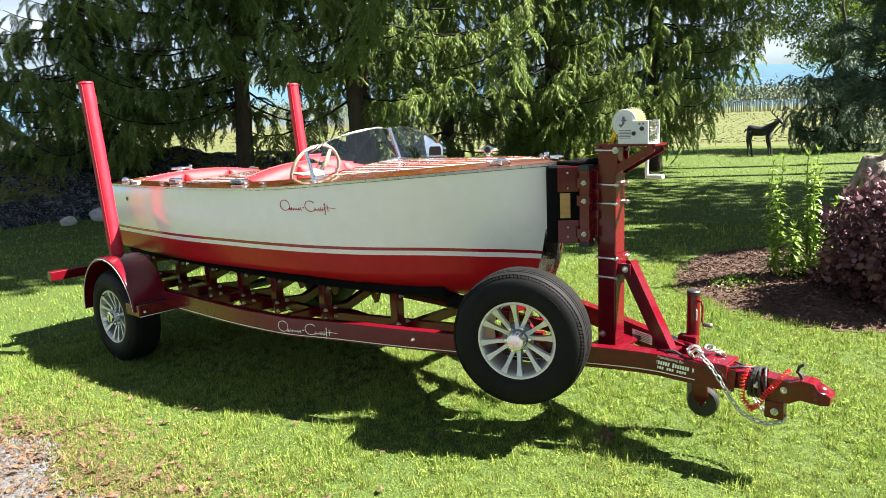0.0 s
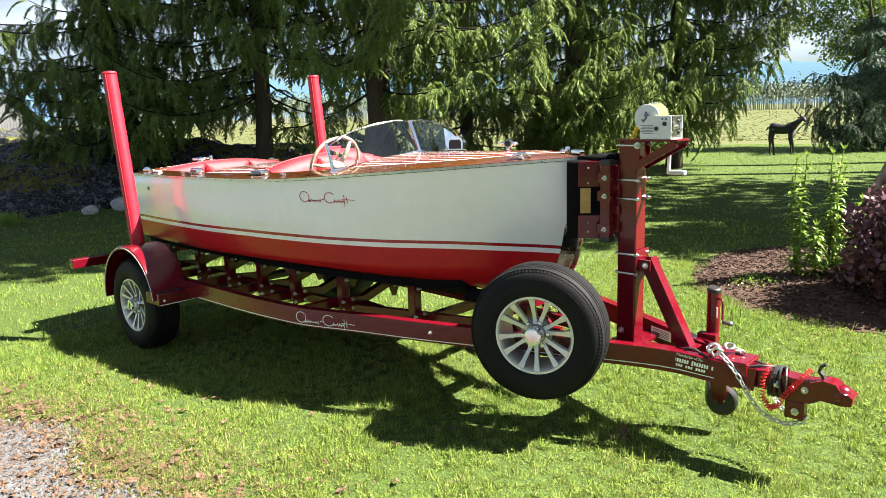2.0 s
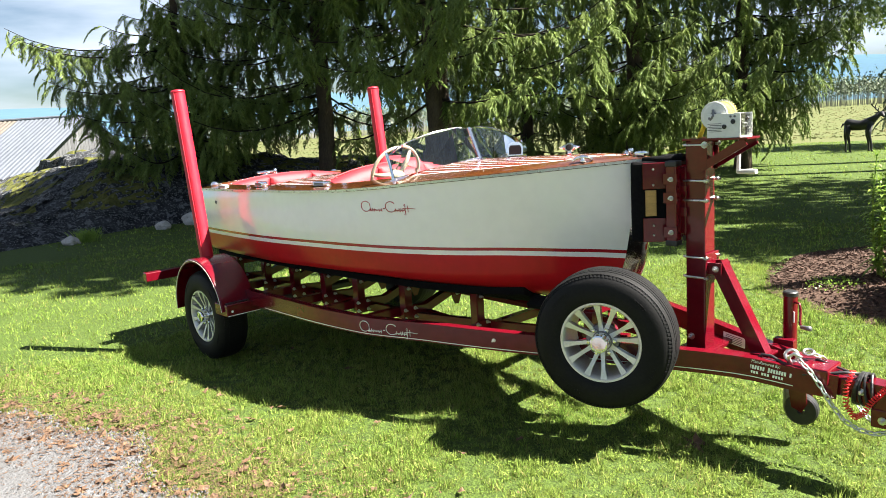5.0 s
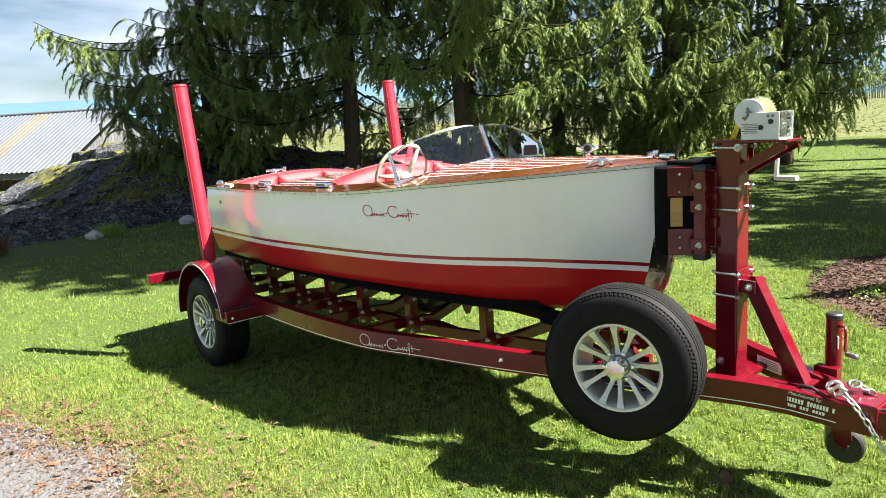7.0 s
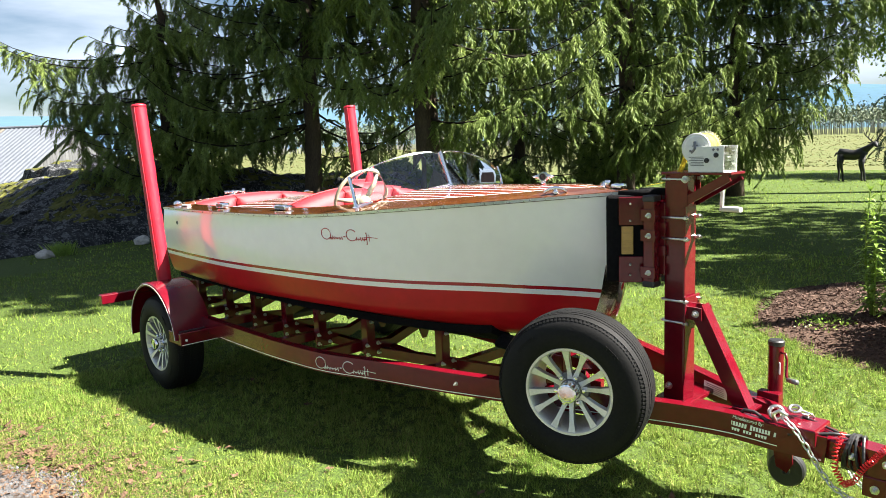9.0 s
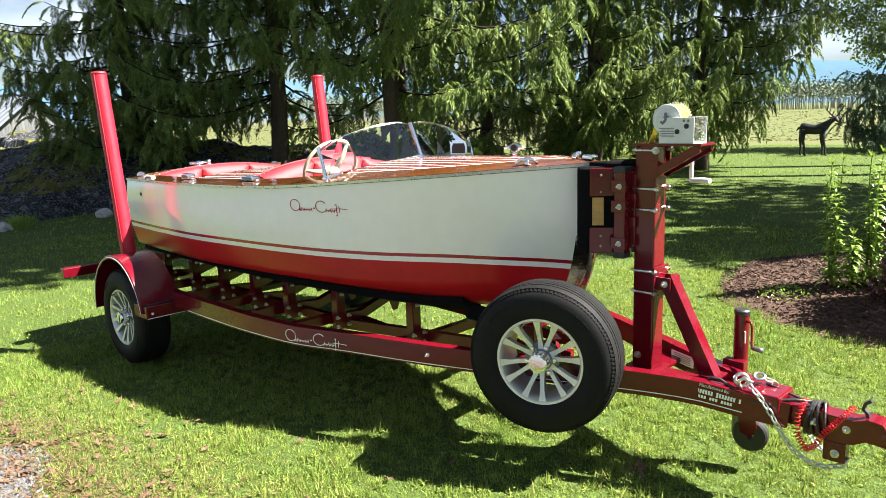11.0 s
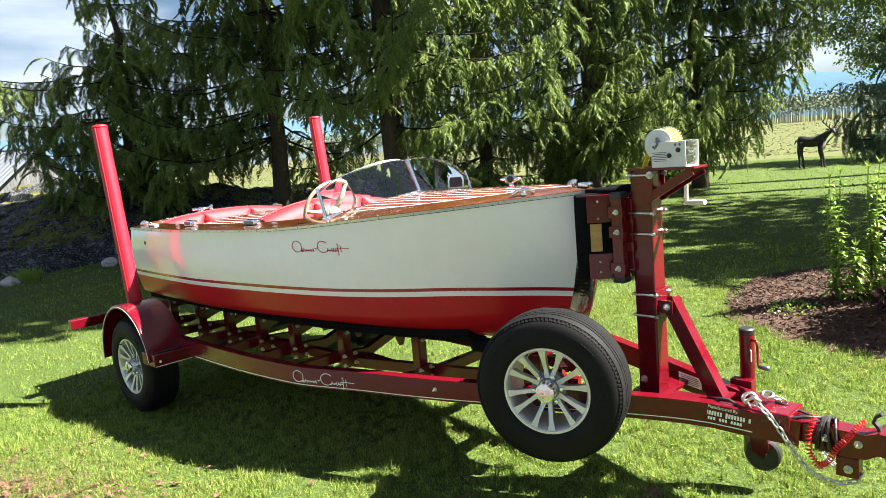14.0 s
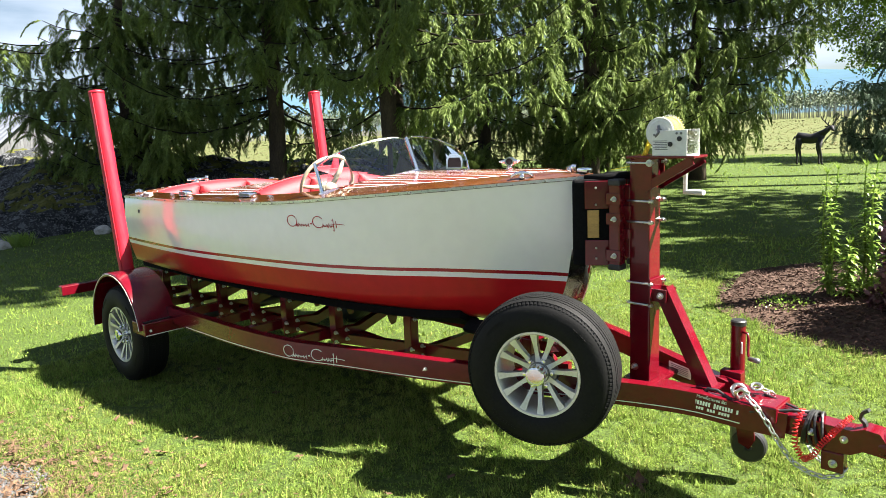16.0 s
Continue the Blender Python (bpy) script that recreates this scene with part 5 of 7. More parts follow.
part("steering_column", tube([sm @ Vector((0, 0, -0.04)), sm @ Vector((0, 0, -0.42))], 0.018, 12), "chrome", sw, smooth=True)

# chrome deck fittings
mirr = part("deck_mirror", prism([(-0.050, 0.0), (0.050, 0.0), (0.052, 0.045), (0.044, 0.072), (0.022, 0.086), (-0.022, 0.086), (-0.044, 0.072), (-0.052, 0.045)], 0.085, axis_frame((2.232, 0.155, crown(2.25, 0.1) + 0.003), (0.42, -0.9, 0.08), (1, 0.45, 0)), 0.016), "chrome", boat, "chrome hooded deck mirror", smooth=True, sharp=40)
part("mirror_face", prism([(-0.040, 0.008), (0.040, 0.008), (0.041, 0.045), (0.033, 0.066), (-0.033, 0.066), (-0.041, 0.045)], 0.003, axis_frame((2.232 + 0.42 * 0.085, 0.155 - 0.9 * 0.085, crown(2.25, 0.1) + 0.008), (0.42, -0.9, 0.08), (1, 0.45, 0))), "black", mirr, "dark mirror glass")
zb = crown(2.757, 0)
bl = part("bow_light", lathe([(0.016, 0.0), (0.012, 0.012), (0.012, 0.022)], Matrix.Translation((2.757, 0, zb)), 16), "chrome", boat, "chrome bow light with side wings", smooth=True)
part("light_ring", lathe([(0.024, -0.018), (0.029, 0.0), (0.024, 0.018), (0.017, 0.018), (0.017, -0.018)], axis_frame((2.757, 0, zb + 0.043), (0.45, -0.88, 0)), 24, True), "chrome", bl, smooth=True, sharp=40)
part("light_lens", lathe([(0.018, -0.012), (0.018, 0.012), (0, 0.013)], axis_frame((2.757, 0, zb + 0.043), (0.45, -0.88, 0)), 20), "black", bl, "dark lens")
for d in (-1, 1):
    v = Vector((0.88, 0.45, 0)) * d
    p0 = Vector((2.757, 0, zb + 0.043))
    part("light_wing", tube([p0 + v * 0.020, p0 + v * 0.036, p0 + v * 0.060], [0.018, 0.011, 0.003], 8), "chrome", bl, smooth=True)


def deck_cleat(x, y, yaw, size, name, label):
    z = crown(x, y) + 0.002
    m = Matrix.Translation((x, y, z)) @ Matrix.Rotation(yaw, 4, "Z")
    c = part(name, tube([m @ Vector((-0.060 * size, 0, 0.004)), m @ Vector((-0.035 * size, 0, 0.024 * size)), m @ Vector((0, 0, 0.030 * size)), m @ Vector((0.035 * size, 0, 0.024 * size)), m @ Vector((0.060 * size, 0, 0.004))], [0.007 * size, 0.009 * size, 0.010 * size, 0.009 * size, 0.007 * size], 10), "chrome", boat, label, smooth=True)
    part("cleat_base", lathe([(0.020 * size, 0), (0.014 * size, 0.012 * size), (0.009 * size, 0.028 * size)], m, 14), "chrome", c, smooth=True)
    return c


for s in (-1, 1):
    deck_cleat(3.00, s * 0.205, -s * 0.75, 0.95, "bow_chock", "chrome bow chock")
    deck_cleat(1.47, s * 0.70, -s * 0.1, 0.45, "deck_eye", "small chrome deck fitting")
    for x, y, sx, sz, nm in ((1.17, 0.675, 0.15, 0.030, "vent_scoop"), (0.37, 0.69, 0.11, 0.040, "vent_scoop")):
        z = crown(x, s * y)
        v = part(nm, box((x, s * y, z + sz / 2), (sx, 0.055, sz), Matrix.Rotation(-s * 0.03, 4, "Z"), 0.010), "chrome", boat, "chrome louvred vent scoop", smooth=True, sharp=40)
        part("vent_mouth", box((x, s * (y + 0.0275), z + sz / 2), (sx * 0.75, 0.003, sz * 0.55), None, 0.001), "alloy_dark", v)
    part("stern_dome", lathe([(0.036, 0), (0.034, 0.015), (0.022, 0.030), (0.0, 0.036)], Matrix.Translation((-0.56, s * 0.62, crown(-0.56, 0.62))), 24), "chrome", boat, "chrome fuel filler dome", smooth=True)
    part("step_pad", box((-0.30, s * 0.665, crown(-0.3, 0.665) + 0.007), (0.10, 0.035, 0.014), None, 0.005), "label", boat, "small cream step pad")
    deck_cleat(0.18, s * 0.70, 0, 0.5, "deck_eye", "small chrome deck fitting")
flag = part("stern_light_base", lathe([(0.030, 0), (0.026, 0.014), (0.012, 0.030), (0.010, 0.050), (0, 0.052)], Matrix.Translation((-0.55, -0.13, crown(-0.55, -0.13))), 20), "chrome", boat, "chrome stern light bracket", smooth=True)
part("bracket_bar", tube([(-0.57, -0.20, 1.385), (-0.55, -0.13, 1.385), (-0.52, -0.05, 1.390)], 0.012, 10), "chrome", flag, smooth=True)
part("bracket_post", tube([(-0.52, -0.05, 1.365), (-0.52, -0.045, 1.412)], 0.014, 12), "chrome", flag, smooth=True)
bs = part("bow_fitting", box((3.235, 0, crown(3.22, 0) + 0.012), (0.065, 0.05, 0.026), None, 0.009), "chrome", boat, "chrome bow fitting on the stem", smooth=True, sharp=40)
part("fitting_post", lathe([(0.014, 0), (0.012, 0.02), (0.016, 0.034), (0, 0.038)], Matrix.Translation((3.175, -0.01, crown(3.17, 0))), 16), "chrome", bs, smooth=True)
part("side_outlet", lathe([(0.014, 0), (0.016, 0.003), (0.010, 0.004), (0.009, -0.01), (0, -0.011)], axis_frame((-0.30, -hull_side(-0.30, 1.195) - 0.001, 1.195), (0, -1, 0)), 16), "alloy_dark", boat, "dark drain outlet")


def hull_frame(x, z=1.228):
    d = Vector((0.02, -(hull_side(x + 0.01, z) - hull_side(x - 0.01, z)), 0)).normalized()
    n = Vector((d.y, -d.x, 0))
    up = Vector((0, -(hull_side(x, z + 0.01) - hull_side(x, z - 0.01)), 0.02)).normalized()
    p = Vector((x, -hull_side(x, z), z)) + n * 0.0012
    return Matrix(((d.x, up.x, n.x, p.x), (d.y, up.y, n.y, p.y), (d.z, up.z, n.z, p.z), (0, 0, 0, 1)))


script_logo(lambda u: hull_frame(1.905 + u), 0.108, "script_red", boat)


# ---- trees ----
def spray_template(rng, length=0.46, pairs=11, finger=0.092, thick=0.0138, droop=0.80, bristles=2, needle=0.028, lift=0.0):
    """Triangles of one branchlet, along +x and bowing to -z: a frond of short needle-clad fingers on both sides of its stem."""
    tris = []

    def spindle(p, d, l, r):
        d = d / np.linalg.norm(d)
        ref = np.array([0.0, 0.0, 1.0]) if abs(d[2]) < 0.9 else np.array([1.0, 0.0, 0.0])
        s = np.cross(d, ref)
        s /= np.linalg.norm(s)
        u = np.cross(s, d)
        turn = rng.uniform(0, 2.0)
        f = rng.uniform(0.45, 0.65)
        ring = [p + d * l * f + (s * math.cos(turn + q * 2.094) + u * math.sin(turn + q * 2.094)) * r * rng.uniform(0.8, 1.2) for q in range(3)]
        tip = p + d * l + np.array([0, 0, -0.15 * l])
        for q in range(3):
            tris.append((p, ring[(q + 1) % 3], ring[q]))
            tris.append((ring[q], ring[(q + 1) % 3], tip))
        for i in range(bristles):
            f = (i + rng.uniform(0.3, 1.0)) / (bristles + 0.2)
            q = p + d * l * f
            a = rng.uniform(0, 6.283)
            out = s * math.cos(a) + u * math.sin(a)
            tris.append((q - d * r * 0.5, q + d * r * 0.5, q + (d * 0.7 + out) * needle))

    axis = lambda f: np.array([length * f * (1 - 0.25 * droop * f), 0.0, -droop * length * 0.75 * f * f])
    for i in range(pairs):
        f = (i + 0.3) / pairs
        p, d = axis(f), axis(f + 0.05) - axis(f)
        d /= np.linalg.norm(d)
        if i % 2 == 0:
            spindle(p, d, length * 2.4 / pairs, thick)
        for sg in (-1, 1):
            if rng.random() < 0.07:
                continue
            l = finger * math.sin(math.pi * min(1.0, 0.28 + 0.72 * f)) ** 0.6 * rng.uniform(0.75, 1.2) + 0.02
            spindle(p, d * 0.85 + np.array([0, sg * rng.uniform(0.6, 1.0), lift + rng.uniform(-0.45, 0.12)]), l, thick)
    return np.array(tris)


def scatter(template, origins, yaw, tilt, size, rng):
    """Copies of a template turned, tilted and scaled, as one vertex array."""
    cy, sy, ct, st = np.cos(yaw), np.sin(yaw), np.cos(tilt), np.sin(tilt)
    t = template.reshape(-1, 3)
    x = t[None, :, 0] * ct[:, None] + t[None, :, 2] * st[:, None]
    z = -t[None, :, 0] * st[:, None] + t[None, :, 2] * ct[:, None]
    y = np.broadcast_to(t[None, :, 1], x.shape)
    v = np.stack([x * cy[:, None] - y * sy[:, None], x * sy[:, None] + y * cy[:, None], z], 2) * size[:, None, None]
    return (v + origins[:, None, :]).reshape(-1, 3)


TRNG = np.random.default_rng(11)
SPRAYS = [spray_template(TRNG) for _ in range(5)]
SPRAYS_PINE = [spray_template(TRNG, 0.42, 6, 0.11, 0.020, 0.3, 7, 0.11, 0.3) for _ in range(3)]
SPRAYS_FAR = [spray_template(TRNG, 0.60, 11, 0.115, 0.0175, 0.80, 1, 0.038) for _ in range(3)]


def spruce(x, y, z, height, reach, trunk, seed, low=1.2, far=False, label="", dense=1.0, lean=0.0, full=99.0, mat="needle", kind="spruce_tree", group="spruces behind the boat", boughs=(), bare=None, skirt=1.0):
    """A Norway spruce: tapered trunk, drooping limbs in whorls, hanging branchlets."""
    rng = np.random.default_rng(seed)
    t = thing(kind, (x, y, z), label, "tree", group)
    steps = 14
    pts = [(x + lean * (i / steps) * height * 0.1 + 0.05 * math.sin(i * 1.3 + seed), y + 0.05 * math.cos(i * 1.7 + seed), z - 0.4 + (height + 0.4) * i / steps) for i in range(steps + 1)]
    rad = [trunk * (1.25 if i == 0 else 1.0) * (1 - i / steps) ** 0.85 + 0.02 for i in range(steps + 1)]
    bm = tube(pts, rad, 14)
    for v in bm.verts:
        v.co += Vector((v.co.x - x, v.co.y - y, 0)).normalized() * 0.03 * noise.noise((v.co.x * 6, v.co.y * 6, v.co.z * 1.5))
    part("trunk", bm, "bark", t, "furrowed grey-brown trunk", smooth=True)
    limbs = bmesh.new()
    org, yaws, tilts, sizes = [], [], [], []
    h = low
    while h < height - 0.4:
        f = (h - low) / (height - low)
        nl = rng.integers(4, 7)
        a0 = rng.uniform(0, 6.28)
        whorl = [(a0 + 6.283 * k / nl + rng.uniform(-0.35, 0.35), reach * (1 - f) ** 0.75 * rng.uniform(0.65, 1.12) + 0.3) for k in range(nl) if rng.random() > 0.12]
        step = rng.uniform(0.30, 0.48) * (1.0 if not far else 1.5) * (1.0 if h < full else 1.6)
        whorl = [(q[0], q[1] * min(1.0, skirt + (1 - skirt) * (h - low) / 1.9)) for q in whorl]
        if bare and h < bare[1]:
            whorl = [q for q in whorl if abs((q[0] - bare[0] + math.pi) % (2 * math.pi) - math.pi) > bare[2]]
        whorl += [(q[1], q[2]) for q in boughs if h <= q[0] < h + step]
        for k, (a, ln) in enumerate(whorl):
            sag = ln * rng.uniform(0.10, 0.22) * (1 - 0.6 * f)
            seg = 7
            lp = []
            for i in range(seg + 1):
                u = i / seg
                dz = 0.10 * ln * u - sag * math.sin(u * math.pi * 0.72) * 1.25 + 0.75 * sag * u ** 3
                b = a + 0.12 * math.sin(3 * u + seed + k)
                lp.append((x + math.cos(b) * ln * u, y + math.sin(b) * ln * u, z + h + dz))
            bm_tube(limbs, lp, [0.022 * (1 - 0.85 * i / seg) * (0.5 + 0.5 * (1 - f)) + 0.004 for i in range(seg + 1)], 5, caps=False)
            back = math.cos(a + 0.7) < -0.45
            gap = (0.180 if not far else 0.27) / dense * (1.0 if h < full else 2.6) * (1.7 if back else 1.0)
            d = ln * 0.14
            while d < ln:
                u = d / ln
                i = min(int(u * seg), seg - 1)
                w = u * seg - i
                p = [lp[i][c] * (1 - w) + lp[i + 1][c] * w for c in range(3)]
                for sg in ((-1, 1) if u < 0.97 else (0,)):
                    if rng.random() < 0.08:
                        continue
                    org.append(p)
                    yaws.append(a + sg * rng.uniform(0.5, 1.35))
                    tilts.append(rng.uniform(-0.15, 0.45) if rng.random() < 0.62 else rng.uniform(0.8, 1.35))
                    sizes.append(rng.uniform(0.65, 1.25) * (1.25 - 0.5 * abs(u - 0.4)) * (1.0 if h < full else 2.0) * (1.3 if back else 1.0))
                d += gap * rng.uniform(0.7, 1.3)
            if not far and not back:
                for _ in range(int(ln * 1.8 * dense)):
                    u = rng.uniform(0.3, 0.95)
                    i = min(int(u * seg), seg - 1)
                    w = u * seg - i
                    org.append([lp[i][c] * (1 - w) + lp[i + 1][c] * w for c in range(3)])
                    yaws.append(rng.uniform(0, 6.28))
                    tilts.append(rng.uniform(0.9, 1.45))
                    sizes.append(rng.uniform(0.8, 1.5))
        h += step
    tagged(part("limb_work", limbs, "twig", t, smooth=True), kind="stuff")
    org, yaws, tilts, sizes = (np.array(q) for q in (org, yaws, tilts, sizes))
    pool = SPRAYS_PINE if kind == "pine_tree" else SPRAYS_FAR if far else SPRAYS
    pick = rng.integers(0, len(pool), len(org))
    vs = np.concatenate([scatter(pool[k], org[pick == k], yaws[pick == k], tilts[pick == k], sizes[pick == k], rng) for k in range(len(pool))])
    part("crown", tri_mesh("crown", vs, np.arange(len(vs)).reshape(-1, 3), mat), mat, t, "drooping dark green needle sprays")
    return t


spruce(-8.4, 5.85, 0.75, 12.0, 3.7, 0.17, 3, 1.5, label="tall dark spruce with drooping branches on a mossy bank", full=4.4, dense=0.97, bare=(0.05, 2.5, 1.45), boughs=((1.6, -2.4, 2.6), (1.6, -2.0, 2.3), (1.9, -2.8, 2.8), (2.0, -1.8, 2.5), (2.3, -2.2, 3.0), (2.5, -2.6, 3.2), (3.0, -2.1, 3.2), (3.4, -2.4, 3.4), (3.9, -2.2, 3.4), (4.3, -2.6, 3.2)))
spruce(-5.71, 6.77, 0.55, 14.0, 3.9, 0.25, 5, 1.7, label="tall dark spruce with thick trunk behind the boat", full=4.4, dense=0.95, bare=(-1.65, 2.4, 1.15), boughs=((1.9, 0.05, 1.7), (2.3, 0.3, 2.0), (2.6, -0.1, 1.9), (2.9, 0.2, 2.3), (3.2, 0.0, 2.2)))
spruce(-10.6, 3.6, 1.0, 5.2, 2.0, 0.16, 8, 0.5, label="spruce with hanging branches rooted on the rock ledge", full=4.6, dense=1.1, skirt=0.75, boughs=((0.7, -0.2, 1.8), (0.8, -2.1, 2.0), (0.9, 0.2, 1.9), (1.1, -2.4, 2.2), (1.2, 0.0, 2.0), (1.5, -2.1, 2.5), (1.5, -0.5, 2.0), (1.9, -2.5, 2.7), (2.2, -2.2, 2.9), (2.6, -2.5, 3.1), (2.9, -2.0, 3.1), (3.2, -2.3, 3.5)))
spruce(-3.7, 16.0, 0.0, 13.0, 2.2, 0.20, 13, 1.5, far=True, label="wide spruce with branches hanging over shaded lawn", full=6.4, dense=1.5, boughs=((2.4, -1.1, 2.6), (2.7, -0.6, 3.0), (2.9, -1.7, 2.6), (3.1, -0.4, 3.1), (3.4, 0.1, 2.7), (3.6, 0.5, 2.8), (3.9, -0.35, 3.2), (4.1, 0.25, 3.1), (4.3, 0.6, 3.4), (4.6, 0.0, 3.4), (4.8, 0.4, 3.7), (5.0, 0.75, 3.9), (5.3, 0.2, 4.0), (5.5, 0.55, 4.2), (5.7, 0.35, 4.5), (6.0, 0.7, 4.6), (6.2, 0.1, 4.4)))
spruce(-9.1, 20.0, 0.0, 14.0, 4.4, 0.22, 17, 0.7, far=True, label="tall spruce standing further back on the lawn", full=7.0, dense=0.7)
spruce(-8.9, 13.2, 0.0, 13.0, 3.0, 0.20, 23, 0.8, far=True, label="dark spruce standing close behind the others", full=6.0)
spruce(-4.2, 11.6, 0.0, 13.0, 2.3, 0.20, 29, 1.5, label="spruce with bright sunlit hanging branches", full=4.7, dense=1.0, boughs=((1.9, 0.1, 3.0), (2.1, -0.3, 3.2), (2.3, 0.35, 3.1), (2.4, -0.6, 3.4), (2.6, 0.0, 3.4), (2.8, -0.9, 3.2), (2.9, -0.3, 3.4), (3.0, -1.3, 2.8)))
spruce(-1.2, 25.5, -0.05, 5.4, 2.1, 0.16, 31, 0.5, far=True, label="dark bushy evergreen at the far lawn edge", dense=2.3, mat="pine", kind="evergreen_tree", group="pines beside the lawn")
spruce(4.30, 7.5, 0.0, 5.8, 1.15, 0.11, 37, 1.35, far=True, label="blue-green pine with long boughs beside the bed", full=4.2, dense=1.8, mat="pine", kind="pine_tree", group="pines beside the lawn")


# ---- lawn blades, gravel, leaves ----
EDGE_X, EDGE_Y = [-8.0, -3.0, -0.5, 0.3, 1.0, 2.2, 8.0], [-4.0, -3.2, -2.78, -2.42, -2.16, -2.10, -2.10]


def lawn():
    rng = np.random.default_rng(5)
    sets = []
    for n, (xa, xb, ya, yb), hgt, wid in (
        (560000, (-1.0, 5.9, -2.7, 0.6), 0.034, 0.0026),
        (300000, (1.2, 6.0, 0.4, 4.2), 0.036, 0.0033),
        (240000, (-7.0, 6.5, -2.6, 7.5), 0.038, 0.0050),
        (110000, (-12.0, 7.0, 0.0, 30.0), 0.034, 0.014),
    ):
        x, y = rng.uniform(xa, xb, n), rng.uniform(ya, yb, n)
        clump = np.sin(x * 5.1 + 1.3 * np.sin(y * 3.7)) * np.sin(y * 4.3 + 1.7 * np.sin(x * 2.9))
        tuft = np.sin(x * 23.0 + 2.1 * np.sin(y * 17.0)) * np.sin(y * 21.0 + 1.9 * np.sin(x * 15.0))
        keep = rng.random(n) < 0.74 + 0.14 * clump + 0.26 * tuft
        edge = np.interp(x, EDGE_X, EDGE_Y) + 0.05 + 0.06 * np.sin(x * 2.3) + 0.07 * np.sin(x * 5.7 + 1)
        keep &= y > edge - 0.25 * rng.random(n) ** 3
        keep &= ~(((x - 3.98) / 1.82) ** 2 + ((y - 4.47) / 1.84) ** 2 < 1.0)
        x, y, clump = x[keep], y[keep], clump[keep]
        n = len(x)
        z = np.array([gz(a, b) for a, b in zip(x, y)])
        tuft = tuft[keep]
        a = 3.0 * np.sin(x * 9.0 + 2.0 * np.sin(y * 7.0)) + rng.normal(0, 2.2, n)
        tilt = np.minimum(np.abs(rng.normal(0.75, 0.50, n)), 1.45)
        h = hgt * rng.uniform(0.45, 1.25, n) * (1 + 0.35 * clump + 0.8 * tuft)
        h *= np.where(rng.random(n) < 0.02, 1.9, 1.0)
        dx, dy = np.cos(a), np.sin(a)
        b = rng.uniform(0, 6.283, n)
        w = wid * rng.uniform(0.6, 1.3, n)
        clover = rng.random(n) < 0.10 + 0.08 * clump
        w = np.where(clover, w * 2.4, w)
        h = np.where(clover, 0.30 * h, h)
        tilt = np.where(clover, rng.uniform(1.0, 1.7, n), tilt)
        p = np.stack([x, y, z + np.where(clover, hgt * rng.uniform(0.2, 0.7, n), -0.004)], 1)
        s = np.stack([np.cos(b) * w, np.sin(b) * w, np.zeros(n)], 1)
        tip = p + np.stack([dx * np.sin(tilt) * h, dy * np.sin(tilt) * h, np.cos(tilt) * h], 1)
        sets.append(np.stack([p - s, p + s, tip], 1).reshape(-1, 3))
    v = np.concatenate(sets)
    base = v.reshape(-1, 3, 3)[:, 0]
    off = np.maximum(0.0, base[:, 1] - np.interp(base[:, 0], EDGE_X, EDGE_Y))
    patch = np.sin(base[:, 0] * 3.1 + 1.7 * np.sin(base[:, 1] * 2.3)) * np.sin(base[:, 1] * 4.1 + 1.3)
    dry = np.random.default_rng(6).random(len(v) // 3) < 0.09 + 0.12 * np.maximum(0, patch) + 0.55 * np.exp(-off / 0.38)
    d = v.reshape(-1, 3, 3)[dry].reshape(-1, 3)
    v = v.reshape(-1, 3, 3)[~dry].reshape(-1, 3)
    tagged(new("dry_grass", tri_mesh("dry_grass", d, np.arange(len(d)).reshape(-1, 3), "straw")), "pale dry grass blades among the lawn", "grass", kind="stuff")
    tagged(new("grass", tri_mesh("grass", v, np.arange(len(v)).reshape(-1, 3), "blade")), "short green lawn grass blades in sunlight", "grass", kind="stuff")


lawn()


# ---- planting bed ----
BX, BY, BR = 3.98, 4.47, 1.88


def bed_edge(a):
    return BR * (1 + 0.05 * math.sin(3 * a + 1) + 0.03 * math.sin(7 * a))


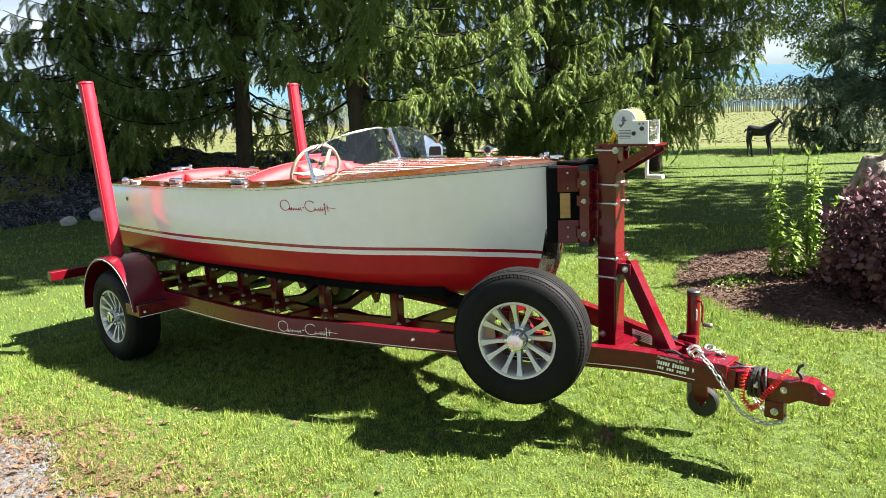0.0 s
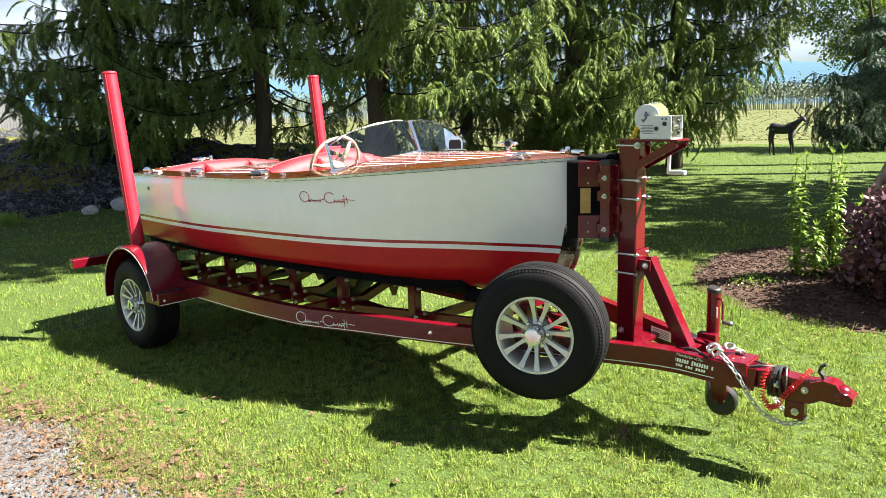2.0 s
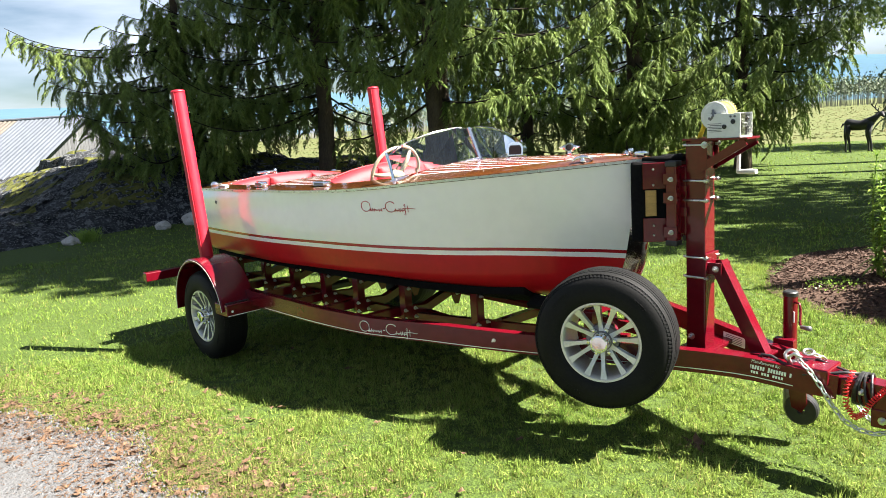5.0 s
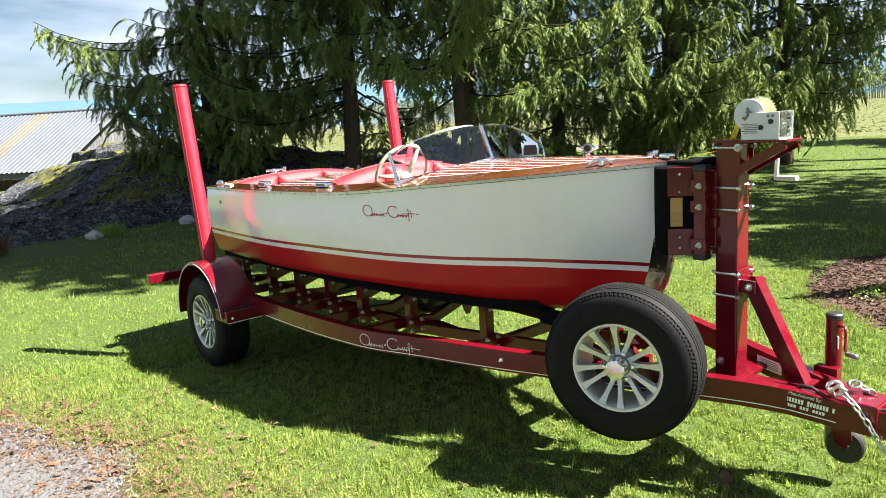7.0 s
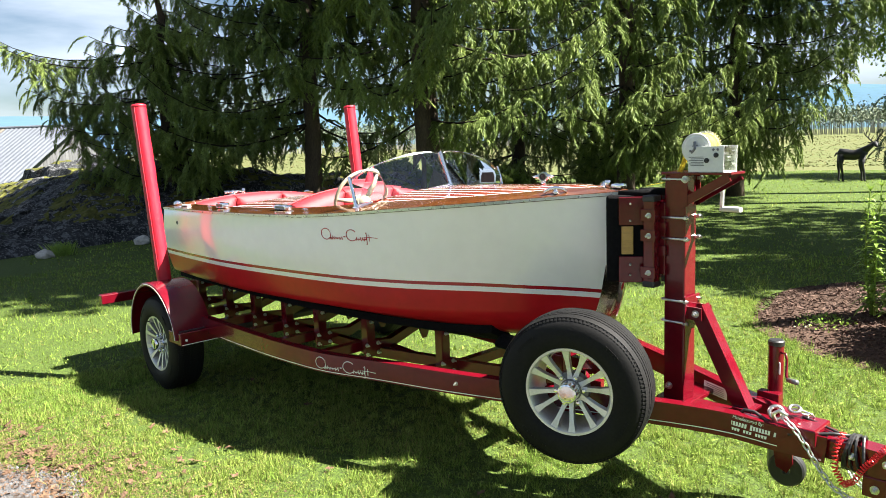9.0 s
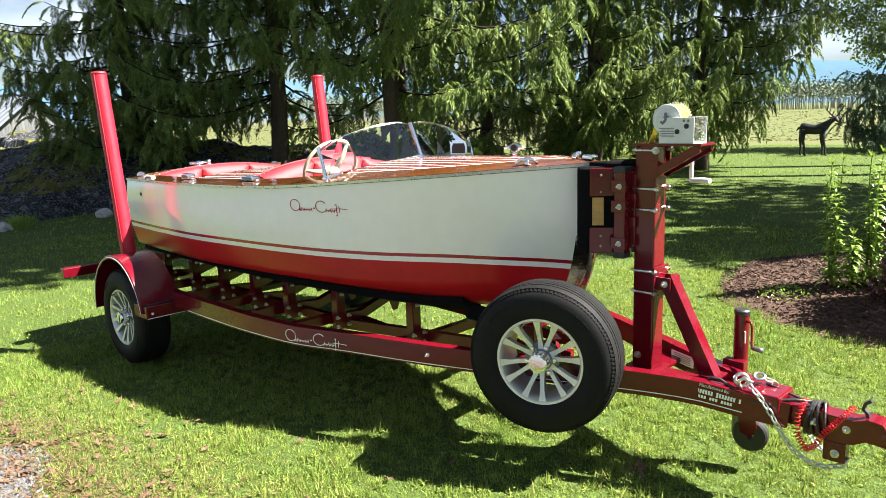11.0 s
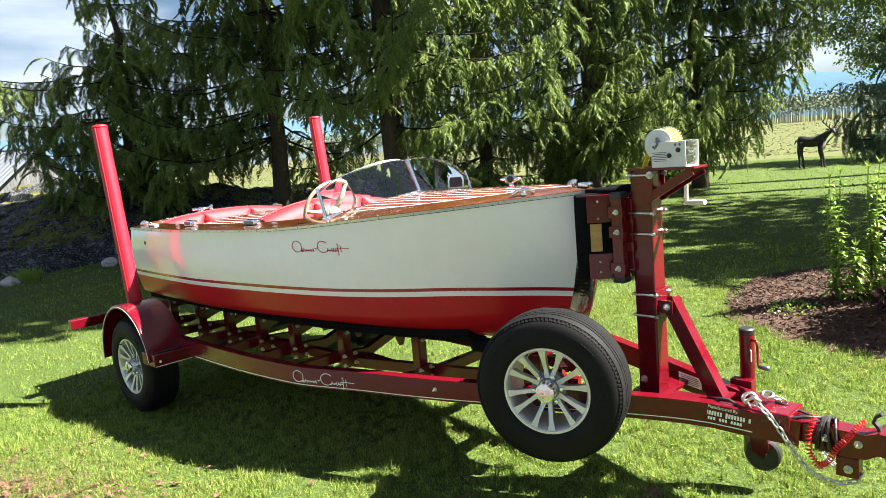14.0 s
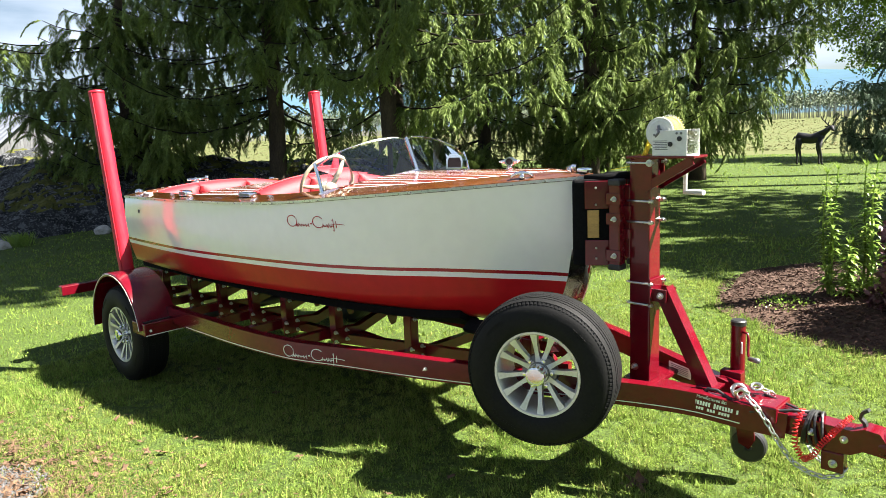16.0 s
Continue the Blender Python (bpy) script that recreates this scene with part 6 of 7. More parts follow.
def mulch_bed():
    vs, fs = [(BX, BY, 0.12)], []
    n, k = 72, 14
    for i in range(1, k + 1):
        for j in range(n):
            a = 2 * math.pi * j / n
            r = bed_edge(a) * i / k
            x, y = BX + r * math.cos(a), BY + r * math.sin(a)
            vs.append((x, y, 0.12 * (1 - (i / k) ** 2.5) + 0.006 + 0.02 * noise.noise((x * 4, y * 4, 2))))
    for j in range(n):
        fs.append((0, 1 + j, 1 + (j + 1) % n))
    for i in range(k - 1):
        for j in range(n):
            a, b = 1 + i * n + j, 1 + i * n + (j + 1) % n
            fs.append((a, a + n, b + n, b))
    tagged(new("planting_bed", mesh_data("planting_bed", vs, fs, "mulch", True)), "round planting bed of dark bark mulch", "bed", kind="structure")
    rng = np.random.default_rng(3)
    m = 15000
    a, r = rng.uniform(0, 6.283, m), np.sqrt(rng.random(m)) * BR * 0.98
    x, y = BX + r * np.cos(a), BY + r * np.sin(a)
    z = 0.12 * (1 - (r / BR) ** 2.5) + 0.02
    d = rng.normal(size=(m, 3)) * [1, 1, 0.35]
    d /= np.linalg.norm(d, axis=1)[:, None]
    s = np.cross(d, rng.normal(size=(m, 3)))
    s /= np.linalg.norm(s, axis=1)[:, None]
    l, w = rng.uniform(0.008, 0.030, m)[:, None], rng.uniform(0.002, 0.006, m)[:, None]
    c = np.stack([x, y, z], 1)
    v = np.stack([c - d * l - s * w, c + d * l - s * w, c + d * l + s * w, c - d * l + s * w], 1).reshape(-1, 3)
    tagged(new("bark_mulch", tri_mesh("bark_mulch", v, np.arange(4 * m).reshape(-1, 4), "chip")), "loose brown bark mulch chips", "mulch", kind="stuff")


mulch_bed()


def leaf_blade(p, d, up, length, width, fold=0.25, droop=0.35, seg=4):
    """A lance-shaped leaf as triangles strips: two halves folded along the midrib."""
    d, up = np.array(d, float), np.array(up, float)
    d /= np.linalg.norm(d)
    s = np.cross(d, up)
    s /= np.linalg.norm(s)
    u = np.cross(s, d)
    pts = []
    for i in range(seg + 1):
        f = i / seg
        w = width * math.sin(math.pi * min(0.98, 0.08 + 0.92 * f)) ** 0.8
        c = np.array(p) + d * length * f - np.array([0, 0, 1.0]) * droop * length * f * f
        pts.append((c - s * w + u * fold * w, c, c + s * w + u * fold * w))
    tris = []
    for a, b in zip(pts, pts[1:]):
        for k in range(2):
            tris += [(a[k], a[k + 1], b[k + 1]), (a[k], b[k + 1], b[k])]
    return tris


def tri_part(name, tris, mat, parent, label=""):
    v = np.array(tris).reshape(-1, 3)
    return part(name, tri_mesh(name, v, np.arange(len(v)).reshape(-1, 3), mat), mat, parent, label)


LILY = (3.42, 3.90)


def lily(x, y, h, seed, lean):
    rng = np.random.default_rng(seed)
    t = thing("lily_plant", (x, y, 0.1), "tall green lily stem with whorled leaves in bark mulch", "plant", "lilies in the bed")
    top = Vector((x + lean[0], y + lean[1], h))
    base = Vector((x, y, 0.08))
    stem = lambda f: base.lerp(top, f) + Vector((0.02 * math.sin(5 * f + seed), 0.02 * math.cos(4 * f), 0))
    part("stem", tube([stem(i / 10) for i in range(11)], [0.011 - 0.006 * i / 10 for i in range(11)], 7), "lily", t)
    tris = []
    f = 0.10
    while f < 0.97:
        for k in range(rng.integers(3, 6)):
            a = rng.uniform(0, 6.283)
            ln = rng.uniform(0.10, 0.19) * (1.2 - 0.65 * f)
            tris += leaf_blade(stem(f), (math.cos(a), math.sin(a), rng.uniform(0.3, 1.0)), (0, 0, 1), ln, 0.0165, 0.3, rng.uniform(0.3, 0.8))
        f += 0.040
    for k in range(7):
        a = k * 0.9
        tris += leaf_blade(stem(1.0), (0.5 * math.cos(a), 0.5 * math.sin(a), 1.0), (1, 0.2, 0), rng.uniform(0.05, 0.09), 0.010, 0.5, 0.0)
    tri_part("foliage", tris, "lily", t, "narrow bright green leaves")


for i, (u, v, h, l) in enumerate(((-0.19, 0.02, 1.19, (-0.04, -0.02)), (-0.14, 0.06, 1.22, (0.0, 0.03)), (-0.16, -0.06, 0.98, (-0.05, -0.05)), (0.02, 0.04, 0.72, (0.02, 0.0)), (0.09, 0.0, 1.24, (0.02, 0.02)), (0.13, -0.06, 1.28, (0.03, 0.02)), (0.16, 0.05, 1.10, (0.06, 0.02)), (0.24, -0.02, 0.82, (0.10, 0.04)), (-0.06, -0.12, 0.60, (0.0, -0.08)), (0.20, -0.12, 0.55, (0.10, -0.06)))):
    lily(LILY[0] + 0.75 * u - 0.66 * v, LILY[1] + 0.66 * u + 0.75 * v, h, 40 + i, l)


def broad_leaves(rng, n, centre, radii, size, thick=0.75, squash=1.0):
    """Oval leaves over the outer shell of a lumpy ellipsoid."""
    v = rng.normal(size=(n, 3))
    v /= np.linalg.norm(v, axis=1)[:, None]
    lump = 1 + 0.16 * np.sin(v[:, 0] * 7 + 1) * np.sin(v[:, 1] * 6) + 0.10 * np.sin(v[:, 2] * 11 + v[:, 0] * 9)
    r = (thick + (1 - thick) * rng.random(n)) * lump
    c = np.array(centre) + v * r[:, None] * np.array(radii)
    d = v * 0.5 + rng.normal(size=(n, 3)) * 0.7
    d /= np.linalg.norm(d, axis=1)[:, None]
    s = np.cross(d, rng.normal(size=(n, 3)))
    s /= np.linalg.norm(s, axis=1)[:, None]
    l = (size * rng.uniform(0.6, 1.3, n))[:, None]
    w = l * 0.42 * squash
    q = np.stack([c, c + d * l * 0.35 - s * w, c + d * l * 0.8 - s * w * 0.7, c + d * l * 1.1, c + d * l * 0.8 + s * w * 0.7, c + d * l * 0.35 + s * w], 1)
    tri = np.array([[0, 1, 2], [0, 2, 3], [0, 3, 4], [0, 4, 5]])
    return (q[:, tri, :]).reshape(-1, 3)


def bush(x, y, h, r, n, name, label, mat, size, seed):
    rng = np.random.default_rng(seed)
    t = thing(name, (x, y, 0.05), label, "shrub")
    bm = bmesh.new()
    for k in range(12):
        a = k * 0.53 + rng.uniform(-0.2, 0.2)
        bm_tube(bm, [(x + 0.05 * math.cos(a), y + 0.05 * math.sin(a), 0.0), (x + 0.4 * r * math.cos(a), y + 0.4 * r * math.sin(a), h * 0.5), (x + 0.75 * r * math.cos(a), y + 0.75 * r * math.sin(a), h * 0.8)], [0.016, 0.011, 0.004], 6)
    tagged(part("branch_work", bm, "bark", t), kind="stuff")
    v = np.concatenate([broad_leaves(rng, n, (x, y, h * 0.52), (r, r, h * 0.50), size, 0.7), broad_leaves(rng, n // 3, (x, y, h * 0.5), (r * 0.7, r * 0.7, h * 0.4), size, 0.3)])
    part("foliage", tri_mesh("foliage", v, np.arange(len(v)).reshape(-1, 3), mat), mat, t)


bush(4.36, 3.45, 1.08, 0.58, 5200, "smoke_bush", "dense burgundy-leaved shrub in bark mulch", "burgundy", 0.055, 7)
bush(3.80, 3.60, 0.30, 0.16, 160, "burgundy_seedling", "small burgundy seedling in bark mulch", "burgundy", 0.05, 8)
bush(3.05, 3.45, 0.13, 0.26, 380, "ground_cover", "low pale green ground cover on mulch", "lily", 0.022, 9)
for x, y, h, r in ((-7.2, 15.5, 1.5, 1.2), (-5.6, 17.5, 1.2, 1.0), (-9.6, 9.2, 1.2, 0.9), (-7.9, 9.8, 1.3, 1.0), (-6.6, 9.6, 1.1, 0.9)):
    bush(x, y, h, r, 2600, "undergrowth_shrub", "dark green shrub growing under the spruces", "needle", 0.11, int(90 + x))
# weathered driftwood piece beyond the shrub
dw = thing("driftwood", (3.95, 4.80, 0.1), "weathered grey driftwood root standing in the bed", "driftwood")
pts = [(3.95, 4.80, 0.05), (3.93, 4.79, 0.5), (3.92, 4.80, 0.86), (3.86, 4.77, 1.03), (3.90, 4.75, 1.14), (3.96, 4.75, 1.17), (3.99, 4.75, 1.26)]
bm = tube(pts, [0.06, 0.07, 0.13, 0.15, 0.11, 0.05, 0.012], 16)
for v in bm.verts:
    v.co += Vector((noise.noise(v.co * 11), noise.noise(v.co * 11 + Vector((9, 0, 0))), 0.0)) * 0.07
part("root", bm, "drift", dw, smooth=True)
part("root_arm", tube([(3.86, 4.76, 1.05), (3.74, 4.73, 0.96), (3.67, 4.72, 0.82), (3.66, 4.72, 0.74)], [0.06, 0.05, 0.03, 0.01], 9), "drift", dw, smooth=True)
part("root_arm", tube([(3.92, 4.74, 1.05), (4.06, 4.70, 1.00), (4.16, 4.70, 0.86), (4.18, 4.70, 0.70)], [0.07, 0.06, 0.04, 0.012], 9), "drift", dw, smooth=True)


# ---- deer sculpture: one plain mesh ----
def deer(px, py, k=0.88):
    bm = bmesh.new()
    f, r = Vector((0.93, 0.10, 0)), Vector((0.10, -0.99, 0))
    hf, hr = Vector((0.60, -0.80, 0)), Vector((0.80, 0.60, 0))
    o = Vector((px, py, gz(px, py)))
    P = lambda a, b, z: o + (f * a + r * b + Vector((0, 0, z))) * k
    bm_tube(bm, [P(-0.56, 0, 1.00), P(-0.48, 0, 1.03), P(-0.28, 0, 0.98), P(0.02, 0, 0.94), P(0.28, 0, 1.00), P(0.42, 0, 1.10)], [0.04 * k, 0.17 * k, 0.20 * k, 0.18 * k, 0.21 * k, 0.13 * k], 14)
    bm_tube(bm, [P(0.30, 0, 1.05), P(0.50, 0, 1.20), P(0.70, 0, 1.36)], [0.17 * k, 0.105 * k, 0.075 * k], 12)
    hd = f * 0.70
    H = lambda a, b, z: o + (hd + hf * a + hr * b + Vector((0, 0, z - 0.06))) * k
    bm_tube(bm, [H(-0.07, 0, 1.42), H(0.04, 0, 1.41), H(0.18, 0, 1.34), H(0.27, 0, 1.29)], [0.055 * k, 0.085 * k, 0.055 * k, 0.035 * k], 10)
    for a, b, q in ((-0.44, -0.09, -0.07), (-0.38, 0.10, 0.07), (0.28, -0.09, 0.02), (0.34, 0.09, 0.10)):
        bm_tube(bm, [P(a, b, 0.98), P(a - 0.05 + q * 0.5, b, 0.58), P(a + q * 0.8, b, 0.30), P(a + q, b, 0.06), P(a + q + 0.04, b, -0.02)], [0.13 * k, 0.062 * k, 0.036 * k, 0.034 * k, 0.042 * k], 8)
    for s in (-1, 1):
        bm_tube(bm, [H(0.0, s * 0.05, 1.45), H(-0.10, s * 0.14, 1.58), H(-0.14, s * 0.27, 1.72), H(-0.06, s * 0.36, 1.90)], [0.026 * k, 0.023 * k, 0.019 * k, 0.008 * k], 6)
        for u, v, w in ((-0.03, 0.08, 1.50), (-0.10, 0.16, 1.60), (-0.13, 0.24, 1.69)):
            bm_tube(bm, [H(u, s * v, w), H(u + 0.09, s * (v + 0.03), w + 0.09), H(u + 0.13, s * v, w + 0.20)], [0.018 * k, 0.015 * k, 0.006 * k], 5)
        bm_tube(bm, [H(-0.02, s * 0.07, 1.43), H(-0.08, s * 0.20, 1.44)], [0.04 * k, 0.010 * k], 6)
    bm_tube(bm, [P(-0.58, 0, 1.04), P(-0.66, 0, 0.90)], [0.04 * k, 0.015 * k], 6)
    me = bpy.data.meshes.new("deer_statue")
    bmesh.ops.recalc_face_normals(bm, faces=bm.faces)
    bm.to_mesh(me)
    bm.free()
    me.materials.append(M["iron"])
    me.shade_smooth()
    tagged(new("deer_statue", me), "dark metal antlered deer statue standing on lawn", "statue")


deer(-2.85, 22.45)


# ---- barn ----
def barn():
    A, r, g = Vector((-29.25, 7.17, 2.97)), Vector((-0.719, -0.695, 0)), Vector((0.695, -0.719, 0))
    w, h, ln, wall = 4.8, 2.2, 16.0, 2.6
    b = thing("barn", tuple(A - Vector((0, 0, h + wall))), "weathered grey board barn with corrugated metal roof", "barn")
    up = Vector((0, 0, 1))
    zlow = A.z - h - wall
    # gable boards
    n = int(2 * w / 0.24)
    for i in range(n):
        u0, u1 = -w + 2 * w * i / n + 0.008, -w + 2 * w * (i + 1) / n - 0.008
        bm = bmesh.new()
        f = []
        for dep in (0.0, 0.03):
            q = []
            for u, top in ((u0, 1), (u1, 1), (u1, 0), (u0, 0)):
                z = (A.z - h * abs(u) / w - 0.06) if top else zlow
                q.append(bm.verts.new(Vector((A.x, A.y, 0)) + g * u - r * (dep + 0.0) + up * z))
            f.append(q)
        bm.faces.new(f[0])
        bm.faces.new(f[1][::-1])
        for k in range(4):
            bm.faces.new((f[0][k], f[1][k], f[1][(k + 1) % 4], f[0][(k + 1) % 4]))
        part("wall_board", bm, "barn", b)
    # long wall under the near eave, brown boards
    n = int(ln / 0.26)
    for i in range(n):
        c = A + g * (w - 0.25) + r * (ln * (i + 0.5) / n) - up * (h + wall / 2 - 0.1)
        part("wall_board", box(c, (0.245, 0.03, wall), Matrix.Rotation(math.atan2(r.y, r.x), 4, "Z")), "barn_dark", b)
    # corrugated roof sheets on both slopes
    for sgn in (1, -1):
        sheets = int(ln / 0.8)
        for i in range(sheets):
            vs, fs = [], []
            m = 16
            for k in range(m + 1):
                d = -0.35 + (ln + 0.35) / sheets * (i + k / m)
                lift = 0.028 * (1 if (k // 2) % 2 else 0)
                top = A + r * d + up * (lift + 0.05)
                low = A + r * d + g * sgn * (w + 0.35) - up * (h * (w + 0.35) / w - lift - 0.05)
                vs += [top, low]
                if k:
                    fs.append((2 * k - 2, 2 * k - 1, 2 * k + 1, 2 * k))
            part("roof_sheet", mesh_data("roof_sheet", vs, fs, "tin_rust" if (i == 4 and sgn == 1) else "tin"), "tin", b)
    part("eave_board", box(A + g * (w + 0.30) + r * (ln / 2 - 0.3) - up * (h * (w + 0.30) / w + 0.10), (ln + 0.3, 0.04, 0.22), Matrix.Rotation(math.atan2(r.y, r.x), 4, "Z")), "barn", b, "grey eave board")
    part("ridge_cap", tube([A - r * 0.35 + up * 0.09, A + r * ln + up * 0.09], 0.06, 8), "tin", b)


barn()


# ---- leafy trees ----
def leafy_tree(x, y, h, crown_lo, r, n, size, trunk, seed, label, mat="leaf"):
    rng = np.random.default_rng(seed)
    z0 = gz(x, y)
    t = thing("leafy_tree", (x, y, z0), label, "tree")
    part("trunk", tube([(x, y, z0 - 0.2), (x + 0.1, y, z0 + h * 0.3), (x - 0.1, y + 0.1, z0 + h * 0.6), (x, y, z0 + h * 0.9)], [trunk * 1.2, trunk, trunk * 0.6, 0.03], 12), "bark", t, smooth=True)
    bm = bmesh.new()
    parts = []
    for k in range(14):
        a = k * 2.4
        hz = crown_lo + (h - crown_lo) * (k + 0.5) / 14
        rr = r * math.sin(math.pi * min(0.95, 0.2 + 0.7 * (k + 0.5) / 14)) * rng.uniform(0.5, 0.9)
        e = (x + rr * math.cos(a), y + rr * math.sin(a), z0 + hz)
        bm_tube(bm, [(x, y, z0 + max(1.0, hz - r * 0.6)), ((x + e[0]) / 2, (y + e[1]) / 2, z0 + hz - 0.15 * r), e], [trunk * 0.3, trunk * 0.18, 0.01], 6)
        parts.append(broad_leaves(rng, n // 14, e, (r * 0.5, r * 0.5, r * 0.34), size, 0.25, 1.1))
    tagged(part("limb_work", bm, "bark", t), kind="stuff")
    v = np.concatenate(parts)
    part("crown", tri_mesh("crown", v, np.arange(len(v)).reshape(-1, 3), mat), mat, t, "yellow-green leaves")


leafy_tree(-1.75, 28.0, 8.0, 3.3, 2.5, 30000, 0.08, 0.12, 61, "broad yellow-green leafy tree at the lawn edge")
# next five stand out of view, placed so their crowns block the sun
leafy_tree(4.0, 8.3, 18.5, 12.0, 3.0, 5000, 0.32, 0.25, 62, "tall leafy tree beside the lawn, added out of view for its shade")
leafy_tree(6.9, 11.6, 26.0, 19.5, 3.2, 5000, 0.32, 0.25, 63, "tall leafy tree beside the bed, added out of view for its shade")
leafy_tree(11.3, 17.0, 17.0, 5.0, 4.5, 6000, 0.32, 0.28, 64, "tall leafy tree beyond the bed, added out of view for its shade")
leafy_tree(4.3, 22.2, 24.0, 16.5, 3.6, 5000, 0.32, 0.25, 65, "tall leafy tree far along the lawn, added out of view for its shade")
leafy_tree(5.1, 19.4, 24.0, 17.8, 2.3, 4000, 0.32, 0.22, 66, "slim tall leafy tree along the lawn, added out of view for its shade")


# ---- far woodland ----
def far_wood():
    rng = np.random.default_rng(9)
    n = 2400
    a = np.radians(rng.uniform(84, 160, n))
    d = rng.uniform(300, 400, n)
    x, y = d * np.cos(a), d * np.sin(a)
    z = np.array([gz(p, q) for p, q in zip(x, y)])
    h = rng.uniform(10, 15.5, n)
    tr = []
    for i in range(n):
        s = np.array([-math.sin(a[i]), math.cos(a[i]), 0]) * 0.10
        b = np.array([x[i], y[i], z[i]])
        t = b + [0, 0, h[i] * 0.85]
        tr += [(b - s, b + s, t)]
    tagged(new("far_trunks", tri_mesh("far_trunks", np.array(tr).reshape(-1, 3), np.arange(3 * n).reshape(-1, 3), "far_trunk")), "pale bare trunks of a distant wood", "woods", kind="stuff")
    m = 28
    c = np.repeat(np.stack([x, y, z + h * 0.62], 1), m, 0) + rng.normal(size=(n * m, 3)) * np.array([1.6, 1.6, 1.0]) * np.repeat(h / 7, m)[:, None] * [0.7, 0.7, 0.95]
    v = c[:, None, :] + rng.normal(size=(n * m, 3, 3)) * 0.40
    tagged(new("far_woods", tri_mesh("far_woods", v.reshape(-1, 3), np.arange(3 * n * m).reshape(-1, 3), "far_wood")), "distant grey-green woodland across the meadow", "woods", kind="stuff")


far_wood()


def meadow_weeds():
    """Low uneven growth over the far meadow."""
    rng = np.random.default_rng(14)
    n = 42000
    a, d = np.radians(rng.uniform(84, 160, n)), 36 + 230 * rng.random(n) ** 1.6
    x, y = d * np.cos(a), d * np.sin(a)
    ok = 0.86 * y - 0.5 * x > 31.0
    x, y, d = x[ok], y[ok], d[ok]
    n = len(x)
    z = np.array([gz(p, q) for p, q in zip(x, y)])
    s = (0.05 + 0.0007 * d) * rng.uniform(0.5, 1.6, n)
    v = np.stack([x, y, z + 0.25 * s], 1)[:, None, :] + rng.normal(size=(n, 3, 3)) * s[:, None, None] * [0.7, 0.7, 0.28]
    tagged(new("meadow_weeds", tri_mesh("meadow_weeds", v.reshape(-1, 3), np.arange(3 * n).reshape(-1, 3), "weed")), "olive and rusty weeds over the meadow", "weeds", kind="stuff")


meadow_weeds()


# ---- driveway, stones, fallen leaves ----
def drive_edge(x):
    return lerp(x, EDGE_X, EDGE_Y) + 0.06 * math.sin(x * 2.3) + 0.07 * math.sin(x * 5.7 + 1) + 0.05 * noise.noise((x * 7, 0, 0)) + 0.16 * max(0.0, min(1.0, x - 3.6)) * noise.noise((x * 1.3, 2.0, 0)) + 0.03 * noise.noise((x * 19, 1.0, 0))


def driveway():
    vs, fs = [], []
    n = 260
    for i in range(n + 1):
        x = -14 + 26 * i / n
        e = drive_edge(x)
        for k, (dy, dz) in enumerate(((0, -0.004), (-0.10, 0.010), (-0.5, 0.014), (-1.2, 0.016), (-4.5, 0.01))):
            vs.append((x, e + dy, gz(x, e + dy) + dz + (0.004 * noise.noise((x * 9, dy * 9, 0)) if k else 0)))
    for i in range(n):
        for k in range(4):
            fs.append((i * 5 + k, i * 5 + k + 1, i * 5 + k + 6, i * 5 + k + 5))
    tagged(new("driveway", mesh_data("driveway", vs, fs, "gravel", True)), "grey crushed gravel driveway edge beside lawn", "driveway", kind="structure")
    rng = np.random.default_rng(21)
    m = 9000
    x = rng.uniform(-2.0, 3.4, m)
    y = np.array([drive_edge(q) for q in x]) - np.abs(rng.normal(0, 0.45, m)) + 0.03
    c = np.stack([x, y, np.full(m, 0.016)], 1)
    s = rng.uniform(0.004, 0.011, m)[:, None, None]
    tet = np.array([[1, 0, -0.4], [-0.6, 0.85, -0.4], [-0.5, -0.9, -0.4], [0.1, 0.05, 0.9]])
    v = c[:, None, :] + s * (tet[None] + rng.normal(size=(m, 4, 3)) * 0.35)
    f = (np.arange(m)[:, None, None] * 4 + np.array([[0, 1, 3], [1, 2, 3], [2, 0, 3]])[None]).reshape(-1, 3)
    tagged(new("gravel", tri_mesh("gravel", v.reshape(-1, 3), f, "stone")), "loose grey gravel stones on the driveway", "gravel", kind="stuff")


driveway()


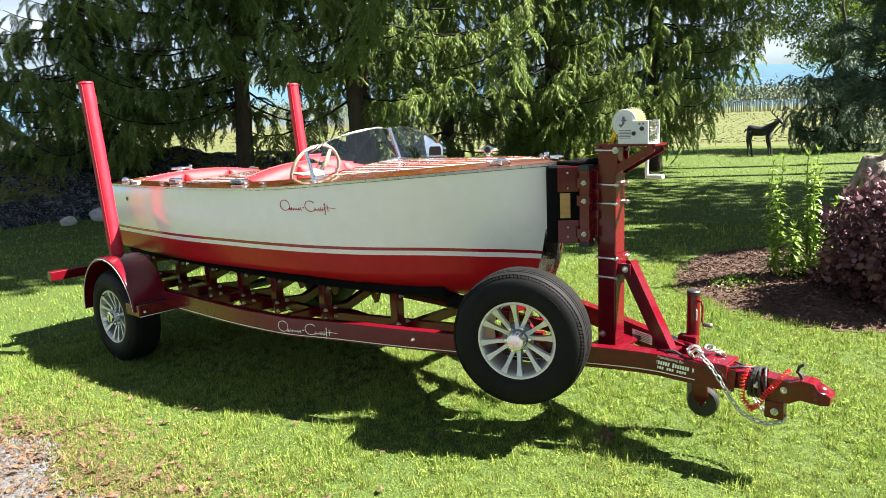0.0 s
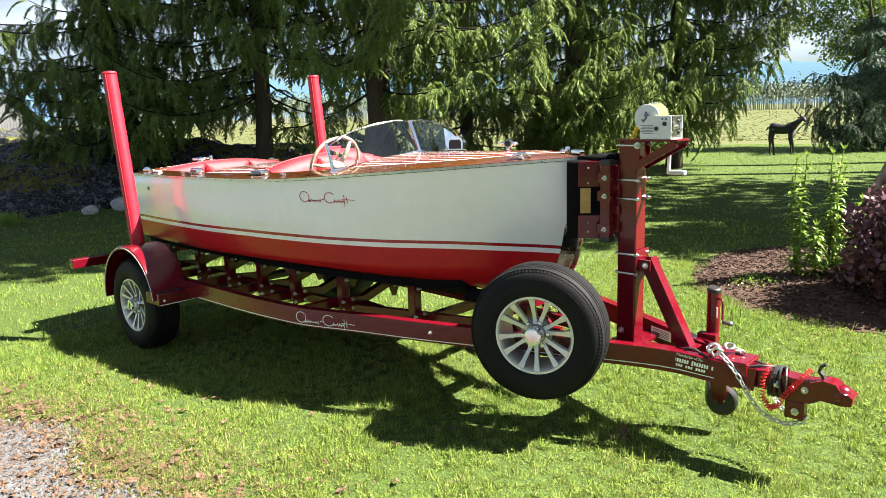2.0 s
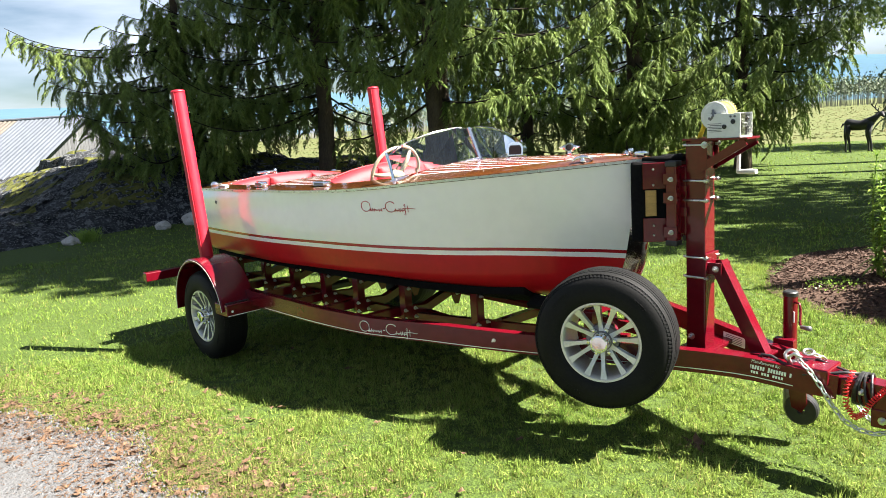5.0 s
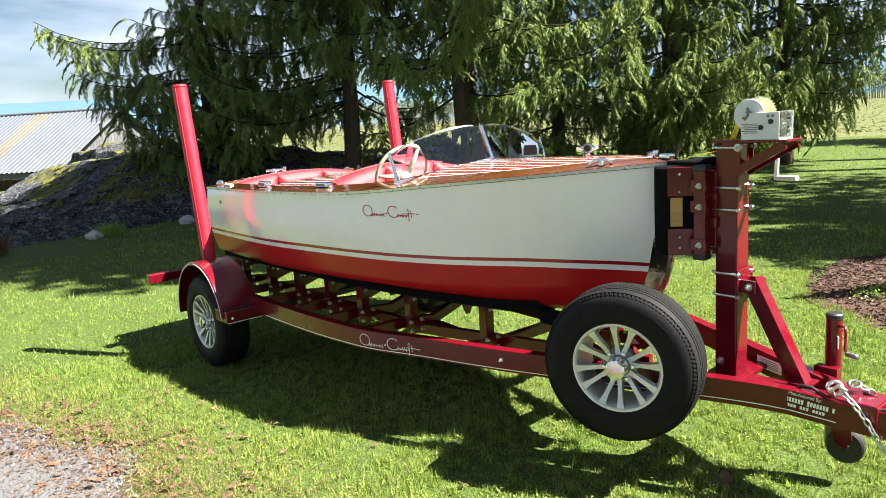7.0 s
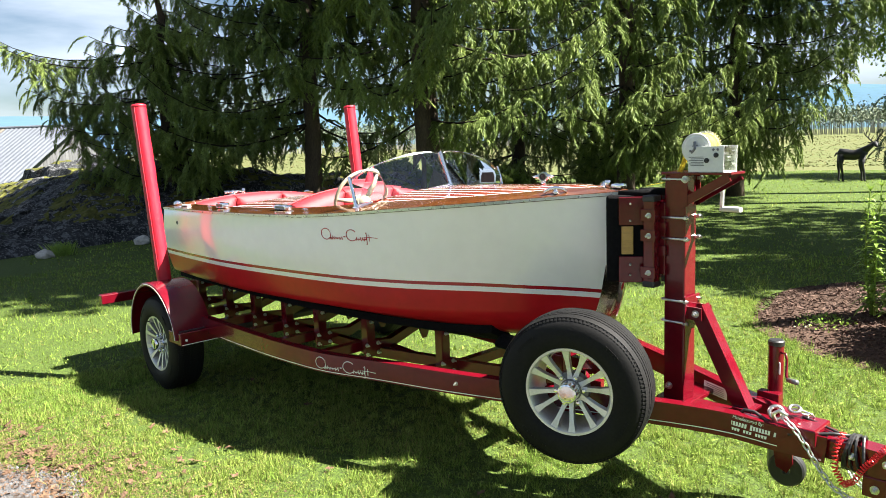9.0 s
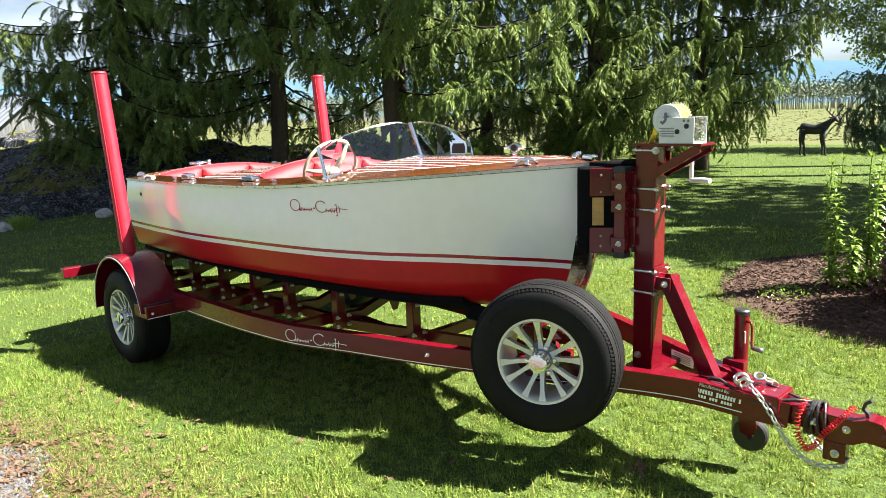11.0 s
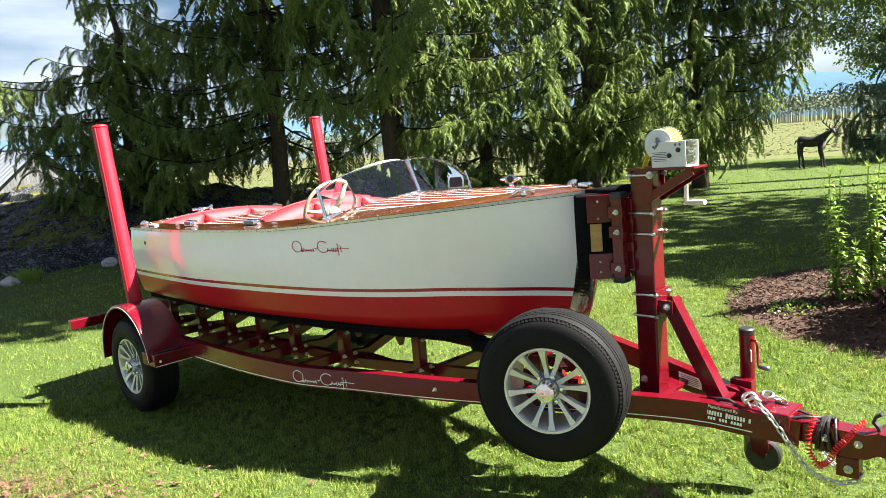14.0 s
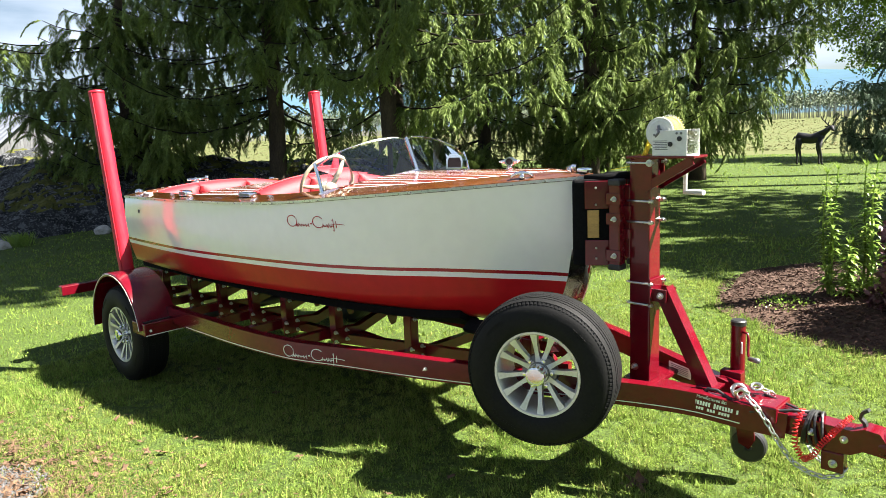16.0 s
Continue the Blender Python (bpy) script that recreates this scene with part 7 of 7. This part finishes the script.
def fallen_leaves():
    rng = np.random.default_rng(31)
    shapes = []
    for k in range(4):
        tris = []
        n = 10
        ring = []
        for i in range(n):
            a = 2 * math.pi * i / n
            r = 0.032 * (1 + 0.45 * math.cos(5 * a / 2 * 2 + k)) * rng.uniform(0.75, 1.1)
            ring.append(np.array([r * math.cos(a) * 1.25, r * math.sin(a), 0.010 * math.sin(a * (1 + k % 2) + k) + 0.006 * math.cos(3 * a)]))
        c = np.array([0, 0, 0.004])
        for i in range(n):
            tris.append((c, ring[i], ring[(i + 1) % n]))
        shapes.append(np.array(tris))
    data = []
    for k in range(4):
        v = shapes[k].reshape(-1, 3)
        data.append(tri_mesh("fallen_leaf", v, np.arange(len(v)).reshape(-1, 3), "leaf_dry"))
    spots = [(3.62, -0.17), (1.1, -1.72), (1.55, -1.62), (2.02, -1.75), (0.9, -1.45), (1.8, -1.45), (0.35, -1.55), (4.25, 1.9), (4.55, 2.3), (3.9, 1.2)]
    while len(spots) < 40:
        x, y = rng.uniform(-1.0, 4.6), rng.uniform(-2.1, -0.9)
        if rng.random() < 0.3:
            y = rng.uniform(-2.1, 1.5)
        spots.append((x, y))
    for i, (x, y) in enumerate(spots):
        ob = new("fallen_leaf", data[i % 4])
        s = 1.7 if i == 0 else rng.uniform(0.38, 0.75)
        ob.matrix_basis = pose(x, y, gz(x, y) + (0.026 if y > drive_edge(x) + 0.1 else 0.02), rng.uniform(-14, 14), rng.uniform(-14, 14), rng.uniform(0, 360)) @ Matrix.Diagonal((s, s, s, 1))
        tagged(ob, "dry curled brown leaf lying on grass", "leaf", "fallen leaves on the lawn")
    m = 650
    x = rng.uniform(-1.6, 3.4, m)
    y = np.array([drive_edge(q) for q in x]) + rng.normal(-0.02, 0.26, m)
    out = []
    for i in range(m):
        mt = np.array(pose(x[i], y[i], gz(x[i], y[i]) + 0.022, rng.uniform(-30, 30), rng.uniform(-30, 30), rng.uniform(0, 360)))
        v = shapes[i % 4].reshape(-1, 3) * rng.uniform(0.25, 0.85)
        out.append(v @ mt[:3, :3].T + mt[:3, 3])
    m = 16000
    x = rng.uniform(-1.8, 3.6, m)
    y = np.interp(x, EDGE_X, EDGE_Y) + rng.normal(-0.05, 0.30, m)
    p = np.stack([x, y, np.full(m, 0.022) + rng.uniform(0, 0.012, m)], 1)
    a, l = rng.uniform(0, 6.283, m), rng.uniform(0.008, 0.035, m)
    d = np.stack([np.cos(a) * l, np.sin(a) * l, rng.normal(0, 0.004, m)], 1)
    w = np.stack([-np.sin(a) * l * 0.16, np.cos(a) * l * 0.16, np.zeros(m)], 1)
    out.append(np.stack([p - w, p + w, p + d], 1).reshape(-1, 3))
    v = np.concatenate(out)
    tagged(new("leaf_litter", tri_mesh("leaf_litter", v, np.arange(len(v)).reshape(-1, 3), "leaf_dry")), "brown leaf litter along the gravel edge", "leaf litter", kind="stuff")


fallen_leaves()


# ---- stones and tufts at the ledge ----
def ledge_stone(x, y, s, seed):
    bm = bmesh.new()
    bmesh.ops.create_icosphere(bm, subdivisions=3, radius=1.0)
    for v in bm.verts:
        k = 1 + 0.35 * noise.noise(v.co * 1.3 + Vector((seed, 0, 0))) + 0.12 * noise.noise(v.co * 4 + Vector((seed, 0, 0)))
        v.co = Vector((v.co.x * s * 1.3 * k + x, v.co.y * s * k + y, max(-0.1, v.co.z * s * 0.7 * k) + s * 0.35))
    me = bpy.data.meshes.new("stone")
    bm.to_mesh(me)
    bm.free()
    me.materials.append(M["pale"])
    tagged(new("stone", me), "pale rough fieldstone lying at the rock ledge", "stone", "stones at the ledge")


for i, (x, y, s) in enumerate(((-9.1, 2.9, 0.22), (-9.0, 2.2, 0.15), (-8.9, 3.6, 0.18), (-8.7, 0.4, 0.14), (-8.2, -1.6, 0.16), (-6.6, 6.4, 0.35), (-6.9, 7.4, 0.4), (-5.9, 8.3, 0.35), (-7.6, 6.9, 0.5))):
    ledge_stone(x, y, s, i * 3.7)
rng = np.random.default_rng(77)
for x, y, h in ((-8.3, -1.2, 0.5), (-8.7, 0.7, 0.4), (-8.5, -2.2, 0.45)):
    tris = []
    for k in range(160):
        a, l = rng.uniform(0, 6.283), rng.uniform(0.5, 1.0) * h
        tris += leaf_blade((x + rng.normal() * 0.08, y + rng.normal() * 0.08, 0.0), (0.45 * math.cos(a), 0.45 * math.sin(a), 1.0), (1, 0.1, 0), l, 0.006, 0.2, 0.25, 3)
    t = thing("grass_tuft", (x, y, 0), "tall dry grass tuft beside the rock ledge", "grass")
    tri_part("tuft", tris, "leaf_dry" if h == 0.5 else "lily", t)
